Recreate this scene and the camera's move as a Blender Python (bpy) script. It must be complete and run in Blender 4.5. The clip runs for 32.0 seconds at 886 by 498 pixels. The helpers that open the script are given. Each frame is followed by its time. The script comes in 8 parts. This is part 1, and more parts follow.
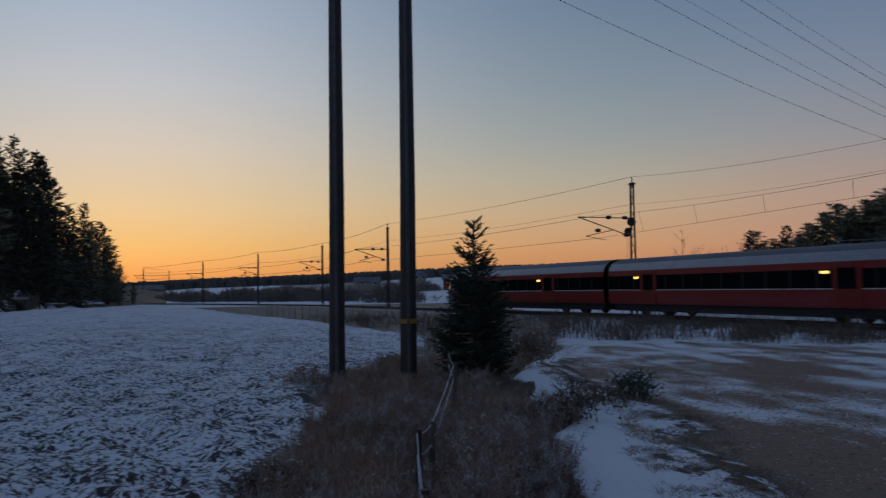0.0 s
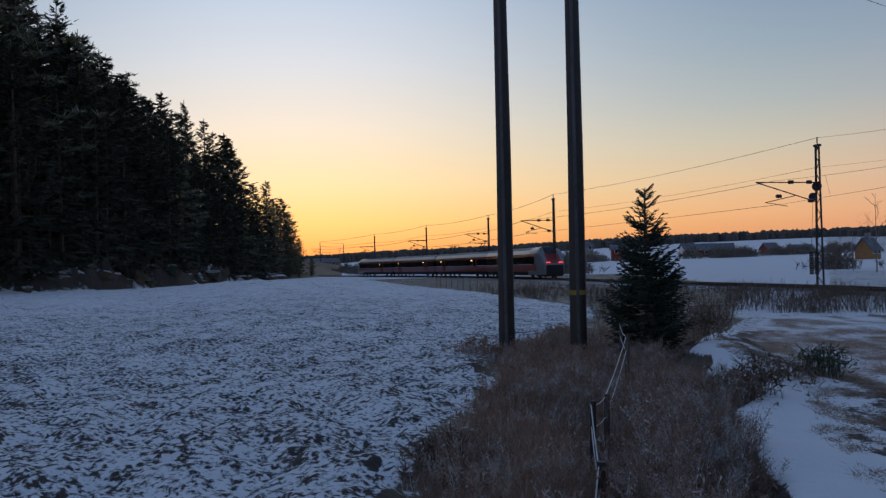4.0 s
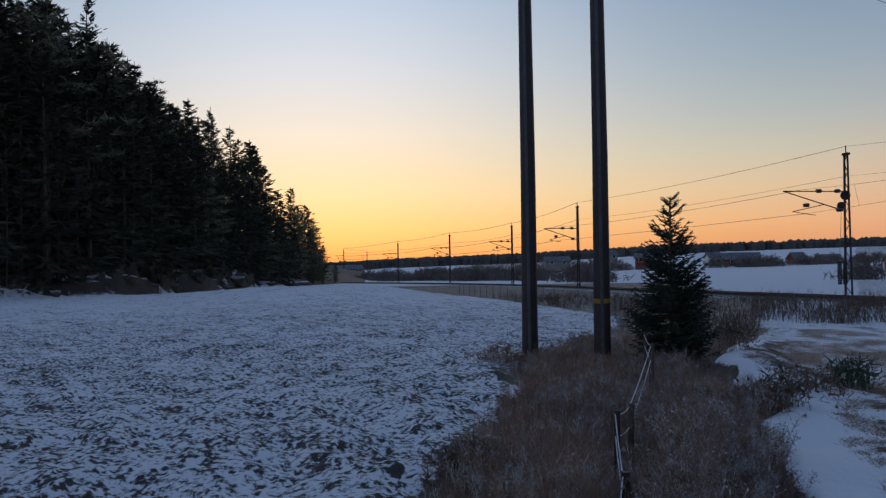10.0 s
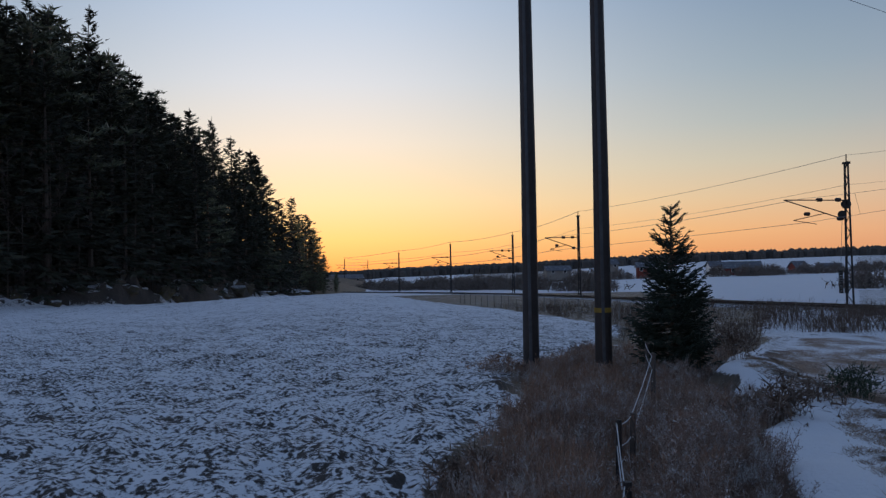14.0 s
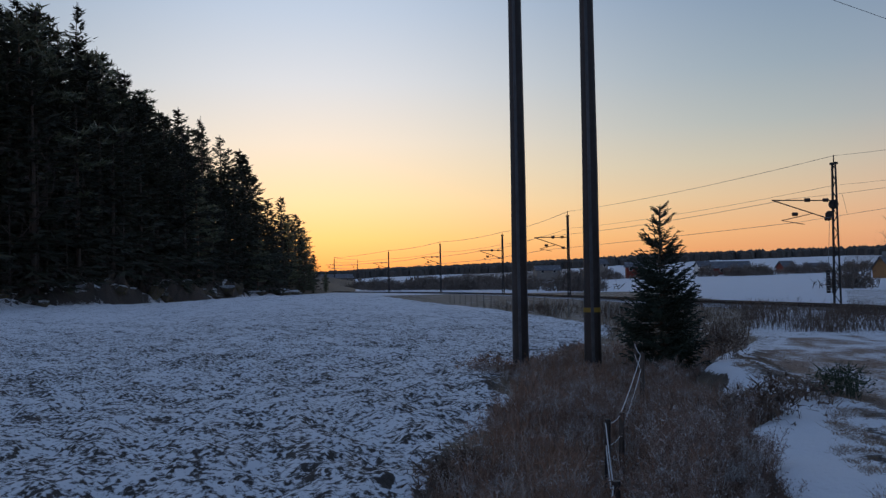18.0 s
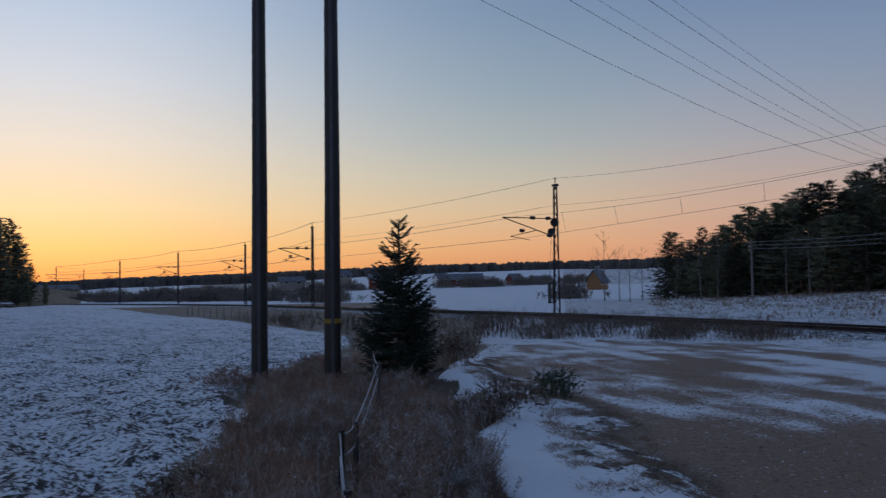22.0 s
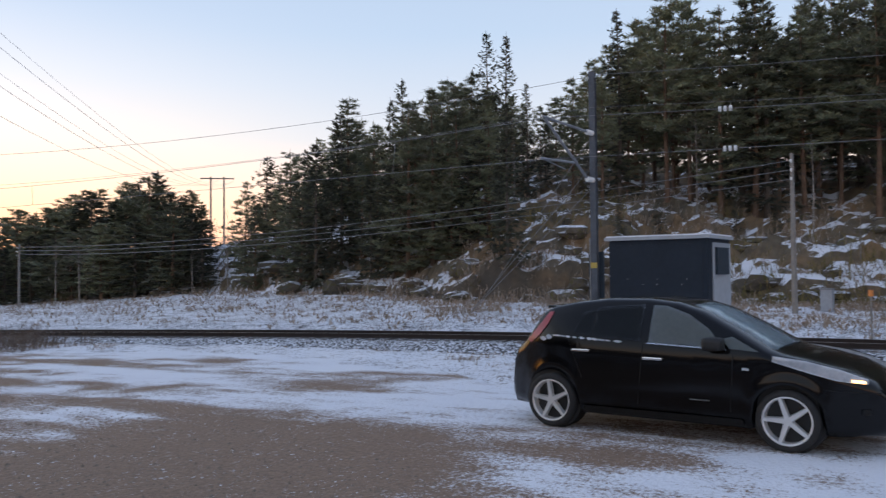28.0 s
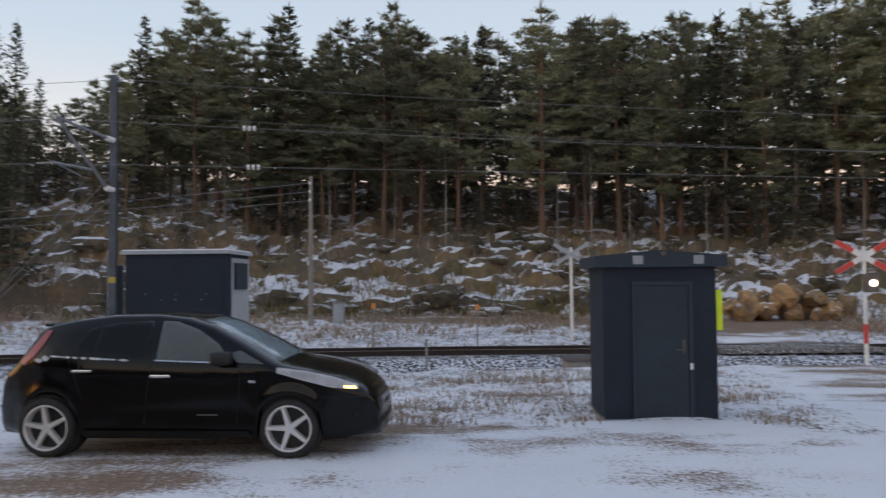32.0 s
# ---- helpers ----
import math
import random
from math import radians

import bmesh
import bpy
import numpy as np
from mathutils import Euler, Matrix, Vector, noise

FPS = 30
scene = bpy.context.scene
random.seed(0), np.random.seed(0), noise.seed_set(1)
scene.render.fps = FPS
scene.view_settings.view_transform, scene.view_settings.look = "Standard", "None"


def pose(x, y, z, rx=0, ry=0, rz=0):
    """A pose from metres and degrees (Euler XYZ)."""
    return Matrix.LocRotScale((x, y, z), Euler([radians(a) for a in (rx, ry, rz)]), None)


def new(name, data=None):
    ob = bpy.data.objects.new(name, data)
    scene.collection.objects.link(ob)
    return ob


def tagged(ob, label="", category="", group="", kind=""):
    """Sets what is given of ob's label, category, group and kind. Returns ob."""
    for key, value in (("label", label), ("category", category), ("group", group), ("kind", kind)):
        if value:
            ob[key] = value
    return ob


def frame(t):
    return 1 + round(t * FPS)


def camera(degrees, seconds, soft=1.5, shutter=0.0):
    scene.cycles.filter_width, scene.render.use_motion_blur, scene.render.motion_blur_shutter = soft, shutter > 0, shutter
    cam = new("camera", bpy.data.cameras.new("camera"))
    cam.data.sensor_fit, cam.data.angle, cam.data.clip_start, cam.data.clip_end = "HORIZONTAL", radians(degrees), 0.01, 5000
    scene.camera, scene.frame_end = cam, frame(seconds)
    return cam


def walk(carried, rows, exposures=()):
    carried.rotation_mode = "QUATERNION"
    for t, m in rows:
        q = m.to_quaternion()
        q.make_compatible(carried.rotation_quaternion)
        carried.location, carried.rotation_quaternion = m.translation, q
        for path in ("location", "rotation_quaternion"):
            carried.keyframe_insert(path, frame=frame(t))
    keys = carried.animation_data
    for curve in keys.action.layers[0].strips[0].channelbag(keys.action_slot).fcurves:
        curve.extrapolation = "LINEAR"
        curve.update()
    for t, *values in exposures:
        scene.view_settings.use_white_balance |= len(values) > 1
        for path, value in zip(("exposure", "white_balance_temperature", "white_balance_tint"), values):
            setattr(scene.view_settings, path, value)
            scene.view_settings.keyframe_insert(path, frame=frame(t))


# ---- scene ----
cam = camera(56.58, 32.0, soft=1.35, shutter=0.4)
PATH = [
    (0.0, pose(0.020, 0.249, 1.87, 91.88, 0.80, -4.68)),
    (0.5, pose(0.004, 0.250, 1.87, 91.61, 1.16, -0.93)),
    (1.0, pose(-0.006, 0.250, 1.87, 91.46, 0.97, 1.28)),
    (1.5, pose(-0.010, 0.250, 1.87, 91.46, 0.79, 2.33)),
    (2.0, pose(-0.014, 0.250, 1.87, 91.45, 0.70, 3.13)),
    (2.5, pose(-0.018, 0.249, 1.87, 91.16, 0.93, 4.20)),
    (3.0, pose(-0.024, 0.249, 1.87, 90.50, 1.44, 5.60)),
    (3.5, pose(-0.028, 0.248, 1.87, 90.08, 1.55, 6.47)),
    (5.5, pose(-0.031, 0.248, 1.87, 90.34, 1.17, 7.19)),
    (6.0, pose(-0.032, 0.248, 1.87, 90.39, 1.13, 7.35)),
    (6.5, pose(-0.033, 0.248, 1.87, 90.55, 1.03, 7.57)),
    (7.0, pose(-0.033, 0.248, 1.87, 90.60, 0.86, 7.61)),
    (7.5, pose(-0.034, 0.248, 1.87, 90.69, 0.72, 7.80)),
    (8.0, pose(-0.035, 0.247, 1.87, 90.68, 0.73, 8.15)),
    (8.5, pose(-0.036, 0.247, 1.87, 90.68, 0.88, 8.38)),
    (9.0, pose(-0.037, 0.247, 1.87, 90.73, 1.00, 8.48)),
    (9.5, pose(-0.037, 0.247, 1.87, 90.72, 1.03, 8.44)),
    (10.0, pose(-0.037, 0.247, 1.87, 90.66, 1.02, 8.43)),
    (10.5, pose(-0.037, 0.247, 1.87, 90.67, 1.04, 8.46)),
    (11.0, pose(-0.037, 0.247, 1.87, 90.76, 1.07, 8.59)),
    (11.5, pose(-0.038, 0.247, 1.87, 90.84, 1.12, 8.65)),
    (12.0, pose(-0.037, 0.247, 1.87, 90.97, 1.22, 8.63)),
    (12.5, pose(-0.037, 0.247, 1.87, 91.07, 1.19, 8.59)),
    (13.0, pose(-0.037, 0.247, 1.87, 91.16, 1.10, 8.52)),
    (13.5, pose(-0.037, 0.247, 1.87, 91.21, 1.09, 8.48)),
    (14.0, pose(-0.037, 0.247, 1.87, 91.31, 1.10, 8.49)),
    (14.5, pose(-0.037, 0.247, 1.87, 91.30, 1.16, 8.42)),
    (16.5, pose(-0.034, 0.248, 1.87, 90.97, 1.20, 7.77)),
    (17.0, pose(-0.034, 0.248, 1.87, 91.14, 1.15, 7.91)),
    (17.5, pose(-0.034, 0.248, 1.87, 91.22, 1.10, 7.86)),
    (18.0, pose(-0.034, 0.248, 1.87, 91.28, 1.08, 7.78)),
    (18.5, pose(-0.032, 0.248, 1.87, 91.22, 0.97, 7.26)),
    (19.0, pose(-0.025, 0.249, 1.87, 91.22, 0.89, 5.85)),
    (19.5, pose(-0.016, 0.249, 1.87, 91.38, 0.89, 3.74)),
    (20.0, pose(-0.007, 0.250, 1.87, 91.53, 0.97, 1.58)),
    (20.5, pose(0.005, 0.250, 1.87, 91.72, 0.95, -1.19)),
    (21.0, pose(0.018, 0.249, 1.87, 91.77, 0.91, -4.15)),
    (21.5, pose(0.030, 0.248, 1.87, 91.70, 0.86, -6.84)),
    (22.0, pose(0.034, 0.248, 1.87, 91.78, 0.74, -9.85)),
    (22.5, pose(0.044, 0.247, 1.87, 91.90, 0.60, -13.47)),
    (23.0, pose(0.048, 0.246, 1.87, 91.82, 0.56, -16.83)),
    (23.5, pose(0.030, 0.256, 1.87, 91.82, 0.35, -20.18)),
    (24.0, pose(0.011, 0.269, 1.87, 91.77, 0.19, -24.11)),
    (24.5, pose(0.029, 0.268, 1.87, 91.61, 0.09, -27.95)),
    (25.0, pose(0.047, 0.265, 1.87, 91.71, 0.16, -31.97)),
    (25.5, pose(0.075, 0.254, 1.87, 91.86, 0.15, -36.33)),
    (26.0, pose(0.104, 0.241, 1.87, 91.89, 0.21, -41.11)),
    (26.5, pose(0.130, 0.224, 1.87, 91.74, 0.45, -45.81)),
    (28.5, pose(0.205, 0.146, 1.87, 91.84, 0.39, -61.25)),
    (29.0, pose(0.227, 0.105, 1.87, 92.03, 0.20, -65.06)),
    (29.5, pose(0.233, 0.090, 1.87, 92.12, 0.21, -68.87)),
    (30.0, pose(0.239, 0.074, 1.87, 92.19, 0.21, -72.83)),
    (30.5, pose(0.243, 0.059, 1.87, 92.26, 0.19, -76.46)),
    (31.0, pose(0.246, 0.044, 1.87, 92.43, 0.18, -79.91)),
    (31.5, pose(0.248, 0.028, 1.87, 92.58, 0.25, -83.68)),
    (32.0, pose(0.250, 0.002, 1.87, 92.42, 0.51, -89.50)),
]
EXPOSURES = [(0.0, -0.55, 5900, 10), (0.5, -0.3, 5900, 10), (1.5, 0.0, 5900, 10), (3.0, -0.02, 5900, 10), (18.0, -0.05, 5950, 10), (21.0, -0.15, 5800, 10), (23.0, -0.15, 5800, 12),
             (24.0, 0.2, 6050, 13), (26.0, 0.87, 6700, 15), (28.5, 1.55, 7500, 13), (30.0, 1.65, 7900, 13), (32.0, 1.45, 8400, 13)]
walk(cam, PATH, EXPOSURES)

# ---- world: dusk sky, the sun just under the hills ----
SUN_AZ = 17.0
world = bpy.data.worlds.new("dusk_sky")
scene.world = world
world.use_nodes = True
wn, wl = world.node_tree.nodes, world.node_tree.links
wn.clear()


def wmath(op, a, b=None, clamp=False):
    n = wn.new("ShaderNodeMath")
    n.operation, n.use_clamp = op, clamp
    for i, v in enumerate((a, b)):
        if v is None:
            continue
        if isinstance(v, (int, float)):
            n.inputs[i].default_value = v
        else:
            wl.new(v, n.inputs[i])
    return n.outputs[0]


def wramp(fac, stops, blend="LINEAR"):
    n = wn.new("ShaderNodeValToRGB")
    r = n.color_ramp
    r.interpolation = blend
    while len(r.elements) < len(stops):
        r.elements.new(0.5)
    for e, (p, c) in zip(r.elements, stops):
        e.position, e.color = p, (*c, 1)
    wl.new(fac, n.inputs[0])
    return n.outputs[0]


def wmix(f, a, b):
    n = wn.new("ShaderNodeMix")
    n.data_type = "RGBA"
    wl.new(f, n.inputs[0])
    wl.new(a, n.inputs[6])
    wl.new(b, n.inputs[7])
    return n.outputs[2]


wtex = wn.new("ShaderNodeTexCoord")
wsep = wn.new("ShaderNodeSeparateXYZ")
wl.new(wtex.outputs["Generated"], wsep.inputs[0])
dx, dy, dz = wsep.outputs
elev = wmath("MAXIMUM", dz, 0.0)
hor = wmath("SQRT", wmath("ADD", wmath("ADD", wmath("MULTIPLY", dx, dx), wmath("MULTIPLY", dy, dy)), 1e-5))
sx, sy = -math.sin(radians(SUN_AZ)), math.cos(radians(SUN_AZ))
toward = wmath("DIVIDE", wmath("ADD", wmath("MULTIPLY", dx, sx), wmath("MULTIPLY", dy, sy)), hor)
# elevation runs as the sine of the angle above the horizon
glow = wramp(elev, [(0.0, (1.0, 0.44, 0.11)), (0.035, (1.0, 0.64, 0.22)), (0.08, (1.0, 0.76, 0.40)), (0.15, (0.92, 0.80, 0.62)), (0.22, (0.76, 0.76, 0.74)), (0.30, (0.58, 0.65, 0.73)), (0.6, (0.20, 0.27, 0.41)), (1.0, (0.12, 0.17, 0.29))])
side = wramp(elev, [(0.0, (0.80, 0.31, 0.13)), (0.035, (0.85, 0.42, 0.20)), (0.075, (0.74, 0.50, 0.30)), (0.115, (0.58, 0.51, 0.38)), (0.16, (0.41, 0.44, 0.41)), (0.22, (0.29, 0.36, 0.40)), (0.31, (0.19, 0.27, 0.37)), (0.6, (0.13, 0.19, 0.31)), (1.0, (0.11, 0.16, 0.28))])
far = wramp(elev, [(0.0, (0.54, 0.33, 0.26)), (0.08, (0.52, 0.38, 0.33)), (0.16, (0.27, 0.31, 0.38)), (0.28, (0.185, 0.26, 0.375)), (0.5, (0.14, 0.20, 0.32)), (1.0, (0.11, 0.16, 0.28))])
near_sun = wmath("EXPONENT", wmath("MULTIPLY", wmath("SUBTRACT", toward, 1.0), 15.0))
half = wramp(wmath("MULTIPLY", wmath("ADD", toward, 1.0), 0.5), [(0.63, (0, 0, 0)), (0.96, (1, 1, 1))], "EASE")
mauve = wramp(elev, [(0.0, (0.76, 0.29, 0.14)), (0.035, (0.80, 0.38, 0.22)), (0.09, (0.68, 0.43, 0.30)), (0.15, (0.49, 0.43, 0.40)), (0.22, (0.33, 0.36, 0.43)), (0.30, (0.21, 0.275, 0.39)), (0.6, (0.13, 0.19, 0.32)), (1.0, (0.11, 0.16, 0.28))])
mid_way = wramp(wmath("MULTIPLY", wmath("ADD", toward, 1.0), 0.5), [(0.83, (0, 0, 0)), (0.935, (1, 1, 1))], "EASE")
grad = wmix(near_sun, wmix(half, far, wmix(mid_way, mauve, side)), glow)
nish = wn.new("ShaderNodeTexSky")
nish.sky_type, nish.sun_disc = "NISHITA", False
nish.sun_elevation, nish.sun_rotation = radians(0.5), radians(-SUN_AZ)
nbg, gbg, add, wout = wn.new("ShaderNodeBackground"), wn.new("ShaderNodeBackground"), wn.new("ShaderNodeAddShader"), wn.new("ShaderNodeOutputWorld")
wl.new(nish.outputs[0], nbg.inputs[0])
nbg.inputs[1].default_value = 0.03
wl.new(grad, gbg.inputs[0])
gbg.inputs[1].default_value = 0.95
wl.new(gbg.outputs[0], add.inputs[0])
wl.new(nbg.outputs[0], add.inputs[1])
wl.new(add.outputs[0], wout.inputs[0])

# ---- materials ----


def material(name, color, rough=0.8, metal=0.0, vary=0.25, scale=6.0, bump=0.0, bump_scale=40.0, second=None, amount=0.5, sharp=0.1, emit=0.0, coat=0.0, random_tint=0.0, spec=0.5, snow_on_top=0.0):
    """A surface with variation at two scales; second: another colour that shows in patches."""
    m = bpy.data.materials.new(name)
    m.use_nodes = True
    n, l = m.node_tree.nodes, m.node_tree.links
    b = n["Principled BSDF"]
    geo = n.new("ShaderNodeNewGeometry")
    big, fine = n.new("ShaderNodeTexNoise"), n.new("ShaderNodeTexNoise")
    big.inputs["Scale"].default_value, fine.inputs["Scale"].default_value = scale, scale * 7
    big.inputs["Detail"].default_value = fine.inputs["Detail"].default_value = 4
    for q in (big, fine):
        l.new(geo.outputs["Position"], q.inputs["Vector"])
    dark, light = [c * (1 - vary) for c in color], [min(1, c * (1 + vary)) for c in color]
    r = n.new("ShaderNodeValToRGB")
    r.color_ramp.elements[0].position, r.color_ramp.elements[1].position = 0.3, 0.7
    r.color_ramp.elements[0].color, r.color_ramp.elements[1].color = (*dark, 1), (*light, 1)
    mixv = n.new("ShaderNodeMath")
    mixv.operation = "MULTIPLY_ADD"
    mixv.inputs[1].default_value = 0.45
    half_big = n.new("ShaderNodeMath")
    half_big.operation = "MULTIPLY"
    half_big.inputs[1].default_value = 0.55
    l.new(big.outputs["Fac"], half_big.inputs[0])
    l.new(fine.outputs["Fac"], mixv.inputs[0])
    l.new(half_big.outputs[0], mixv.inputs[2])
    l.new(mixv.outputs[0], r.inputs[0])
    out = r.outputs[0]
    if second:
        s = n.new("ShaderNodeValToRGB")
        s.color_ramp.elements[0].position, s.color_ramp.elements[1].position = amount - sharp, amount + sharp
        third = n.new("ShaderNodeTexNoise")
        third.inputs["Scale"].default_value, third.inputs["Detail"].default_value = scale * 2.3, 6
        l.new(geo.outputs["Position"], third.inputs["Vector"])
        l.new(third.outputs["Fac"], s.inputs[0])
        mx = n.new("ShaderNodeMix")
        mx.data_type = "RGBA"
        mx.inputs[7].default_value = (*second, 1)
        l.new(s.outputs[0], mx.inputs[0])
        l.new(out, mx.inputs[6])
        out = mx.outputs[2]
    if snow_on_top:
        nz, cut, sm = n.new("ShaderNodeSeparateXYZ"), n.new("ShaderNodeMath"), n.new("ShaderNodeMix")
        l.new(geo.outputs["Normal"], nz.inputs[0])
        cut.operation, cut.use_clamp = "MULTIPLY_ADD", True
        cut.inputs[1].default_value, cut.inputs[2].default_value = 6.0, -6.0 * snow_on_top
        wav = n.new("ShaderNodeMath")
        wav.operation = "MULTIPLY_ADD"
        wav.inputs[1].default_value = 0.9
        l.new(fine.outputs["Fac"], wav.inputs[0])
        off = n.new("ShaderNodeMath")
        off.operation = "ADD"
        off.inputs[1].default_value = -0.45
        l.new(nz.outputs["Z"], off.inputs[0])
        l.new(off.outputs[0], wav.inputs[2])
        l.new(wav.outputs[0], cut.inputs[0])
        sm.data_type = "RGBA"
        sm.inputs[7].default_value = (0.78, 0.80, 0.84, 1)
        l.new(cut.outputs[0], sm.inputs[0])
        l.new(out, sm.inputs[6])
        out = sm.outputs[2]
    if random_tint:
        info, hsv, mr = n.new("ShaderNodeObjectInfo"), n.new("ShaderNodeHueSaturation"), n.new("ShaderNodeMapRange")
        mr.inputs["To Min"].default_value, mr.inputs["To Max"].default_value = 1 - random_tint, 1 + random_tint
        l.new(info.outputs["Random"], mr.inputs["Value"])
        l.new(mr.outputs[0], hsv.inputs["Value"])
        l.new(out, hsv.inputs["Color"])
        out = hsv.outputs[0]
    l.new(out, b.inputs["Base Color"])
    b.inputs["Roughness"].default_value, b.inputs["Metallic"].default_value = rough, metal
    b.inputs["Coat Weight"].default_value, b.inputs["Specular IOR Level"].default_value = coat, spec
    if bump:
        bp, bn = n.new("ShaderNodeBump"), n.new("ShaderNodeTexNoise")
        bn.inputs["Scale"].default_value, bn.inputs["Detail"].default_value = bump_scale, 5
        bp.inputs["Strength"].default_value, bp.inputs["Distance"].default_value = bump, 0.02
        l.new(geo.outputs["Position"], bn.inputs["Vector"])
        l.new(bn.outputs["Fac"], bp.inputs["Height"])
        l.new(bp.outputs[0], b.inputs["Normal"])
    if emit:
        b.inputs["Emission Color"].default_value, b.inputs["Emission Strength"].default_value = (*color, 1), emit
    return m


def glass(name, color, rough=0.05, alpha=0.0):
    m = bpy.data.materials.new(name)
    m.use_nodes = True
    b = m.node_tree.nodes["Principled BSDF"]
    b.inputs["Base Color"].default_value, b.inputs["Roughness"].default_value = (*color, 1), rough
    b.inputs["IOR"].default_value, b.inputs["Transmission Weight"].default_value = 1.45, alpha
    return m


SNOW = material("snow", (0.80, 0.82, 0.86), 0.75, vary=0.06, scale=1.5, bump=0.5, bump_scale=14)
BARK = material("bark", (0.11, 0.085, 0.065), 0.9, vary=0.4, scale=5, bump=0.8, bump_scale=25)
PINE_BARK = material("pine_bark", (0.16, 0.095, 0.06), 0.9, vary=0.4, scale=3, bump=0.6, bump_scale=18, random_tint=0.25)
BIRCH_BARK = material("birch_bark", (0.24, 0.205, 0.175), 0.8, vary=0.3, scale=4, second=(0.08, 0.07, 0.06), amount=0.62, random_tint=0.2)
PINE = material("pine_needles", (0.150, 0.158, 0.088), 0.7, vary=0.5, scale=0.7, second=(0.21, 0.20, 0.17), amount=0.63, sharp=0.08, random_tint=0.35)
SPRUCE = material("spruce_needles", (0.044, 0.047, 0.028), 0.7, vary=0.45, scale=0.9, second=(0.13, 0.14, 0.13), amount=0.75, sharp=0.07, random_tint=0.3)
YOUNG_SPRUCE = material("young_spruce_needles", (0.030, 0.045, 0.030), 0.7, vary=0.4, scale=3)
TWIG = material("twigs", (0.13, 0.10, 0.085), 0.9, vary=0.3, scale=3, random_tint=0.3)
STRAW = material("dry_stalks", (0.320, 0.200, 0.138), 0.95, vary=0.6, scale=1.6, second=(0.50, 0.46, 0.43), amount=0.58, sharp=0.09)
WEED_BUSH = material("withered_bush_twigs", (0.265, 0.182, 0.142), 0.95, vary=0.5, scale=2.5, second=(0.56, 0.54, 0.53), amount=0.555, sharp=0.06)
STRAW_PALE = material("pale_dry_grass", (0.29, 0.205, 0.140), 0.95, vary=0.4, scale=1.5, second=(0.62, 0.58, 0.54), amount=0.62, sharp=0.12)
DARK_WEED = material("dark_withered_weed", (0.135, 0.094, 0.068), 0.95, vary=0.5, scale=3, second=(0.34, 0.32, 0.31), amount=0.64, sharp=0.08)
GREEN_WEED = material("frosted_green_weed", (0.055, 0.075, 0.045), 0.9, vary=0.4, scale=5, second=(0.2, 0.2, 0.2), amount=0.68)
POLE_WOOD = material("tarred_wood", (0.040, 0.032, 0.030), 0.55, vary=0.4, scale=2, bump=0.5, bump_scale=30)
GREY_WOOD = material("weathered_wood", (0.24, 0.215, 0.19), 0.85, vary=0.3, scale=4, bump=0.5, bump_scale=40)
STEEL = material("galvanised_steel", (0.30, 0.31, 0.32), 0.5, 0.7, vary=0.2, scale=5)
RUST_STEEL = material("weathered_steel", (0.12, 0.10, 0.09), 0.6, 0.4, vary=0.3, scale=4)
WIRE = material("wire", (0.22, 0.22, 0.225), 0.55, 0.3, vary=0.1)
PORCELAIN = material("insulator_glaze", (0.72, 0.71, 0.68), 0.25, vary=0.1)
BROWN_PORCELAIN = material("brown_insulator", (0.06, 0.04, 0.03), 0.25, vary=0.1)
RAIL = material("rail_steel", (0.040, 0.028, 0.023), 0.55, 0.4, vary=0.3, scale=3)
RAIL_TOP = material("polished_rail_head", (0.45, 0.43, 0.42), 0.3, 0.9, vary=0.1)
SLEEPER = material("snowy_sleeper", (0.16, 0.145, 0.135), 0.9, vary=0.3, scale=6, second=(0.72, 0.74, 0.78), amount=0.60, sharp=0.06, random_tint=0.15)
BALLAST = material("ballast_with_snow", (0.055, 0.048, 0.044), 0.95, vary=0.45, scale=5, bump=1.0, bump_scale=18, second=(0.70, 0.72, 0.76), amount=0.51, sharp=0.05)
ROCK = material("mossy_rock", (0.095, 0.075, 0.055), 0.9, vary=0.6, scale=2.2, bump=0.9, bump_scale=6, second=(0.10, 0.085, 0.02), amount=0.58, sharp=0.08, snow_on_top=0.80, random_tint=0.3)
HUT = material("dark_grey_blue_panel", (0.0125, 0.0205, 0.031), 0.6, vary=0.22, scale=1.3, bump=0.08, bump_scale=60, spec=0.25)
HUT_DOOR = material("grey_blue_door", (0.019, 0.033, 0.043), 0.55, vary=0.2, scale=1.6, bump=0.05, bump_scale=50, spec=0.3)
HUT_TRIM = material("hut_trim", (0.021, 0.034, 0.046), 0.55, vary=0.16, spec=0.3)
PEBBLE = material("pebbles", (0.22, 0.17, 0.13), 0.9, vary=0.6, scale=20)
YELLOW = material("fluorescent_yellow", (0.62, 0.75, 0.03), 0.6, vary=0.1)
RED_PAINT = material("red_paint", (0.62, 0.06, 0.05), 0.5, vary=0.12)
WHITE_PAINT = material("white_paint", (0.74, 0.73, 0.70), 0.6, vary=0.12)
GREY_PAINT = material("grey_paint", (0.21, 0.215, 0.22), 0.6, vary=0.15)
BARN_RED = material("barn_red_boards", (0.20, 0.045, 0.030), 0.85, vary=0.3, scale=1.5)
ROOF_GREY = material("roof_metal", (0.10, 0.105, 0.12), 0.6, vary=0.2, scale=0.8, second=(0.5, 0.52, 0.56), amount=0.66)
MAST_STEEL = material("dark_mast_steel", (0.045, 0.040, 0.038), 0.7, 0.1, vary=0.3, scale=4)
HOUSE_OCHRE = material("ochre_boards", (0.33, 0.17, 0.07), 0.85, vary=0.2, scale=1.5)
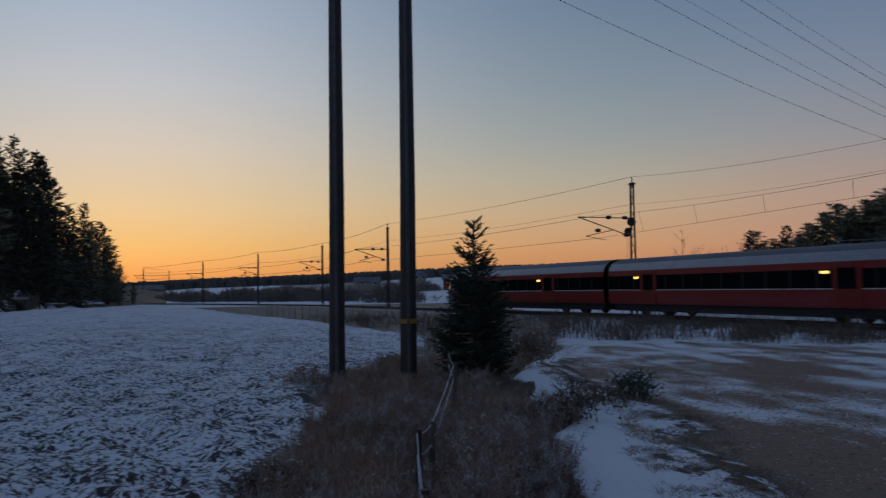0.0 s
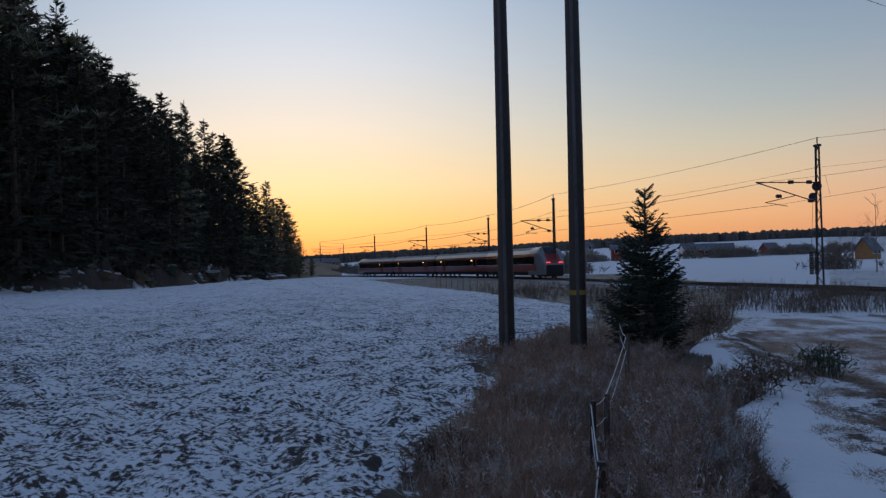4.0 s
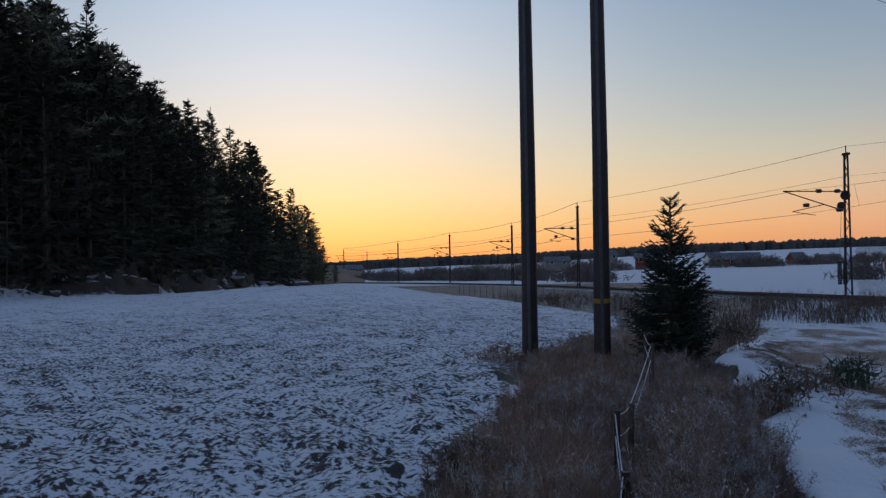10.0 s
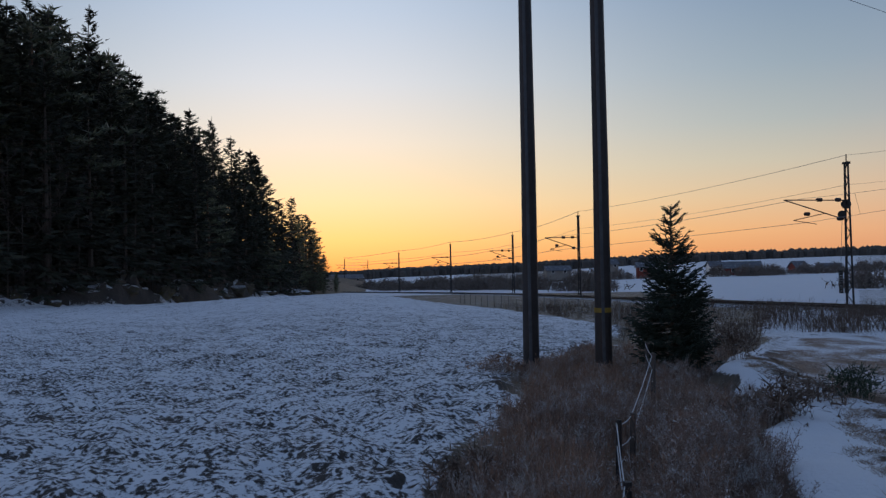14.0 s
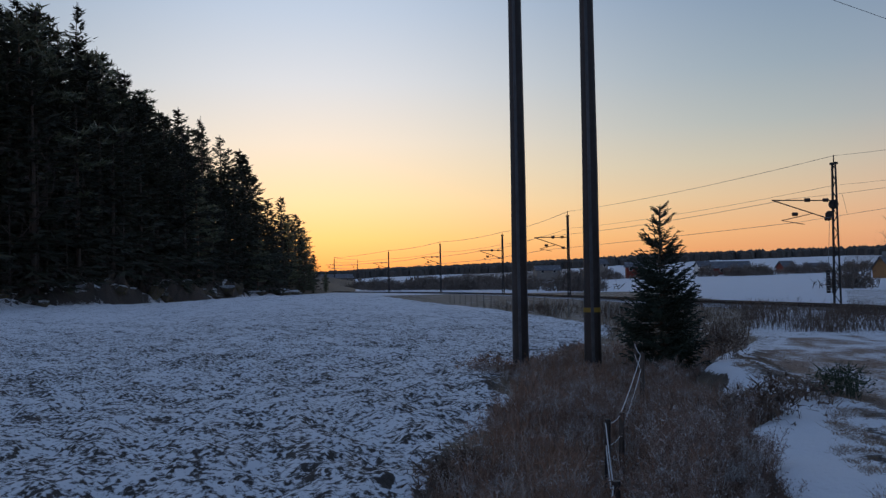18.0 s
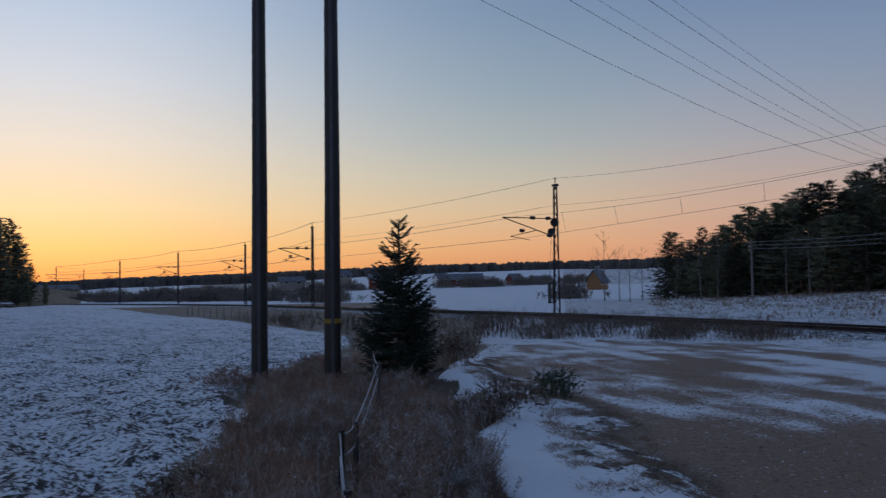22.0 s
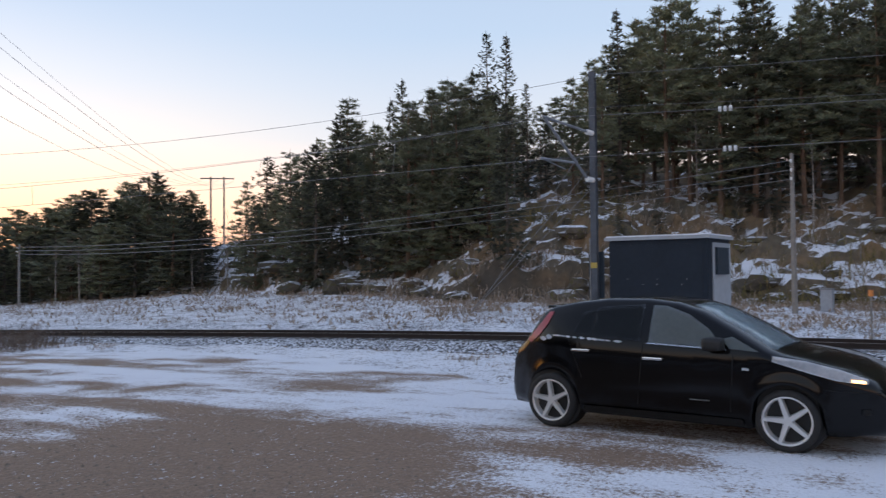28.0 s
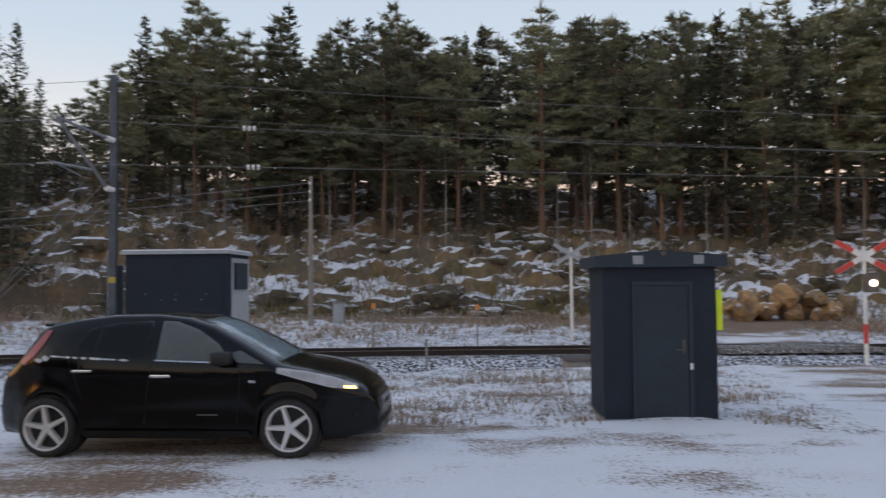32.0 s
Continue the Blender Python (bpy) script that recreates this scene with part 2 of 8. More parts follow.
DARK_GLASS = glass("dark_window_glass", (0.012, 0.013, 0.015), 0.06)
# Grey-brown woods, lightened in colour to stand in for valley haze.
TREE_FAR = material("hazed_distant_forest", (0.085, 0.078, 0.070), 0.95, vary=0.4, scale=0.08)
SHRUB_FAR = material("distant_shrubs", (0.19, 0.155, 0.130), 0.95, vary=0.35, scale=0.4)
PALE_GREY = material("pale_grey_metal", (0.34, 0.36, 0.38), 0.6, vary=0.15)

# ---- helpers for building ----


def part(name, bm, mat, parent=None, label="", smooth=False, at=None):
    """Links a bmesh as one mesh object under parent."""
    me = bpy.data.meshes.new(name)
    bm.to_mesh(me)
    bm.free()
    me.materials.append(mat)
    if smooth:
        me.polygons.foreach_set("use_smooth", [True] * len(me.polygons))
    ob = new(name, me)
    if parent:
        ob.parent = parent
    if at is not None:
        ob.matrix_basis = at
    if label:
        tagged(ob, label)
    return ob


def mesh_object(name, verts, faces, mat, parent=None, smooth=False):
    me = bpy.data.meshes.new(name)
    me.from_pydata(verts, [], faces)
    me.materials.append(mat)
    if smooth:
        me.polygons.foreach_set("use_smooth", [True] * len(me.polygons))
    ob = new(name, me)
    if parent:
        ob.parent = parent
    return ob


def shared(name, me, parent, m):
    ob = new(name, me)
    ob.parent = parent
    ob.matrix_basis = m
    return ob


def thing(name, m, label, category, group="", kind=""):
    e = new(name)
    e.matrix_basis = m
    e.empty_display_size = 0.2
    return tagged(e, label, category, group, kind)


def box(bm, x0, x1, y0, y1, z0, z1, bevel=0.0, m=None):
    r = bmesh.ops.create_cube(bm, size=1.0)
    vs = r["verts"]
    for v in vs:
        v.co = Vector(((x0 + x1) / 2 + v.co.x * (x1 - x0), (y0 + y1) / 2 + v.co.y * (y1 - y0), (z0 + z1) / 2 + v.co.z * (z1 - z0)))
    if m:
        for v in vs:
            v.co = m @ v.co
    if bevel:
        es = {e for v in vs for e in v.link_edges}
        bmesh.ops.bevel(bm, geom=list(es), offset=bevel, segments=2, affect="EDGES", profile=0.7)
    return bm


def rod(bm, a, b, r0, r1=None, n=8, caps=True):
    a, b = Vector(a), Vector(b)
    d = b - a
    r1 = r0 if r1 is None else r1
    u = d.orthogonal().normalized()
    w = d.normalized().cross(u)
    rings = []
    for p, r in ((a, r0), (b, r1)):
        rings.append([bm.verts.new(p + (u * math.cos(2 * math.pi * i / n) + w * math.sin(2 * math.pi * i / n)) * r) for i in range(n)])
    for i in range(n):
        bm.faces.new((rings[0][i], rings[0][(i + 1) % n], rings[1][(i + 1) % n], rings[1][i]))
    if caps:
        bm.faces.new(list(reversed(rings[0])))
        bm.faces.new(rings[1])
    return bm


def tube(bm, points, r, n=4):
    """A tube through points; r: one radius or one for each point."""
    pts = [Vector(p) for p in points]
    rs = r if isinstance(r, (list, tuple)) else [r] * len(pts)
    prev = None
    for i, p in enumerate(pts):
        d = (pts[min(i + 1, len(pts) - 1)] - pts[max(i - 1, 0)]).normalized()
        u = d.cross(Vector((0.02, 0.03, 1))).normalized()
        w = d.cross(u)
        ring = [bm.verts.new(p + (u * math.cos(2 * math.pi * k / n) + w * math.sin(2 * math.pi * k / n)) * rs[i]) for k in range(n)]
        if prev:
            for k in range(n):
                bm.faces.new((prev[k], prev[(k + 1) % n], ring[(k + 1) % n], ring[k]))
        prev = ring
    return bm


def sagging(a, b, sag, n=24):
    a, b = Vector(a), Vector(b)
    return [a.lerp(b, i / n) - Vector((0, 0, 4 * sag * (i / n) * (1 - i / n))) for i in range(n + 1)]


def polar(az, d, yaw=None, z=None):
    """The place at azimuth az (degrees to the left of +y) and distance d, from where the camera stands when it looks along yaw."""
    a = radians(az)
    ex, ey = (0, 0) if yaw is None else (-0.25 * math.sin(radians(yaw)), 0.25 * math.cos(radians(yaw)))
    x, y = ex - d * math.sin(a), ey + d * math.cos(a)
    return Vector((x, y, height(x, y) if z is None else z))


# ---- the lie of the land ----


def hash2(ix, iy, seed):
    h = (ix * 374761393 + iy * 668265263 + seed * 974634777) & 0xFFFFFFFF
    h = ((h ^ (h >> 13)) * 1274126177) & 0xFFFFFFFF
    return ((h ^ (h >> 16)) & 0xFFFF) / 65535.0


def value_noise(x, y, seed=0):
    ix, iy = np.floor(x).astype(np.int64), np.floor(y).astype(np.int64)
    fx, fy = x - ix, y - iy
    fx, fy = fx * fx * (3 - 2 * fx), fy * fy * (3 - 2 * fy)
    a, b, c, d = hash2(ix, iy, seed), hash2(ix + 1, iy, seed), hash2(ix, iy + 1, seed), hash2(ix + 1, iy + 1, seed)
    return (a * (1 - fx) + b * fx) * (1 - fy) + (c * (1 - fx) + d * fx) * fy


def fbm(x, y, seed=0, octaves=4):
    t, s, w = 0, 0, 1.0
    for o in range(octaves):
        t, s = t + w * value_noise(x * 2 ** o + 17.3 * o, y * 2 ** o - 9.1 * o, seed + o), s + w
        w *= 0.5
    return t / s


def smooth(v):
    v = np.clip(v, 0, 1)
    return v * v * (3 - 2 * v)


def table(az, rows):
    return np.interp(az, [r[0] for r in rows], [r[1] for r in rows])


TRACK = [(33, -75), (30.0, -45), (28.0, -20), (27.2, -6), (26.6, 4), (25.6, 13), (24.3, 20.5), (22.6, 28), (20.9, 34.5), (18.7, 42), (16.1, 50.5), (12.4, 59.8), (5.9, 76.6), (-1.6, 99), (-9.5, 119.5), (-24.0, 148.5), (-35.2, 168), (-47, 187.5),
         (-75, 228), (-120, 285), (-200, 370), (-330, 500), (-700, 860), (-1000, 1150)]
TRACK_D = [(-150, 60), (-130, 38), (-117, 31), (-102, 28), (-90, 27), (-81, 26.5), (-61, 28.5), (-50, 31.7), (-39, 36), (-31, 40.3), (-24, 46), (-17.6, 53.2), (-11.7, 61), (-4.4, 76.8), (0.9, 99), (4.5, 120), (9.3, 150.5), (11.8, 172), (14, 193), (18.2, 240), (22.8, 309), (30, 500)]
FIELD_X = [(-30, -3.0), (0, -0.5), (4, -0.72), (7, -1.2), (9.6, -1.15), (10.7, -0.85), (13.2, -0.75), (15, -1.1), (16.5, -1.35), (18.2, -0.75), (25, 1.0), (33, 2.1), (42, -0.2), (62, -6.7), (80, -14), (120, -30), (200, -75)]
WEED_X = [(-30, 0.2), (2, 0.55), (4.2, 1.08), (6, 1.38), (7.7, 1.66), (9.3, 1.97), (10.5, 2.6), (13.2, 2.3), (14.8, 2.4), (17.5, 3.1), (20, 4.1), (26, 6.0), (30, 6.5), (60, 14)]
PARK_X = [(-30, 1.5), (4, 2.6), (6.9, 3.3), (8, 3.3), (9.3, 3.7), (12, 4.1), (14.4, 3.6), (18.5, 4.2), (25, 6.2), (27, 8.0), (27.5, 60)]
PARK_FAR = [(-40, 9.0), (-12, 9.4), (-6, 10.4), (-4.2, 11.2), (-1, 11.6), (1, 13.0), (7.3, 13.4), (11, 15.0), (15.8, 16.4), (18.5, 16.8), (24.2, 15.0), (26.3, 12.0), (28, 8.5)]


def raw_height(x, y):
    d = np.hypot(x, y)
    az = np.degrees(np.arctan2(-x, y))
    right = smooth((-az - 18) / 8)
    floor_z = table(az, [(-30, -2.3), (-10, -2.5), (4, -4.6), (16, -6.5), (30, -6.5)])
    g = -0.024 * np.clip(d - 10, 0, 20) - 0.019 * np.clip(d - 30, 0, None)
    fieldw = smooth((az - 1) / 16) * smooth((np.interp(y, [r[0] for r in FIELD_X], [r[1] for r in FIELD_X]) + 1 - x) / 6)
    crest = -0.10 - 0.004 * d - 0.035 * np.clip(d - 76, 0, 60) - 0.40 * smooth((az - 19) / 9) * smooth((d - 20) / 40)
    g = g * (1 - fieldw) + np.maximum(g, crest) * fieldw
    g = np.maximum(g, floor_z - 0.0 * d)
    # beyond the track on the right the ground rises to the foot of the wooded hill
    td = table(az, TRACK_D)
    foot = table(az, [(-150, 50), (-100, 46), (-70, 46), (-58, 48), (-50, 58), (-45, 70), (-38, 88), (-30, 105), (-24, 125)])
    zf = table(az, [(-110, 0.0), (-60, 0.15), (-50, 0.5), (-40, 0.1), (-30, -1.2), (-22, -2.3)])
    rise = smooth((d - td - 2.5) / np.maximum(foot - td - 2.5, 1))
    gt = -0.48 - 0.019 * (td - 30)
    zr = gt + (zf - gt) * rise
    top = table(az, [(-150, 6), (-100, 6), (-70, 7), (-58, 6.5), (-48, 5), (-43, 5.5), (-38, 4.5), (-30, 1.5), (-24, 0)])
    climb = np.clip((d - foot) / 20, 0, 1)
    rock = smooth((d - foot + 1) / 4) * (top > 0.5)
    lift = climb * 6.0 + fbm(x * 0.085, y * 0.085, 5, 4) * 4.0 + fbm(x * 0.5, y * 0.5, 6, 2) * 1.1
    frac = lift - np.floor(lift)
    step = climb + (smooth((frac - 0.76) / 0.24) - frac) / 6.0 * 0.95 * np.minimum(1, climb * 6)
    hill = top * np.clip(step, 0, 1.15) + rock * ((fbm(x * 0.35, y * 0.35, 9, 4) - 0.5) * 0.9 + (fbm(x * 1.3, y * 1.3, 10, 2) - 0.5) * 0.75) + 6.5 * smooth((d - foot - 18) / 40) * smooth((-az - 42) / 8)
    # low cut face where the road runs along the foot of the slope
    face = table(az, [(-125, 0.3), (-108, 0.5), (-97, 0.9), (-90, 1.2), (-80, 1.1), (-72, 1.4), (-68, 2.3), (-60, 2.2), (-58, 0.9), (-50, 0.6), (-44, 0)])
    cutline = foot + 0.6 + (fbm(x * 0.3, y * 0.3, 13, 3) - 0.5) * 2.2
    zr = zr + hill * smooth((d - foot - 1) / 5) + face * smooth((d - cutline) / 1.1) * (0.7 + 0.6 * fbm(x * 0.5, y * 0.5, 15, 2))
    g = np.where(d > td + 2.5, g * (1 - right) + zr * right, g)
    # the wooded hill over the field
    lf = table(az, [(10, 260), (14.5, 215), (16, 188), (20, 145), (25, 105), (30, 84), (35, 76), (42, 68), (60, 60), (90, 70), (120, 90)])
    lt = table(az, [(13.5, 0), (16, 3), (20, 8), (25, 12), (30, 16), (35, 18), (45, 18), (90, 12), (120, 0)])
    up = smooth((d - lf - 4) / 40) * (1 - smooth((d - lf - 110) / 90))
    lrock = smooth((d - lf + 0.5) / 3.5) * (1 - smooth((d - lf - 14) / 14)) * smooth((az - 17) / 6)
    g = g + up * lt * (az > 0) + lrock * (0.7 + 5.0 * np.maximum(0, fbm(x * 0.09, y * 0.09, 21, 3) - 0.34) + 3.4 * (fbm(x * 0.5, y * 0.5, 23, 3) - 0.5)) * (az < 80)
    # far slopes of the valley
    slope = table(az, [(-60, 14), (-25, 11), (-15, 9), (-4, 6), (4, 2.5), (12, 0.5), (16, -3.0), (60, 2)])
    g = g + slope * smooth((d - 330) / 620) + (fbm(x * 0.004, y * 0.004, 3, 3) - 0.5) * 3 * smooth((d - 250) / 400)
    return g, d, az, td, rock * right, lrock


def zones(x, y, d, az, td):
    fx = np.interp(y, [r[0] for r in FIELD_X], [r[1] for r in FIELD_X])
    wx = np.interp(y, [r[0] for r in WEED_X], [r[1] for r in WEED_X])
    px = np.interp(y, [r[0] for r in PARK_X], [r[1] for r in PARK_X])
    pf = np.interp(y, [r[0] for r in PARK_FAR], [r[1] for r in PARK_FAR])
    wob = (fbm(x * 0.8, y * 0.8, 31, 4) - 0.5) * 1.5
    field = smooth((fx + wob * 0.7 - x) / 0.5 + 0.5) * (d < td + 200)
    weed = smooth((x - fx - wob * 0.7) / 0.5 + 0.5) * smooth((wx + wob * 0.5 - x) / 0.4 + 0.5)
    park = smooth((x - px - wob * 0.6) / 1.1 + 0.5) * smooth((pf + wob * 1.2 - x) / 1.0 + 0.5) * (y < 28)
    road = smooth((2.2 + wob * 0.8 - np.abs((y + 7.0) + (x - 10) * 0.24)) / 0.8) * (x > 8) * (x < 60)
    park = np.maximum(park, road)
    bank = np.clip(1 - field - weed - park, 0, 1) * (x < px + 0.5) * (y < 21) * (x > 0)
    return field, weed, park, bank


def height(x, y):
    """Height of the ground, for setting things on it."""
    X, Y = np.array([float(x)]), np.array([float(y)])
    return float(full_height(X, Y)[0][0])


def full_height(x, y):
    g, d, az, td, rock, lrock = raw_height(x, y)
    field, weed, park, bank = zones(x, y, d, az, td)
    near = 1 - smooth((d - 60) / 60)
    rough = (fbm(x * 1.1 + 0.5 * y, y * 1.1 - 0.5 * x, 41, 4) - 0.5) * 0.20 + (fbm(x * 4.2, y * 4.2, 47, 3) - 0.5) * 0.15 + (fbm(x * 9.5, y * 9.5, 49, 2) - 0.5) * 0.07
    furrow = np.sin((x * 0.91 + y * 0.41) * 2 * math.pi / 1.15 + 2.5 * fbm(x * 0.2, y * 0.2, 51, 2)) * 0.025
    z = g + field * near * (rough + furrow) + weed * near * (-0.12 + (fbm(x * 0.9, y * 0.9, 61, 3) - 0.5) * 0.3)
    z = z + bank * (0.16 + (fbm(x * 0.7, y * 0.7, 71, 3) - 0.5) * 0.3) + park * (fbm(x * 0.35, y * 0.35, 81, 3) - 0.5) * 0.07
    beyond = np.clip(1 - field - weed - park - bank, 0, 1) * (d < 140)
    z = z + beyond * near * (fbm(x * 0.9, y * 0.9, 91, 3) - 0.5) * 0.22
    keep = smooth((np.abs(d - td) - 3.2) / 3.5)
    flat = -0.80 - 0.019 * (td - 30)
    bed = (d < 230) & (az < 15)
    return np.where(bed, flat * (1 - keep) + z * keep, z), d, az, td, rock, lrock, field, weed, park, bank


def ground_material():
    m = bpy.data.materials.new("snowy_ground")
    m.use_nodes = True
    n, l = m.node_tree.nodes, m.node_tree.links
    b = n["Principled BSDF"]
    b.inputs["Roughness"].default_value = 0.85
    att, geo, sep = n.new("ShaderNodeAttribute"), n.new("ShaderNodeNewGeometry"), n.new("ShaderNodeSeparateColor")
    att.attribute_name = "cover"
    l.new(att.outputs["Color"], sep.inputs[0])

    def noise_tex(scale, detail=5, stretch=None):
        t = n.new("ShaderNodeTexNoise")
        t.inputs["Scale"].default_value, t.inputs["Detail"].default_value, t.inputs["Roughness"].default_value = scale, detail, 0.6
        if stretch:
            mp = n.new("ShaderNodeMapping")
            mp.inputs["Scale"].default_value = stretch[0]
            mp.inputs["Rotation"].default_value = (0, 0, radians(stretch[1]))
            l.new(geo.outputs["Position"], mp.inputs[0])
            l.new(mp.outputs[0], t.inputs["Vector"])
        else:
            l.new(geo.outputs["Position"], t.inputs["Vector"])
        return t.outputs["Fac"]

    def mth(op, a, c=None, e=None, clamp=False):
        q = n.new("ShaderNodeMath")
        q.operation, q.use_clamp = op, clamp
        for i, v in enumerate((a, c, e)):
            if v is None:
                continue
            if isinstance(v, (int, float)):
                q.inputs[i].default_value = v
            else:
                l.new(v, q.inputs[i])
        return q.outputs[0]

    def mix(f, a, c):
        q = n.new("ShaderNodeMix")
        q.data_type = "RGBA"
        l.new(f, q.inputs[0])
        for i, v in ((6, a), (7, c)):
            if isinstance(v, tuple):
                q.inputs[i].default_value = (*v, 1)
            else:
                l.new(v, q.inputs[i])
        return q.outputs[2]

    coarse, mid, fine = noise_tex(0.55), noise_tex(3.2, 6), noise_tex(16, 6)
    clod, grain = noise_tex(14.0, 5), noise_tex(42, 3)
    streak, sweep_noise = noise_tex(0.95, 6, ((1.0, 0.24, 1.0), 0)), noise_tex(0.36, 4, ((1.0, 0.30, 1.0), 0))
    soil = mix(mid, (0.022, 0.018, 0.016), (0.075, 0.06, 0.05))
    pebble = n.new("ShaderNodeTexVoronoi")
    pebble.inputs["Scale"].default_value = 38
    l.new(geo.outputs["Position"], pebble.inputs["Vector"])
    stone = n.new("ShaderNodeSeparateColor")
    l.new(pebble.outputs["Color"], stone.inputs[0])
    gravel = mix(mth("ADD", mth("MULTIPLY", fine, 0.35), mth("ADD", mth("MULTIPLY", grain, 0.35), mth("MULTIPLY", stone.outputs[0], 0.3))), (0.095, 0.061, 0.041), (0.40, 0.258, 0.170))
    fleck = mth("MULTIPLY", mth("MULTIPLY_ADD", noise_tex(21, 3), 22.0, -13.9, True), mth("MULTIPLY_ADD", noise_tex(1.7, 4), 6.0, -2.6, True))
    straw = mix(mid, (0.10, 0.075, 0.05), (0.30, 0.22, 0.14))
    rocky = mix(noise_tex(1.6, 8), (0.030, 0.023, 0.015), mix(mth("MULTIPLY_ADD", noise_tex(0.30, 3), 5.0, -2.3, True), (0.22, 0.170, 0.110), (0.42, 0.250, 0.12)))
    under = mix(sep.outputs["Green"], soil, straw)
    under = mix(sep.outputs["Blue"], under, gravel)
    under = mix(att.outputs["Alpha"], under, rocky)
    # snow lies where cover and noise agree; drifts are long on the open gravel
    blot = mth("ADD", mth("MULTIPLY", mid, 0.28), mth("ADD", mth("MULTIPLY", clod, 0.56), mth("MULTIPLY", coarse, 0.16)))
    drift = mth("ADD", mth("ADD", mth("MULTIPLY", streak, 0.40), mth("MULTIPLY", sweep_noise, 0.14)), mth("ADD", mth("MULTIPLY", fine, 0.22), mth("MULTIPLY", grain, 0.24)))
    pat = mth("ADD", mth("MULTIPLY", blot, mth("SUBTRACT", 1.0, sep.outputs["Blue"])), mth("MULTIPLY", drift, sep.outputs["Blue"]))
    nz = n.new("ShaderNodeSeparateXYZ")
    l.new(geo.outputs["Normal"], nz.inputs[0])
    bare_rock = att.outputs["Alpha"]
    calm = mth("MULTIPLY_ADD", mth("SUBTRACT", pat, 0.5), mth("SUBTRACT", 1.0, mth("MULTIPLY", bare_rock, -0.25)), 0.5)
    pat = calm
    steep = mth("MULTIPLY", mth("MAXIMUM", mth("SUBTRACT", 0.94, nz.outputs["Z"]), 0.0), mth("MULTIPLY_ADD", bare_rock, 1.3, 1.3))
    lie = mth("MULTIPLY_ADD", mth("SUBTRACT", mth("SUBTRACT", mth("ADD", sep.outputs["Red"], pat), steep), 1.0), 15.0, 0.5, True)
    lie = mth("MAXIMUM", lie, mth("MULTIPLY", fleck, sep.outputs["Blue"]))
    snow = mix(coarse, (0.74, 0.745, 0.775), (0.86, 0.865, 0.885))
    l.new(mix(lie, under, snow), b.inputs["Base Color"])
    bp = n.new("ShaderNodeBump")
    bp.inputs["Strength"].default_value, bp.inputs["Distance"].default_value = 0.8, 0.07
    l.new(mth("ADD", mth("MULTIPLY", mid, 0.5), mth("ADD", mth("MULTIPLY", clod, 0.6), mth("MULTIPLY", fine, 0.3))), bp.inputs["Height"])
    l.new(bp.outputs[0], b.inputs["Normal"])
    return m


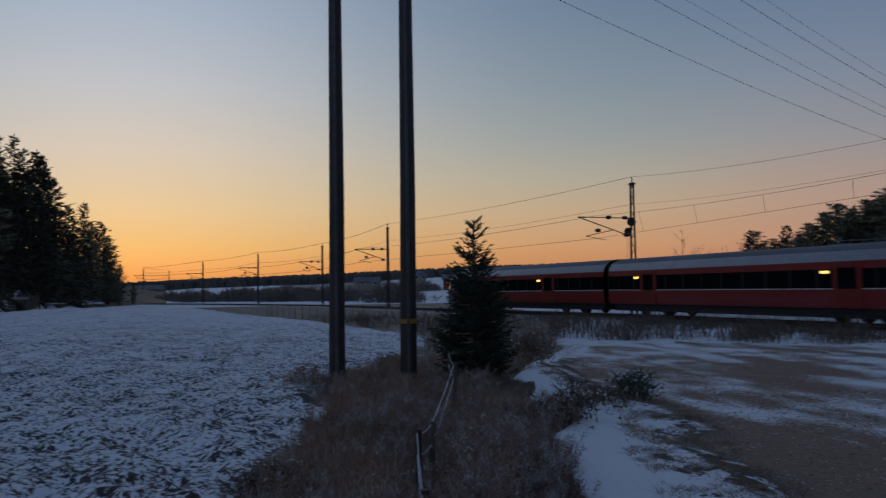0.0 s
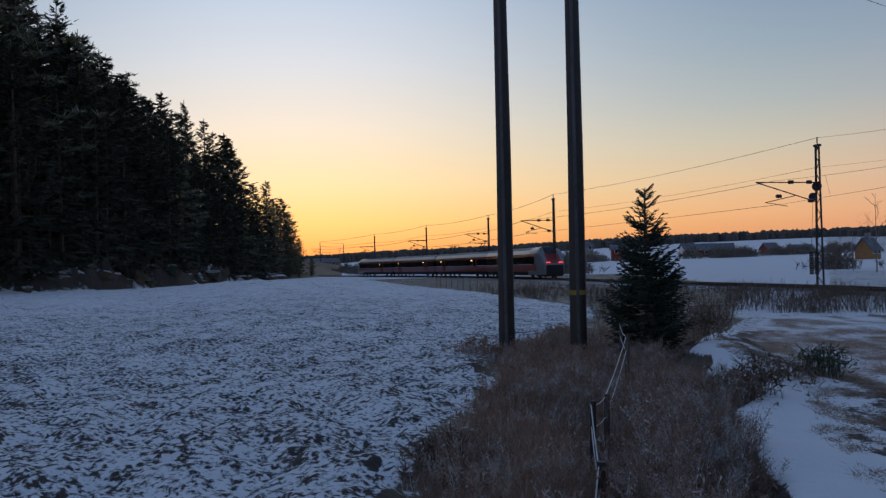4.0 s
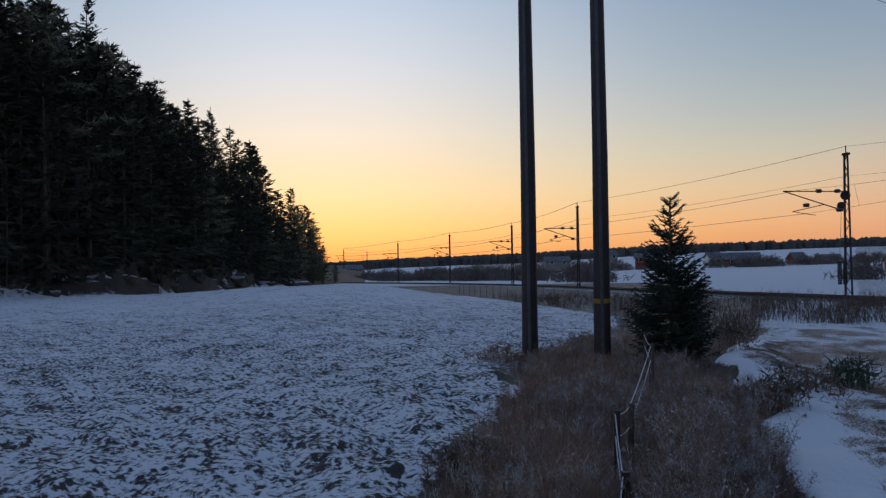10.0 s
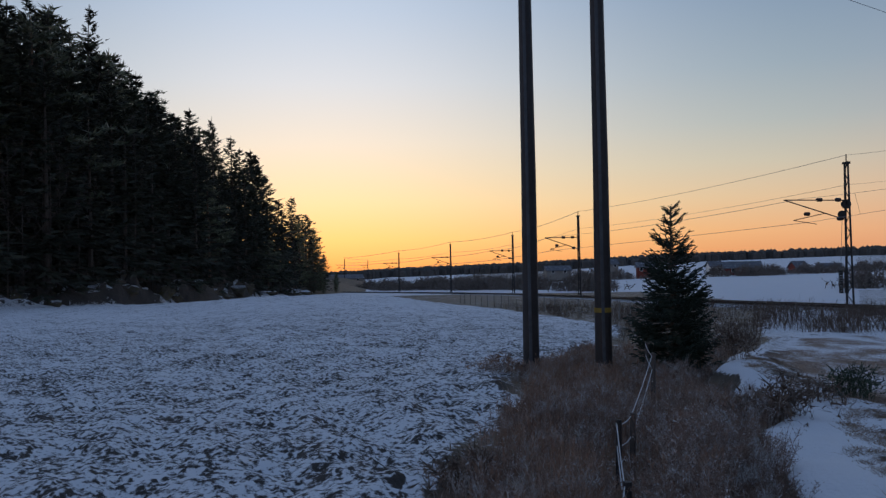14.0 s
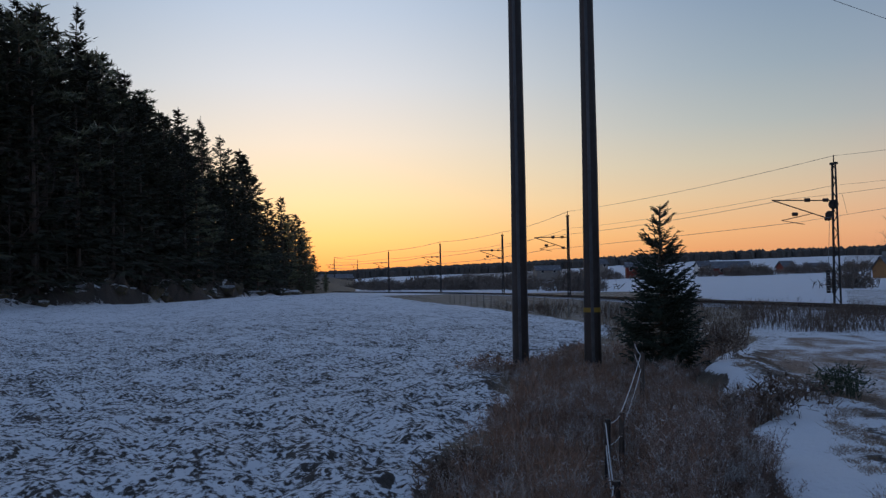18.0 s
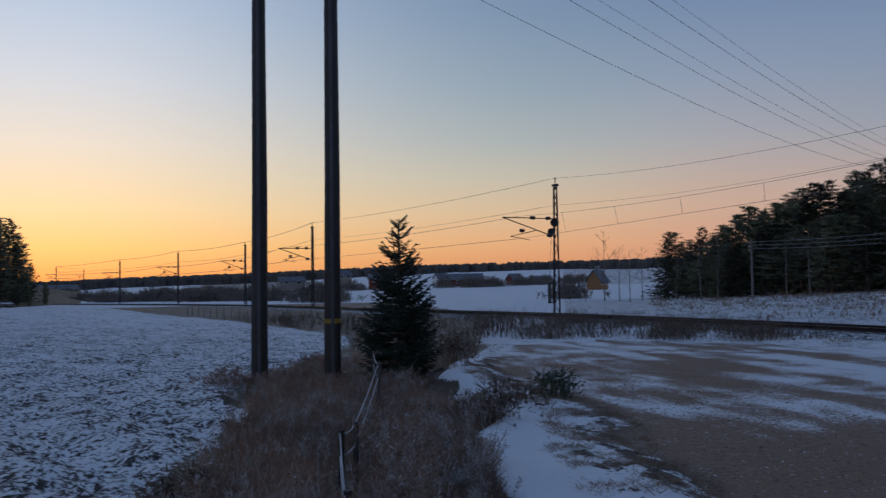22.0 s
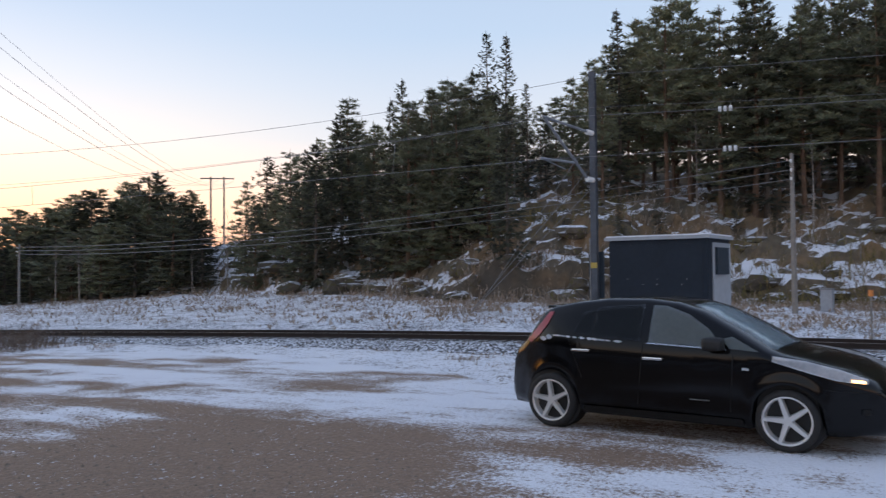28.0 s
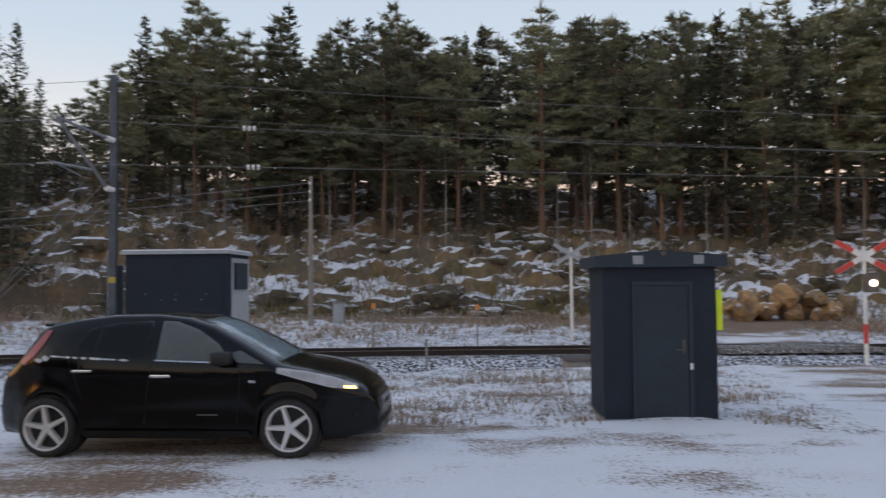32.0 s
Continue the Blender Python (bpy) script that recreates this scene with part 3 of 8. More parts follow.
def build_ground():
    azs = np.concatenate([np.arange(-136, 62, 0.36), np.arange(62, 224, 3.0)])
    rings = [0.0, 0.02]
    while rings[-1] < 3800:
        r = rings[-1]
        rings.append(r + max(0.05, r * (0.0085 if 43 < r < 68 else 0.012 if r < 90 else 0.022 if r < 250 else 0.06)))
    R = np.array(rings[1:])
    A = np.radians(azs)
    X, Y = (-np.outer(R, np.sin(A))).ravel(), (np.outer(R, np.cos(A))).ravel()
    Z, d, az, td, rock, lrock, field, weed, park, bank = full_height(X, Y)
    na, nr = len(A), len(R)
    i = np.arange(nr - 1)[:, None] * na
    j = np.arange(na)[None, :]
    k = (j + 1) % na
    quads = np.stack([i + j, i + na + j, i + na + k, i + k], -1).reshape(-1, 4)
    me = bpy.data.meshes.new("ground")
    me.vertices.add(len(X))
    me.vertices.foreach_set("co", np.stack([X, Y, Z], 1).ravel())
    me.loops.add(quads.size)
    me.loops.foreach_set("vertex_index", quads[:, ::-1].ravel())
    me.polygons.add(len(quads))
    me.polygons.foreach_set("loop_start", np.arange(len(quads)) * 4)
    craggy = np.maximum(rock, lrock)[quads].mean(axis=1) > 0.35
    me.polygons.foreach_set("use_smooth", ~craggy)
    me.update(calc_edges=True)
    # cover: snow, straw, gravel, rock
    brown = table(az, [(-130, 2), (-80, 3), (-68, 4), (-60, 5.5), (-54, 7), (-45, 10), (-35, 16), (-26, 22), (-20, 22), (-14, 20)])
    open_gravel = 1 - smooth((d - brown) / 5 + (fbm(X * 0.25, Y * 0.25, 101, 3) - 0.5) * 1.2 + 0.3)
    big = fbm(X * 0.16, Y * 0.16, 111, 3)
    snow = 0.66 + 0 * X
    beyond = np.clip(1 - field - weed - park - bank, 0, 1)
    side = (beyond > 0.5) & (d < td)
    farside = (d > td) & (az < -18)
    rest = np.where(side, 0.55, np.where(farside, 0.525, 0.66))
    speck = fbm(X * 1.6, Y * 1.6, 121, 3) - 0.5
    wx_, px_ = np.interp(Y, [r[0] for r in WEED_X], [r[1] for r in WEED_X]), np.interp(Y, [r[0] for r in PARK_X], [r[1] for r in PARK_X])
    stubble = smooth(((X - wx_) / np.maximum(px_ - wx_, 0.3) - 0.42) / 0.25 + (fbm(X * 0.9, Y * 0.9, 127, 2) - 0.5) * 1.6)
    terms = ((field, 0.515 + 0.05 * smooth((d - 15) / 50)), (weed, 0.43), (bank, 0.80 - 0.29 * stubble + 0.20 * speck + (0.10 + 0.45 * stubble) * (fbm(X * 5.0, Y * 5.0, 125, 2) - 0.5)), (park, 0.515 + 0.02 * smooth((-az - 50) / 12) - 0.115 * open_gravel + 0.30 * (big - 0.5) + 0.12 * speck), (beyond, rest))
    total = field + weed + bank + park + beyond + 1e-6
    snow = sum(w * v for w, v in terms) / total
    snow = np.where((rock > 0.3), 0.85 + 0.30 * (fbm(X * 0.22, Y * 0.22, 137, 2) - 0.5) - 0.30 * smooth((d - table(az, [(-150, 50), (-100, 46), (-70, 46), (-58, 48), (-50, 58), (-45, 70), (-38, 88)]) - 19) / 8) * (az < -43), snow)
    snow = np.where((lrock > 0.25), 0.64, snow)
    snow = np.where(d > 130, np.maximum(snow, 0.66 - 0.185 * smooth((d - 210) / 160)), snow)
    snow = np.where((az > 14) & (d > table(az, [(14.5, 222), (16, 192), (20, 151), (25, 112), (30, 91), (35, 83), (42, 75), (60, 66)])), 0.15, snow)
    strip = np.exp(-((d - table(az, [(-120, 41), (-100, 42), (-70, 43.5), (-60, 45)])) / 1.9) ** 2) * smooth((-az - 62) / 8)
    snow = snow * (1 - strip) + strip * (0.36 + 0.26 * smooth((az + 90) / 12))
    farfield = smooth((d - 210) / 160) * (az < 16)
    straw = np.clip(farfield + weed + 0.75 * side + 0.75 * farside * (d > td + 9) * (rock < 0.3), 0, 1)
    gravel = np.clip(park + strip, 0, 1)
    att = me.color_attributes.new("cover", "FLOAT_COLOR", "POINT")
    col = np.stack([snow, straw, gravel, np.clip(np.maximum(rock, 0.15 * lrock), 0, 1)], 1)
    att.data.foreach_set("color", col.astype(np.float32).ravel())
    me.materials.append(ground_material())
    ob = new("ground", me)
    tagged(ob, "frozen ground with thin snow over ploughed soil and gravel", "ground", kind="structure")


build_ground()

# ---- the railway ----


class Line:
    """The track's centre line as a smooth curve, by length from its south end."""

    def __init__(self, pts):
        p = [Vector((*q, 0)) for q in pts]
        self.pts = []
        for i in range(len(p) - 1):
            a, b, c, d = p[max(i - 1, 0)], p[i], p[i + 1], p[min(i + 2, len(p) - 1)]
            for k in range(12):
                t = k / 12
                self.pts.append(0.5 * ((2 * b) + (c - a) * t + (2 * a - 5 * b + 4 * c - d) * t * t + (3 * b - a - 3 * c + d) * t ** 3))
        self.pts.append(p[-1])
        self.s = [0.0]
        for a, b in zip(self.pts, self.pts[1:]):
            self.s.append(self.s[-1] + (b - a).length)
        self.xs, self.ys = [q.x for q in self.pts], [q.y for q in self.pts]

    def at(self, s):
        x, y = float(np.interp(s, self.s, self.xs)), float(np.interp(s, self.s, self.ys))
        d = math.hypot(x, y)
        return Vector((x, y, max(-4.2, 0.31 - 0.019 * max(d, 26))))

    def frame_at(self, s):
        a, b = self.at(s - 1.0), self.at(s + 1.0)
        u = (b - a).normalized()
        left = Vector((-u.y, u.x, 0)).normalized()
        return self.at(s), u, left

    def near(self, x, y):
        i = min(range(len(self.pts)), key=lambda k: (self.xs[k] - x) ** 2 + (self.ys[k] - y) ** 2)
        return self.s[i]


LINE = Line(TRACK)
S_SOUTH, S_END = 20.0, LINE.near(-75, 228)


def sweep(name, profile, s0, s1, step, mat, parent, offset=0.0, closed=True):
    """A profile of (sideways, up) swept along the track."""
    verts, faces = [], []
    n = len(profile)
    m = int((s1 - s0) / step) + 1
    for i in range(m + 1):
        p, u, left = LINE.frame_at(s0 + (s1 - s0) * i / m)
        for a, z in profile:
            verts.append(tuple(p + left * (a + offset) + Vector((0, 0, z))))
        if i:
            for k in range(n if closed else n - 1):
                q = (k + 1) % n
                faces.append(((i - 1) * n + k, (i - 1) * n + q, i * n + q, i * n + k))
    return mesh_object(name, verts, faces, mat, parent)


def build_track():
    track = thing("railway_track", Matrix(), "single railway track with rusty rails on snowy ballast", "railway track", kind="structure")
    sweep("ballast_bed", [(-3.2, -0.75), (-1.65, -0.21), (1.65, -0.21), (3.2, -0.75)], S_SOUTH, S_END, 1.5, BALLAST, track, closed=False)
    for side in (-0.75, 0.75):
        sweep("rail", [(-0.075, -0.17), (0.075, -0.17), (0.065, -0.15), (0.012, -0.135), (0.012, -0.04), (0.036, -0.03), (0.036, -0.004), (-0.036, -0.004), (-0.036, -0.03), (-0.012, -0.04), (-0.012, -0.135), (-0.065, -0.15)], S_SOUTH, S_END, 2.0, RAIL, track, side)
        sweep("rail_head", [(-0.03, 0.0), (0.03, 0.0), (0.03, -0.006), (-0.03, -0.006)], S_SOUTH, S_END, 2.0, RAIL_TOP, track, side)
    bm = bmesh.new()
    box(bm, -0.13, 0.13, -1.25, 1.25, -0.30, -0.165, 0.02)
    first = part("sleeper", bm, SLEEPER, track)
    s, k = S_SOUTH + 18, 0
    while k < 240:
        p, u, left = LINE.frame_at(s)
        m = Matrix.Translation(p) @ Matrix.Rotation(math.atan2(u.y, u.x), 4, "Z")
        if k == 0:
            first.matrix_basis = m
        else:
            shared("sleeper", first.data, track, m)
        s, k = s + 0.62, k + 1


build_track()


def lattice_mast(name, base, h, heading, label, scale=1.0, reach=3.3):
    """Two channel legs with zigzag lacing, a cantilever with insulators towards the track, weights and a top pin."""
    t = thing(name, Matrix.Translation(base) @ Matrix.Rotation(heading, 4, "Z"), label, "catenary mast", "catenary masts along the railway")
    w = 0.30 * scale
    for sx_ in (-1, 1):
        bm = bmesh.new()
        tube(bm, [(sx_ * w, 0, -0.3), (sx_ * w * 0.45, 0, h)], 0.072 * scale, 4)
        part("leg", bm, MAST_STEEL, t)
    n = 16
    for i in range(n):
        z0, z1 = 0.3 + (h - 0.4) * i / n, 0.3 + (h - 0.4) * (i + 1) / n
        sgn = 1 if i % 2 else -1
        a, b = w * (1 - 0.55 * z0 / h), w * (1 - 0.55 * z1 / h)
        bm = bmesh.new()
        rod(bm, (sgn * a, 0.03, z0), (-sgn * b, 0.03, z1), 0.028 * scale, n=4)
        part("lacing_bar", bm, MAST_STEEL, t)
    bm = bmesh.new()
    box(bm, -0.5, 0.5, -0.35, 0.35, -0.35, 0.12, 0.03)
    part("footing", bm, GREY_PAINT, t, "snow-dusted concrete footing")
    bm = bmesh.new()
    rod(bm, (0, 0, h - 0.1), (0, 0, h + 0.45), 0.035 * scale, n=6)
    part("top_pin", bm, MAST_STEEL, t)
    bm = bmesh.new()
    box(bm, -0.26 * scale, 0.26 * scale, -0.1, 0.1, h - 0.16, h - 0.02, 0.01)
    part("cap_plate", bm, MAST_STEEL, t)
    # cantilever reaches along +y, to the track
    bm = bmesh.new()
    zu, zl = h * 0.735, h * 0.60
    rod(bm, (0, 0.15, zu), (0, reach, zu), 0.035 * scale, n=6)
    rod(bm, (0, 0.15, zl), (0, reach, zu), 0.035 * scale, n=6)
    rod(bm, (0, reach * 0.35, zl + (zu - zl) * 0.35), (0, reach * 0.86, zl - 0.02), 0.026 * scale, n=6)
    rod(bm, (0, reach * 0.86, zl - 0.02), (0, reach * 0.5, zl - 0.25), 0.02 * scale, n=6)
    part("cantilever", bm, MAST_STEEL, t)
    for z, y in ((zu, 0.55), (zl + 0.06, 0.45), (zu, reach * 0.42), (zl + 0.35, reach * 0.62)):
        bm = bmesh.new()
        for k in range(4):
            rod(bm, (0, y + k * 0.09 - 0.02, z + 0.02), (0, y + k * 0.09 + 0.03, z + 0.02), 0.13 * scale, 0.08 * scale, 8)
        part("insulator", bm, BROWN_PORCELAIN, t)
    return t, zu, zl, reach


MAST_Z = {}


def place_masts():
    rows = [(57.0, -17.67, -16.8, 9.1), (91.0, -0.9, 8.5, 9.1), (126, 3.62, 8.5, 9.1), (154, 7.95, 8.5, 9.2), (190, 11.55, 8.5, 9.2), (330, 15.3, 8.5, 9.4), (430, 13.7, 8.5, 9.6)]
    for i, (d, az, yaw, h) in enumerate(rows):
        p = polar(az, d, yaw)
        s = LINE.near(p.x, p.y)
        c, u, left = LINE.frame_at(s)
        z = c.z - 0.35 if d < 250 else c.z + 1.0
        to = c - Vector((p.x, p.y, c.z))
        to = left
        heading = math.atan2(to.y, to.x) - math.pi / 2
        base = Vector((p.x, p.y, z))
        lattice_mast("catenary_mast", base, h, heading, "dark lattice steel catenary mast standing beside the railway track", 1.0 if d < 70 else 1.25, 4.5 if d < 70 else 3.8)
        MAST_Z[i] = (base, h, Vector((math.cos(heading + math.pi / 2), math.sin(heading + math.pi / 2), 0)))


place_masts()


def weights_on_mast():
    base, h, to = MAST_Z[0]
    t = thing("tension_weight_set", Matrix.Translation(base), "stack of concrete tension weights hanging beside a catenary mast", "weights")
    bm = bmesh.new()
    for k in range(9):
        rod(bm, (-0.45, 0.2, 0.9 + k * 0.16), (-0.45, 0.2, 1.04 + k * 0.16), 0.13, n=10)
    part("weight_stack", bm, MAST_STEEL, t)
    bm = bmesh.new()
    rod(bm, (-0.45, 0.2, 2.3), (-0.3, 0.1, 5.7), 0.014, n=4)
    part("cable", bm, WIRE, t)
    bm = bmesh.new()
    rod(bm, (-0.3, 0.06, 5.8), (-0.3, 0.14, 5.8), 0.26, n=14)
    part("pulley", bm, MAST_STEEL, t)
    bm = bmesh.new()
    rod(bm, (-0.05, 0.06, 6.45), (-0.05, 0.14, 6.45), 0.30, n=14)
    part("pulley", bm, MAST_STEEL, t)
    bm = bmesh.new()
    for k in range(9):
        rod(bm, (-0.12, 0.24, 0.9 + k * 0.16), (-0.12, 0.24, 1.04 + k * 0.16), 0.13, n=10)
    part("weight_stack", bm, MAST_STEEL, t)


weights_on_mast()


POLE_STEEL = material("weathered_pole_steel", (0.085, 0.095, 0.11), 0.6, 0.2, vary=0.35, scale=3)


def steel_pole():
    """The solid steel catenary pole beyond the track, with its double bracket."""
    base = polar(-67.9, 30.3, -61.5)
    base.z = -0.30
    h = 1.87 + 30.3 * math.tan(radians(13.5)) + 0.3
    s = LINE.near(base.x, base.y)
    c, u, left = LINE.frame_at(s)
    heading = math.atan2(left.y, left.x) - math.pi / 2
    t = thing("catenary_pole", Matrix.Translation(base) @ Matrix.Rotation(heading, 4, "Z"), "grey steel catenary pole with a bracket and pale insulators", "catenary pole", "catenary masts along the railway")
    bm = bmesh.new()
    for y in (-0.13, 0.13):
        box(bm, -0.11, 0.11, y - 0.012, y + 0.012, -0.3, h)
    box(bm, -0.012, 0.012, -0.12, 0.12, -0.3, h)
    part("column", bm, POLE_STEEL, t)
    bm = bmesh.new()
    box(bm, -0.5, 0.5, -0.5, 0.5, -0.4, 0.25, 0.04)
    part("footing", bm, GREY_PAINT, t)
    zu, zl = h * 0.76, h * 0.58
    bm = bmesh.new()
    rod(bm, (0.1, 0.6, zu + 0.02), (0.75, 3.5, zu + 0.12), 0.05, n=8)
    part("upper_arm", bm, STEEL, t)
    bm = bmesh.new()
    rod(bm, (0.1, 0.55, zl + 0.05), (0.72, 3.4, zu + 0.08), 0.05, n=8)
    part("diagonal_arm", bm, STEEL, t)
    bm = bmesh.new()
    rod(bm, (0.3, 1.5, zl + 0.50), (0.8, 3.7, zl + 0.42), 0.045, n=8)
    rod(bm, (0.75, 3.5, zl + 0.42), (0.45, 2.0, zl + 0.22), 0.02, n=6)
    part("registration_arm", bm, STEEL, t)
    for z in (zu, zl):
        bm = bmesh.new()
        for k in range(5):
            rod(bm, (0.02 * k, 0.18 + 0.09 * k, z), (0.02 * k, 0.24 + 0.09 * k, z), 0.10, 0.07, 10)
        part("insulator", bm, PORCELAIN, t, "pale ceramic insulator")
    bm = bmesh.new()
    rod(bm, (-0.1, 0, h - 0.2), (-0.1, -0.7, h + 0.05), 0.03, n=6)
    part("top_bracket", bm, STEEL, t)
    for z0, sx_ in ((zl - 0.2, 1), (zl + 0.6, 1), (zu, -1)):
        bm = bmesh.new()
        rod(bm, (0, 0, z0), (sx_ * (5.2 if sx_ > 0 else -5.0) * 1.0, -0.6, 0.6), 0.012, n=4)
        part("stay_cable", bm, WIRE, t)
    bm = bmesh.new()
    box(bm, -0.28, 0.28, -0.3, -0.15, 1.2, 2.9, 0.02)
    part("control_box", bm, HUT_TRIM, t)
    bm = bmesh.new()
    rod(bm, (0.17, 0, 0.9), (0.17, 0, 3.4), 0.03, n=6)
    part("cable_pipe", bm, STEEL, t)
    bm = bmesh.new()
    box(bm, -0.12, 0.12, 0.143, 0.15, 2.3, 2.5)
    part("warning_plate", bm, material("faded_yellow_plate", (0.5, 0.36, 0.08), 0.6), t)
    return base, h, Matrix.Translation(base) @ Matrix.Rotation(heading, 4, "Z"), zu, zl


POLE = steel_pole()


def catenary_wires():
    base, h, m, zu, zl = POLE
    mb, mh, mt = MAST_Z[0]
    south = LINE.at(14.0) + Vector((3.0, 0, 0))

    def run(name, label, pts, r, sag):
        t = thing(name, Matrix(), label, "wire", "wires over the railway")
        for a, b, rr, sg in zip(pts, pts[1:], r, sag):
            bm = bmesh.new()
            tube(bm, sagging(a, b, sg), rr, 4)
            part("span", bm, WIRE, t)

    masts = [MAST_Z[i] for i in range(7)]
    radii, sags = [0.008, 0.009, 0.014, 0.024, 0.028, 0.032, 0.04, 0.05], [0.4, 0.35] + [0.3] * 6
    tops = [south + Vector((0, 0, 9.6)), m @ Vector((-0.1, -0.7, h + 0.05))] + [b + Vector((0, 0, hh + 0.4)) for b, hh, t in masts]
    run("return_wire", "long dark return wire strung over the mast tops", tops, radii, [1.0, 1.1] + sags[2:])
    feeder = [south + Vector((0.3, 0, 7.6)), m @ Vector((0, 0.15, h * 0.86))] + [b + Vector((0, 0, hh * 0.84)) for b, hh, t in masts]
    run("feeder_wire", "thin dark feeder wire along the railway masts", feeder, [r * 0.7 for r in radii], [0.8, 0.9] + sags[2:])
    mess = [south + Vector((-3.2, 0, 7.2)), m @ Vector((0.7, 3.3, zu + 0.1))] + [b + t * 3.2 + Vector((0, 0, hh * 0.745)) for b, hh, t in masts]
    run("messenger_wire", "dark messenger wire of the overhead line", mess, radii, [0.7] * 2 + sags[2:])
    cont = [south + Vector((-3.1, 0, 5.6)), m @ Vector((0.75, 3.5, zl + 0.4))] + [b + t * 2.8 + Vector((0, 0, hh * 0.585)) for b, hh, t in masts]
    run("contact_wire", "dark contact wire of the overhead line", cont, radii, [0.05] * 8)
    drop = thing("catenary_droppers", Matrix(), "thin droppers between messenger and contact wire", "wires")
    for k in range(1, 8):
        u = k / 8
        a = Vector(sagging(mess[1], mess[2], 0.7)[3 * k])
        b = Vector(sagging(cont[1], cont[2], 0.05)[3 * k])
        bm = bmesh.new()
        rod(bm, a, b, 0.008, n=4)
        part("dropper", bm, WIRE, drop)
    # section insulators on the two upper wires right of the pole
    for pts, j in ((cont, 0), (mess, 0)):
        a = min(sagging(pts[0], pts[1], 0.7 if pts is mess else 0.05, 400), key=lambda q: abs(math.degrees(math.atan2(-q.x, q.y)) + 76.5))
        t = thing("section_insulator", Matrix.Translation(a), "pair of white disc insulators on an overhead wire", "insulator")
        u = (Vector(pts[1]) - Vector(pts[0])).normalized()
        for k in (-1, 0, 1):
            bm = bmesh.new()
            rod(bm, u * (k * 0.15 - 0.04), u * (k * 0.15 + 0.04), 0.085, n=10)
            part("disc", bm, PORCELAIN, t)


catenary_wires()


def telephone_line():
    """Wooden poles beyond the track with three slack wires."""
    spots = [(-80.5, 40.0, -72, 7.46), (-30.4, 92.0, -17, 2.06)]
    tops = []
    for az, d, yaw, el in spots:
        p = polar(az, d, yaw)
        h = 1.87 + d * math.tan(radians(el)) - p.z
        t = thing("telephone_pole", Matrix.Translation(p), "slim weathered wooden telephone pole beyond the track", "utility pole", "wooden telephone poles")
        bm = bmesh.new()
        tube(bm, [(0, 0, -0.3), (0, 0, h * 0.5), (0.02, 0, h)], [0.13, 0.11, 0.08], 8)
        part("shaft", bm, GREY_WOOD, t)
        for k in range(3):
            bm = bmesh.new()
            rod(bm, (-0.12, 0, h - 0.45 - 0.4 * k), (-0.24, 0, h - 0.4 - 0.4 * k), 0.02, n=6)
            rod(bm, (-0.24, 0, h - 0.42 - 0.4 * k), (-0.24, 0, h - 0.3 - 0.4 * k), 0.05, n=8)
            part("insulator", bm, PORCELAIN, t)
        tops.append((p, h))
    t = thing("telephone_wires", Matrix(), "three slack telephone wires between wooden poles", "wires")
    for k in range(3):
        for i, j in ((0, 1),):
            a = tops[i][0] + Vector((-0.2, 0, tops[i][1] - 0.35 - 0.42 * k))
            b = tops[j][0] + Vector((0, 0, tops[j][1] - 0.3 - 0.35 * k))
            bm = bmesh.new()
            tube(bm, sagging(a, b, 1.0), [0.012 + 0.012 * q / 24 for q in range(25)], 4)
            part("wire", bm, WIRE, t)


telephone_line()

# ---- the power line ----


STRIP_GREY = material("pole_strip_grey", (0.075, 0.08, 0.09), 0.6, vary=0.4, scale=1.2)


def pole_pair():
    base_1, base_2 = polar(2.50, 16.8, 8.5), polar(-2.42, 16.25, 8.5)
    t = thing("power_line_poles", Matrix.Translation(base_1), "two tall tarred wooden power line poles side by side", "power pole")
    rel = base_2 - base_1
    for i, o in enumerate((Vector((0, 0, 0)), rel)):
        bm = bmesh.new()
        lean = Vector((0.02, 0, 0))
        tube(bm, [o + Vector((0, 0, -0.4)), o + Vector((0, 0, 0.6)), o + lean * 0.5 + Vector((0.012, 0, 4)), o + lean + Vector((0, 0, 7)), o + lean * 1.4 + Vector((0, 0, 10.5))], [0.175, 0.163, 0.150, 0.135, 0.12], 20)
        pole = part("pole", bm, POLE_WOOD, t, smooth=True)
        if i == 1:
            bm = bmesh.new()
            rod(bm, o + Vector((0, 0, 1.19)), o + Vector((0, 0, 1.28)), 0.168, 0.167, 20)
            part("yellow_band", bm, material("faded_yellow_tape", (0.34, 0.22, 0.03), 0.6), pole, "narrow faded yellow band")
        # narrow grey strip up the near face of each pole
        bm = bmesh.new()
        box(bm, o.x - 0.03, o.x + 0.03, o.y - 0.19, o.y - 0.13, -0.1, 10.2, 0.01)
        part("cable_guard", bm, STRIP_GREY, pole, "narrow dull grey strip up the pole")
    bm = bmesh.new()
    u = rel.normalized()
    a, b = rel * 0.5 - u * 2.4, rel * 0.5 + u * 4.2
    rod(bm, a + Vector((0, 0.2, 9.1)), b + Vector((0, 0.2, 9.1)), 0.09, n=8)
    part("crossarm", bm, STEEL, t)
    return base_1 + rel * 0.5, u


PAIR, PAIR_DIR = pole_pair()


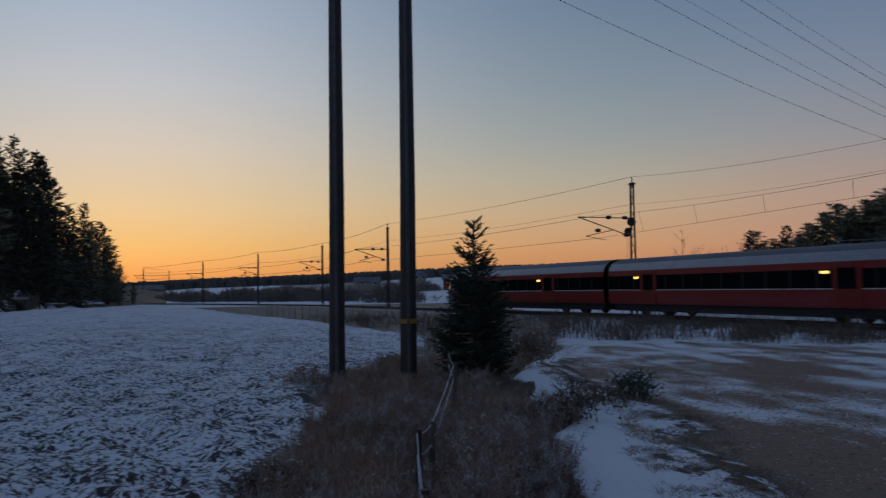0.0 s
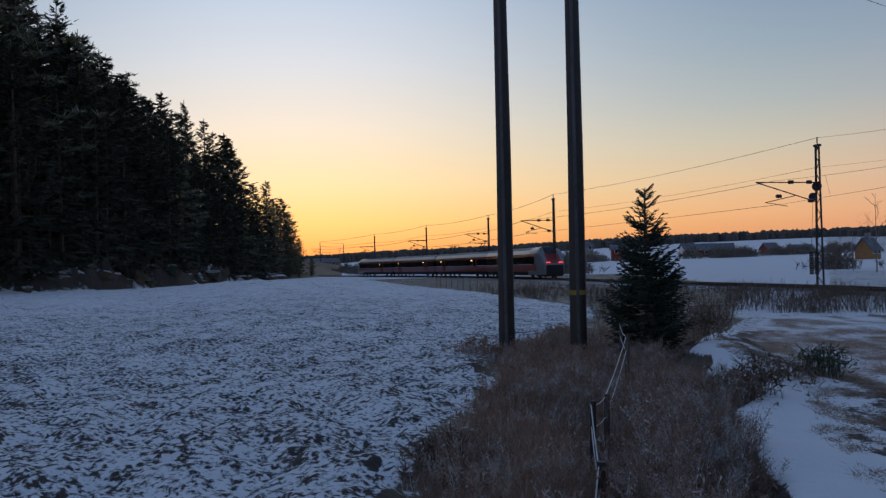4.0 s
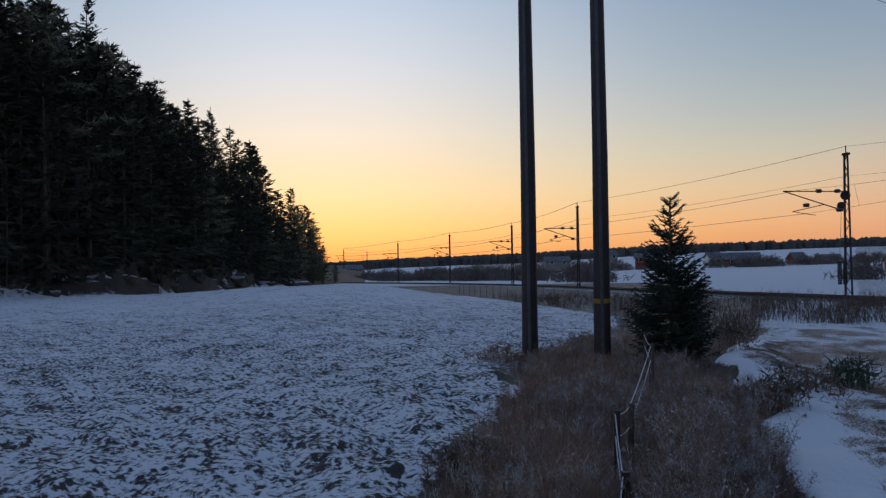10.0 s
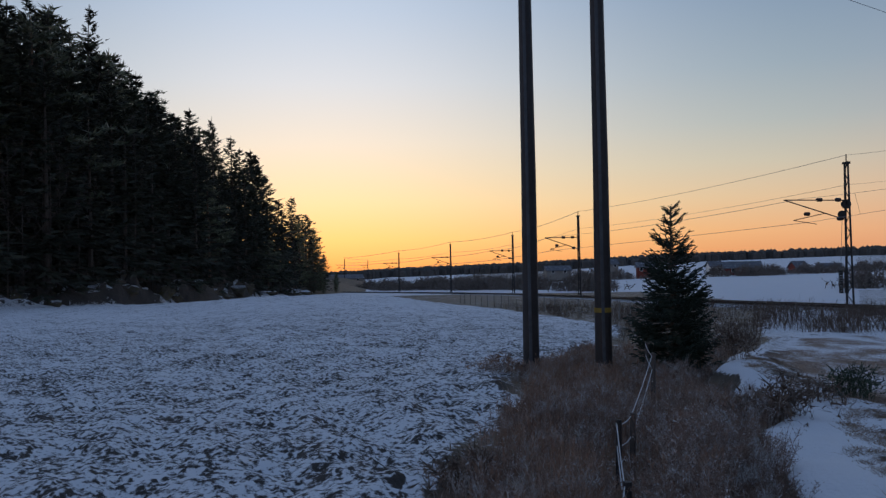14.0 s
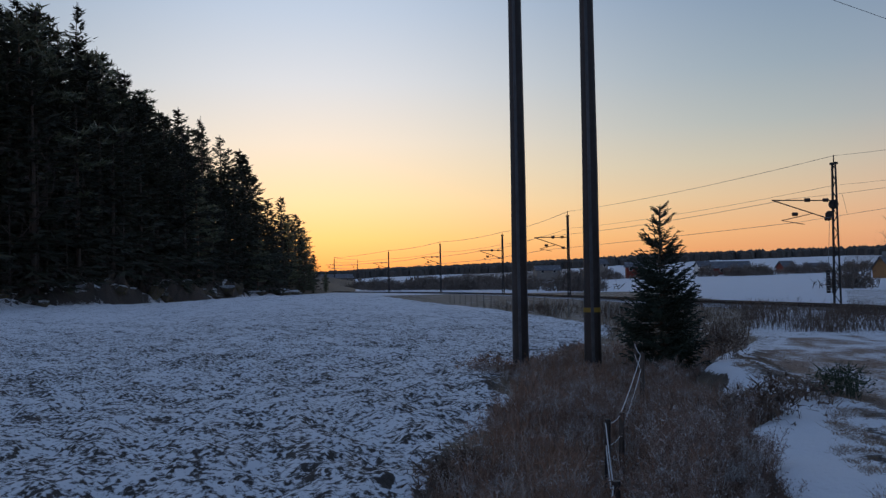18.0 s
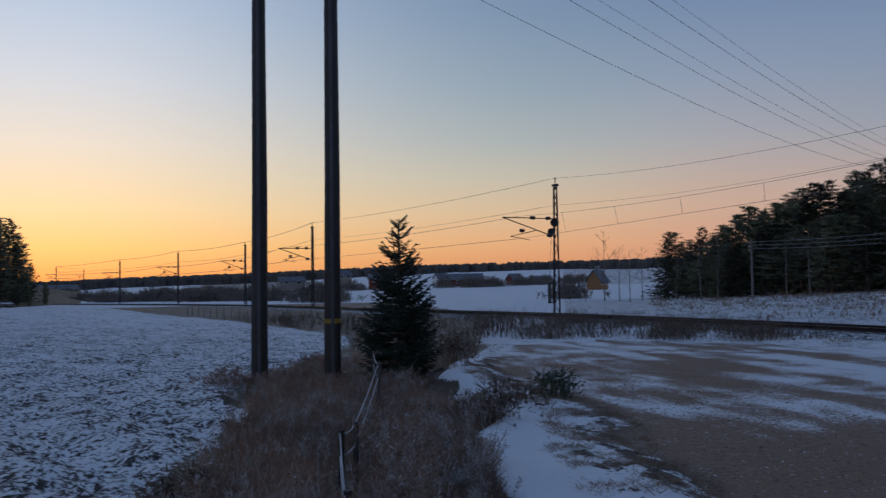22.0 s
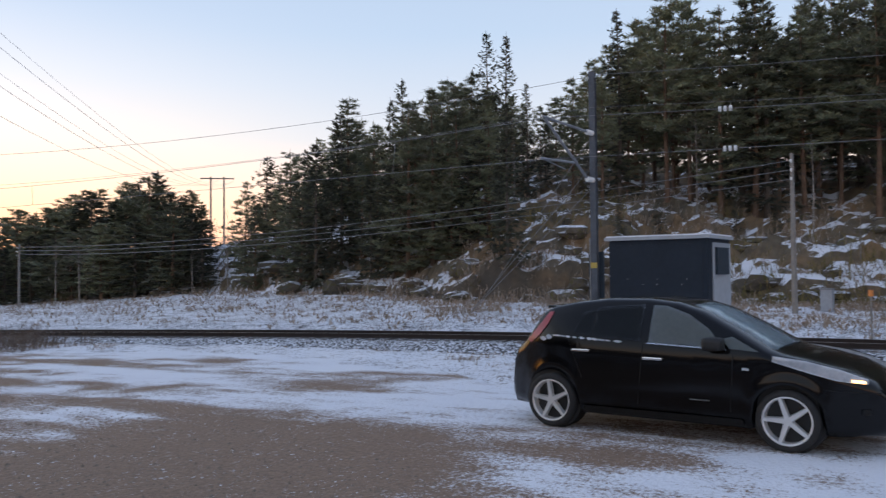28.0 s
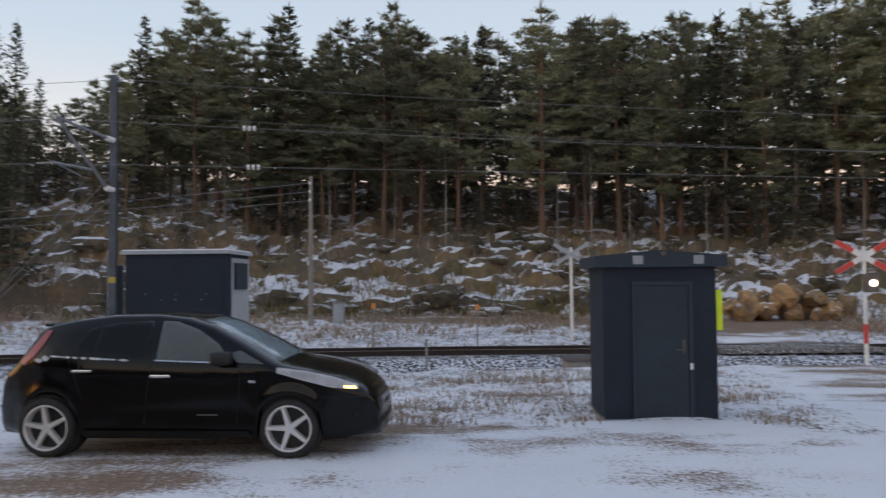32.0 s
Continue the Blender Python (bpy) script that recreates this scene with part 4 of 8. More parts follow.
def power_wires():
    far = polar(-42.3, 140, -17, 0)
    d = (far - PAIR)
    d.z = 0
    d.normalize()
    side = Vector((d.y, -d.x, 0))
    t = thing("power_pylon", Matrix.Translation(Vector((far.x, far.y, 4.5))), "slim wooden double-pole power pylon on the hill", "power pylon")
    for o in (-1.05, 1.05):
        bm = bmesh.new()
        tube(bm, [side * o + Vector((0, 0, -3)), side * o + Vector((0, 0, 13.6))], [0.2, 0.14], 8)
        part("pole", bm, GREY_WOOD, t)
    bm = bmesh.new()
    rod(bm, side * -2.7 + Vector((0, 0, 13.3)), side * 2.7 + Vector((0, 0, 13.3)), 0.12, n=6)
    part("crossarm", bm, GREY_WOOD, t)
    w = thing("power_wires", Matrix(), "high power line wires running off to the pylon", "wires")
    for o, z, f, r in ((0.55, 9.0, -2.6, 1), (2.35, 9.1, 0.0, 1), (4.1, 9.1, 2.6, 1), (2.15, 9.75, 0.2, 0.7), (3.9, 9.75, 2.8, 0.7)):
        a = PAIR + PAIR_DIR * o
        a.z = z
        b = Vector((far.x, far.y, 17.5)) + side * f
        bm = bmesh.new()
        n = 40
        tube(bm, sagging(a, b, 2.9, n), [(0.006 + 0.017 * k / n) * r for k in range(n + 1)], 5)
        part("wire", bm, WIRE, w)


power_wires()

# ---- huts, crossing signs ----


def hut():
    """Signal hut by the crossing: corner nearest the camera at its front left."""
    fl = polar(-100.45, 11.9, -89.5)
    u = Vector((-0.012, -0.9999, 0)).normalized()
    w = 1.60
    z = fl.z - 0.03
    m = Matrix(((u.x, -u.y, 0, fl.x), (u.y, u.x, 0, fl.y), (0, 0, 1, z), (0, 0, 0, 1)))
    depth, h = 1.2, 2.11 - z
    t = thing("signal_hut", m, "dark grey-blue steel signal hut with a closed door", "hut")
    bm = bmesh.new()
    box(bm, 0, w, 0, depth, 0.0, h, 0.015)
    part("wall_shell", bm, HUT, t)
    bm = bmesh.new()
    # low gabled cap with a deep fascia
    e = 0.13
    prof = [(-e, h - 0.03), (w + e, h - 0.03), (w + e, h + 0.13), (w / 2, h + 0.21), (-e, h + 0.13)]
    f0 = [bm.verts.new((x, -e, q)) for x, q in prof]
    f1 = [bm.verts.new((x, depth + e, q)) for x, q in prof]
    bm.faces.new(f0)
    bm.faces.new(f1[::-1])
    for i in range(5):
        bm.faces.new((f0[i], f1[i], f1[(i + 1) % 5], f0[(i + 1) % 5]))
    bmesh.ops.recalc_face_normals(bm, faces=bm.faces)
    roof = part("roof", bm, HUT_TRIM, t)
    for cx in (w * 0.30, w * 0.83):
        bm = bmesh.new()
        box(bm, cx - 0.07, cx + 0.07, -e - 0.008, -e - 0.002, h + 0.01, h + 0.13)
        for k in range(5):
            box(bm, cx - 0.065, cx + 0.065, -e - 0.02, -e - 0.006, h + 0.018 + k * 0.024, h + 0.028 + k * 0.024)
        part("vent", bm, PALE_GREY, roof, "small louvred vent")
    bm = bmesh.new()
    rod(bm, (w * 0.52, -e - 0.03, h + 0.16), (w * 0.52, -e + 0.05, h + 0.16), 0.035, n=12)
    part("lamp_eye", bm, RUST_STEEL, roof)
    x0, x1 = w * 0.29, w * 0.75
    bm = bmesh.new()
    for a in ((x0 - 0.06, x0, 0.06, h - 0.29), (x1, x1 + 0.06, 0.06, h - 0.29), (x0 - 0.06, x1 + 0.06, h - 0.29, h - 0.23)):
        box(bm, a[0], a[1], -0.03, 0.0, a[2], a[3], 0.004)
    part("door_frame", bm, HUT_TRIM, t)
    bm = bmesh.new()
    box(bm, x0 + 0.004, x1 - 0.004, -0.016, -0.001, 0.08, h - 0.294, 0.004)
    door = part("door", bm, HUT_DOOR, t, "plain grey-blue steel door")
    bm = bmesh.new()
    rod(bm, (x1 - 0.07, -0.06, 1.02), (x1 - 0.20, -0.06, 1.02), 0.012, n=8)
    rod(bm, (x1 - 0.07, -0.012, 1.02), (x1 - 0.07, -0.06, 1.02), 0.012, n=8)
    box(bm, x1 - 0.09, x1 - 0.05, -0.022, -0.014, 0.96, 1.16)
    part("door_handle", bm, RUST_STEEL, door)
    bm = bmesh.new()
    box(bm, x1 + 0.005, x1 + 0.045, -0.05, -0.03, 0.74, 0.83, 0.005)
    part("padlock_plate", bm, WHITE_PAINT, door)
    bm = bmesh.new()
    box(bm, -0.03, w + 0.03, -0.03, depth + 0.03, -0.15, 0.05)
    part("plinth", bm, GREY_PAINT, t)
    bm = bmesh.new()
    box(bm, w + 0.002, w + 0.09, 0.02, 0.06, h - 0.93, h - 0.36, 0.006)
    part("reflector_strip", bm, YELLOW, t, "bright fluorescent yellow strip")


hut()


def relay_cabinet():
    """Larger box behind the car, with its narrow end lit from the right."""
    fr = polar(-74.95, 17.6, -78)
    u = Vector((-0.035, -0.9994, 0))
    w = 2.14
    fl = fr - u * w
    z = height(fl.x, fl.y) - 0.05
    m = Matrix(((u.x, -u.y, 0, fl.x), (u.y, u.x, 0, fl.y), (0, 0, 1, z), (0, 0, 0, 1)))
    h, depth = 1.87 + 17.9 * math.tan(radians(2.35)) - z - 0.07, 1.6
    t = thing("relay_cabinet", m, "large dark grey-blue relay cabinet behind the parked car", "cabinet")
    bm = bmesh.new()
    box(bm, 0, w, 0, depth, 0.0, h, 0.02)
    part("shell", bm, HUT, t)
    bm = bmesh.new()
    box(bm, -0.08, w + 0.08, -0.08, depth + 0.08, h, h + 0.07, 0.01)
    roof = part("roof", bm, PALE_GREY, t, "flat roof with a thin snow rim")
    bm = bmesh.new()
    box(bm, -0.05, w + 0.05, -0.05, depth + 0.05, h + 0.072, h + 0.10, 0.012)
    part("snow_cover", bm, SNOW, roof)
    bm = bmesh.new()
    box(bm, 0.10, w - 0.10, -0.010, -0.001, 0.12, h - 0.10, 0.004)
    part("front_panel", bm, HUT, t)
    for k in range(3):
        bm = bmesh.new()
        rod(bm, (w * (0.2 + 0.3 * k), -0.02, h * 0.70), (w * (0.2 + 0.3 * k), -0.008, h * 0.70), 0.012, n=8)
        part("bolt", bm, GREY_PAINT, t)
    bm = bmesh.new()
    box(bm, w + 0.001, w + 0.03, 0.30, depth - 0.04, 0.10, h - 0.08, 0.006)
    door = part("end_door", bm, PALE_GREY, t, "pale grey end door")
    bm = bmesh.new()
    box(bm, w + 0.03, w + 0.09, 0.40, 1.25, h - 0.75, h - 0.18, 0.01)
    part("vent_hood", bm, HUT_TRIM, door)
    for x in (w * 0.36, w * 0.5, w * 0.75):
        bm = bmesh.new()
        rod(bm, (x, -0.03, h * 0.66), (x, -0.01, h * 0.66), 0.012, n=8)
        part("bolt", bm, STEEL, t)


relay_cabinet()


def crossing_sign(az, d, yaw, top_el, front, label):
    p = polar(az, d, yaw)
    h = 1.87 + d * math.tan(radians(top_el)) - p.z
    yawp = radians(az) + (0 if front else 0)
    t = thing("crossing_sign", Matrix.Translation(p) @ Matrix.Rotation(yawp, 4, "Z"), label, "road sign", "level crossing signs")
    bm = bmesh.new()
    rod(bm, (0, 0, -0.2), (0, 0, h), 0.06 if not front else 0.055, n=10)
    part("post", bm, WHITE_PAINT, t)
    if front:
        bm = bmesh.new()
        rod(bm, (0, 0, h * 0.19), (0, 0, h * 0.35), 0.062, n=10)
        part("red_band", bm, RED_PAINT, t)
    arm = 0.80 if front else 0.80
    for ang in (32, -32):
        c, s = math.cos(radians(ang)), math.sin(radians(ang))
        m = Matrix.Translation((0, -0.08 if ang > 0 else -0.10, h - 0.28)) @ Matrix.Rotation(-radians(ang), 4, "Y")
        bm = bmesh.new()
        box(bm, -arm, arm, -0.008, 0.008, -0.075, 0.075, 0.004, m)
        a = part("cross_arm", bm, WHITE_PAINT if front else PALE_GREY, t, "" if front else "plain grey back of the cross arm")
        if front:
            for q in (-1, 1):
                bm = bmesh.new()
                box(bm, 0.30 if q > 0 else -arm, arm if q > 0 else -0.30, -0.014, -0.0085, -0.07, 0.07, 0, m)
                part("red_field", bm, RED_PAINT, a)
    bm = bmesh.new()
    rod(bm, (-0.25, 0, h - 0.62), (0.25, 0, h - 0.62), 0.025, n=6)
    part("lamp_bracket", bm, STEEL, t)
    if front:
        bm = bmesh.new()
        box(bm, -0.05, 0.35, -0.06, 0.02, h - 1.25, h - 0.75, 0.02)
        sig = part("signal_box", bm, RUST_STEEL, t, "black signal head")
        bm = bmesh.new()
        rod(bm, (0.22, -0.1, h - 1.0), (0.22, -0.07, h - 1.0), 0.09, n=14)
        part("lamp", bm, material("white_signal_lamp", (1.0, 0.98, 0.9), 0.3, emit=2.0), sig, "white signal lamp, lit")


crossing_sign(-98.45, 33.5, -76, 2.42, False, "white post with the grey back of a crossing sign")
crossing_sign(-116.6, 25.0, -89.5, 2.1, True, "red and white level crossing sign on a banded post")


def crossing_deck():
    t = thing("crossing_deck", Matrix(), "snow-covered deck planks between the rails at the crossing", "crossing deck", kind="structure")
    s = LINE.near(27.9, -11.5)
    for a in (-1.35, -0.35, 0.35, 1.35):
        c, u, left = LINE.frame_at(s)
        m = Matrix.Translation(c + left * a * 0.82) @ Matrix.Rotation(math.atan2(u.y, u.x), 4, "Z")
        bm = bmesh.new()
        box(bm, -2.6, 2.6, -0.25, 0.25, -0.12, -0.008, 0.01, m)
        part("deck_plank", bm, SLEEPER, t)


crossing_deck()


def small_trackside():
    """Cable box, concrete block and marker stakes by the track."""
    p = polar(-98.9, 24.0, -76)
    t = thing("concrete_block", Matrix.Translation(p), "low weathered concrete cable chest beside the track", "concrete block")
    bm = bmesh.new()
    box(bm, -0.6, 0.6, -0.4, 0.4, -0.1, 0.42, 0.03)
    part("body", bm, GREY_WOOD, t)
    bm = bmesh.new()
    box(bm, -0.66, 0.66, -0.46, 0.46, 0.42, 0.5, 0.02)
    part("lid", bm, RUST_STEEL, t)
    p = polar(-82.4, 41, -72)
    t = thing("junction_cabinet", Matrix.Translation(p), "small pale grey junction cabinet near a wooden pole", "cabinet")
    bm = bmesh.new()
    box(bm, -0.35, 0.35, -0.25, 0.25, 0, 1.0, 0.03)
    part("body", bm, PALE_GREY, t)
    bm = bmesh.new()
    box(bm, -0.38, 0.38, -0.28, 0.28, 1.0, 1.06, 0.01)
    part("lid", bm, GREY_PAINT, t)
    for az, d, h, col in ((-84.8, 31.5, 1.5, "orange"), (-92.0, 31.5, 1.5, "orange"), (-88.5, 24, 1.0, "grey")):
        p = polar(az, d, -72)
        t = thing("marker_stake", Matrix.Translation(p), "thin wooden marker stake with an orange tip" if col == "orange" else "thin grey marker stake beside the track", "stake")
        bm = bmesh.new()
        rod(bm, (0, 0, -0.1), (0, 0, h), 0.035, n=6)
        part("stick", bm, GREY_WOOD, t)
        if col == "orange":
            bm = bmesh.new()
            rod(bm, (0, 0, h), (0, 0, h + 0.22), 0.08, n=6)
            part("tip", bm, material("orange_paint", (0.75, 0.25, 0.06), 0.6), t)


small_trackside()


ROPE = material("frosted_rope", (0.62, 0.62, 0.62), 0.8, vary=0.15)


def near_fence():
    """Wire fence with low posts running through the weeds."""
    spots = [(-3.6, 5.9, 0.45, 0.035), (-3.17, 7.3, 0.62, 0.028), (-4.12, 8.0, 0.58, 0.030), (-5.6, 11.9, 0.75, 0.035), (-5.2, 15.2, 0.7, 0.035)]
    t = thing("wire_fence", Matrix(), "old wire fence with dark wooden posts among dry weeds", "fence")
    tops = []
    for az, d, h, r in spots:
        p = polar(az, d, 8.5)
        bm = bmesh.new()
        tube(bm, [p + Vector((0, 0, -0.2)), p + Vector((0.02, 0.0, h))], [r, r * 0.9], 8)
        tube(bm, [p + Vector((0.02, 0, h)), p + Vector((0.02, 0, h + 0.004))], [r * 0.9, 0.001], 8)
        part("post", bm, POLE_WOOD if d < 7.5 else RUST_STEEL, t)
        tops.append((p, h))
    start = polar(-2.2, 3.6, 8.5)
    tops = [(start, 0.35)] + tops
    for k in (0.03, 0.22):
        for (p, h), (q, g) in zip(tops, tops[1:]):
            bm = bmesh.new()
            tube(bm, sagging(p + Vector((0, 0, h - k)), q + Vector((0, 0, g - k)), 0.03, 8), 0.0055, 4)
            part("fence_wire", bm, ROPE, t, "frosted white fence rope")


near_fence()


def far_fence():
    """Row of thin posts along the far edge of the field."""
    t = thing("field_fence", Matrix(), "row of thin dark fence posts along the field edge", "fence")
    path = [(3.4, 33.0), (2.0, 41.0), (-3.5, 58.0), (-10.5, 78.0)]
    k, posts = 0, []
    for (x0, y0), (x1, y1) in zip(path, path[1:]):
        n = int(math.hypot(x1 - x0, y1 - y0) / 2.0)
        for i in range(n):
            x, y = x0 + (x1 - x0) * i / n, y0 + (y1 - y0) * i / n
            posts.append(Vector((x, y, height(x, y))))
    for p in posts:
        bm = bmesh.new()
        rod(bm, p + Vector((0, 0, -0.2)), p + Vector((random.uniform(-0.05, 0.05), 0, random.uniform(0.7, 1.05))), 0.04, 0.03, 5)
        part("post", bm, GREY_WOOD, t)


far_fence()


# ---- houses across the valley ----


def house(az, d, yaw, w, depth, h, roof_h, wall, label, turn=0.0, name="farmhouse", chimney=False, base_el=None):
    p = polar(az, d, yaw)
    if base_el is not None:
        p.z = 1.87 + d * math.tan(radians(base_el))
    m = Matrix.Translation(p) @ Matrix.Rotation(radians(az + turn), 4, "Z")
    t = thing(name, m, label, "house" if name != "barn" else "barn")
    bm = bmesh.new()
    prof = [(-depth / 2, -2.0), (depth / 2, -2.0), (depth / 2, h), (0, h + roof_h), (-depth / 2, h)]
    a = [bm.verts.new((-w / 2, y, z)) for y, z in prof]
    b = [bm.verts.new((w / 2, y, z)) for y, z in prof]
    bm.faces.new(a[::-1])
    bm.faces.new(b)
    for i in range(5):
        bm.faces.new((a[i], a[(i + 1) % 5], b[(i + 1) % 5], b[i]))
    bmesh.ops.recalc_face_normals(bm, faces=bm.faces)
    part("wall", bm, wall, t)
    for s in (-1, 1):
        bm = bmesh.new()
        o = 0.5
        sl = roof_h / (depth / 2)
        pts = [(-w / 2 - o, s * (depth / 2 + o), h - sl * o), (w / 2 + o, s * (depth / 2 + o), h - sl * o), (w / 2 + o, 0, h + roof_h), (-w / 2 - o, 0, h + roof_h)]
        lo, up = [bm.verts.new(Vector(q) + Vector((0, 0, 0.03))) for q in pts], [bm.verts.new(Vector(q) + Vector((0, 0, 0.28))) for q in pts]
        bm.faces.new(up)
        bm.faces.new(lo[::-1])
        for i in range(4):
            bm.faces.new((lo[i], lo[(i + 1) % 4], up[(i + 1) % 4], up[i]))
        bmesh.ops.recalc_face_normals(bm, faces=bm.faces)
        part("roof_slope", bm, ROOF_GREY, t)
    n = max(2, int(w / 5))
    for k in range(n):
        x = -w / 2 + (k + 0.5) * w / n
        bm = bmesh.new()
        box(bm, x - 0.6, x + 0.6, -depth / 2 - 0.08, -depth / 2 - 0.01, h * 0.35, h * 0.35 + 1.2)
        fr = part("window", bm, WHITE_PAINT, t)
        bm = bmesh.new()
        box(bm, x - 0.48, x + 0.48, -depth / 2 - 0.11, -depth / 2 - 0.082, h * 0.35 + 0.1, h * 0.35 + 1.1)
        part("pane", bm, DARK_GLASS, fr)
    if chimney:
        bm = bmesh.new()
        box(bm, -0.5, 0.5, -0.5, 0.5, h + roof_h - 0.5, h + roof_h + 1.3, 0.04)
        part("chimney", bm, GREY_PAINT, t)
    return t


house(-11.4, 300, -17, 12.0, 7, 2.3, 1.9, BARN_RED, "long red wooden barn with a grey metal roof", 6, "barn", base_el=-0.80)
house(-9.7, 305, -17, 4, 5, 2.6, 1.6, WHITE_PAINT, "small white outbuilding beside a red barn", 20, "outbuilding", base_el=-0.74)
house(-14.8, 330, -17, 4.6, 5, 2.0, 2.1, BARN_RED, "small red farmhouse with a snowy roof", 35, base_el=-0.75)
house(-16.6, 340, -17, 8, 5, 1.9, 1.2, WHITE_PAINT, "low white farm building in the fields", 0, base_el=-0.72)
house(-5.3, 300, 8, 6, 5, 2.2, 1.4, BARN_RED, "red wooden farmhouse with white corner trim", 5, base_el=-0.62)
house(-2.9, 320, 8, 5.5, 5, 1.9, 1.6, GREY_WOOD, "grey weathered farm shed with a snowy roof", 25, base_el=-0.3)
house(0.6, 310, 8, 9, 6, 1.6, 1.5, GREY_WOOD, "long dark weathered barn in the snowy fields", 12, "barn", base_el=-0.62)
house(15.3, 430, 8, 18, 8, 2.2, 1.8, GREY_WOOD, "pale farm building at the end of the valley", 10, base_el=-0.9)
house(-20.45, 210, -17, 3.6, 4.0, 1.7, 2.4, HOUSE_OCHRE, "small ochre wooden house with a steep gable", 60, chimney=True, base_el=-1.0)

# ---- the parked car ----
CAR_BLACK = material("black_car_paint", (0.003, 0.003, 0.0035), 0.14, vary=0.3, scale=3, coat=0.12, spec=0.22)
TYRE = material("tyre_rubber", (0.018, 0.018, 0.018), 0.85, vary=0.3, scale=12)
ALLOY = material("silver_alloy", (0.66, 0.66, 0.65), 0.35, 0.5, vary=0.08)
CHROME = material("chrome", (0.75, 0.76, 0.78), 0.15, 1.0, vary=0.03)
TRIM = material("black_plastic", (0.012, 0.012, 0.012), 0.6, vary=0.2)
CAR_GLASS = glass("tinted_car_glass", (0.010, 0.012, 0.013), 0.04)
# Front side glass: a grey-green reflection is put into the base colour.
REFLECTION_GLASS = material("side_glass_with_reflection", (0.17, 0.195, 0.185), 0.10, vary=0.12, scale=3, coat=0.6)
# Pale blue base colour stands in for the sky reflected in the windscreen.
WINDSCREEN = material("sky_pale_windscreen", (0.60, 0.72, 0.76), 0.08, vary=0.25, scale=2.5, coat=0.8)
HEADLAMP = material("clear_lamp", (0.78, 0.81, 0.85), 0.15, 0.3, vary=0.3, scale=9, coat=0.8)
TAIL_RED = material("red_lamp_plastic", (0.70, 0.16, 0.19), 0.2, vary=0.1, coat=0.6)
BLINKER = material("lit_sidelight", (1.0, 0.60, 0.26), 0.3, emit=1.4)

TOP = [(0.0, 0.52), (0.05, 0.64), (0.16, 0.75), (0.42, 0.865), (0.75, 0.945), (1.0, 0.99), (1.13, 1.035), (1.5, 1.245), (1.85, 1.42), (2.15, 1.51), (2.5, 1.548), (3.0, 1.545), (3.4, 1.50), (3.70, 1.445), (3.80, 1.40), (3.87, 1.31), (3.97, 1.17), (4.10, 1.03), (4.25, 0.93), (4.335, 0.78), (4.36, 0.55)]
WHEELS_X, WHEEL_R = (0.93, 3.63), 0.318


def car_top(x):
    return float(np.interp(x, [p[0] for p in TOP], [p[1] for p in TOP]))


def car_low(x):
    z = 0.20 + 0.10 * max(0, (0.35 - x) / 0.35) + 0.16 * max(0, (x - 3.95) / 0.5)
    for c in WHEELS_X:
        d = abs(x - c)
        if d < 0.375:
            z = max(z, 0.31 + math.sqrt(max(0, 0.375 ** 2 - d * d)))
    return z


def car_half(x, z):
    """Half the body's width at a length x and height z."""
    w = 0.885 * (1 - 0.40 * max(0, (0.62 - x) / 0.62) ** 2.2 - 0.40 * max(0, (x - 3.15) / 1.21) ** 2.2)
    belt = 0.95 + 0.035 * (x - 1.3)
    if z < 0.72:
        w *= 1 - 0.06 * ((0.72 - z) / 0.5) ** 2
    if z > belt:
        w *= 1 - 0.33 * min(1.3, (z - belt) / 0.58) ** 1.25
    for c in WHEELS_X:
        d = math.hypot(x - c, (z - 0.32))
        if d < 0.52:
            w += 0.022 * smooth(np.array((0.52 - d) / 0.15)).item()
    return w


def car_patch(name, outline, lift, mat, parent, side, label="", grid=0.05):
    """A panel that follows the body's side within an outline of (x, z)."""
    xs_, zs_ = [p[0] for p in outline], [p[1] for p in outline]
    lo_x, hi_x = min(xs_), max(xs_)
    n = max(2, int((hi_x - lo_x) / grid)) if hi_x - lo_x > 0.03 else 2
    cols = sorted(set([lo_x + 1e-4 + (hi_x - lo_x - 2e-4) * i / n for i in range(n + 1)] + [min(max(x, lo_x + 1e-4), hi_x - 1e-4) for x in xs_]))
    bm, prev = bmesh.new(), None
    for x in cols:
        cuts = []
        for (x0, z0), (x1, z1) in zip(outline, outline[1:] + outline[:1]):
            if x0 != x1 and min(x0, x1) <= x <= max(x0, x1):
                cuts.append(z0 + (z1 - z0) * (x - x0) / (x1 - x0))
        if not cuts:
            continue
        z0, z1 = min(cuts), max(cuts)
        row = [bm.verts.new((x, side * (car_half(x, z0 + (z1 - z0) * k / 6) + lift), z0 + (z1 - z0) * k / 6)) for k in range(7)]
        if prev:
            for k in range(6):
                bm.faces.new((prev[k], prev[k + 1], row[k + 1], row[k]))
        prev = row
    bmesh.ops.solidify(bm, geom=bm.faces, thickness=0.012 * side)
    bmesh.ops.recalc_face_normals(bm, faces=bm.faces)
    return part(name, bm, mat, parent, label, smooth=True)


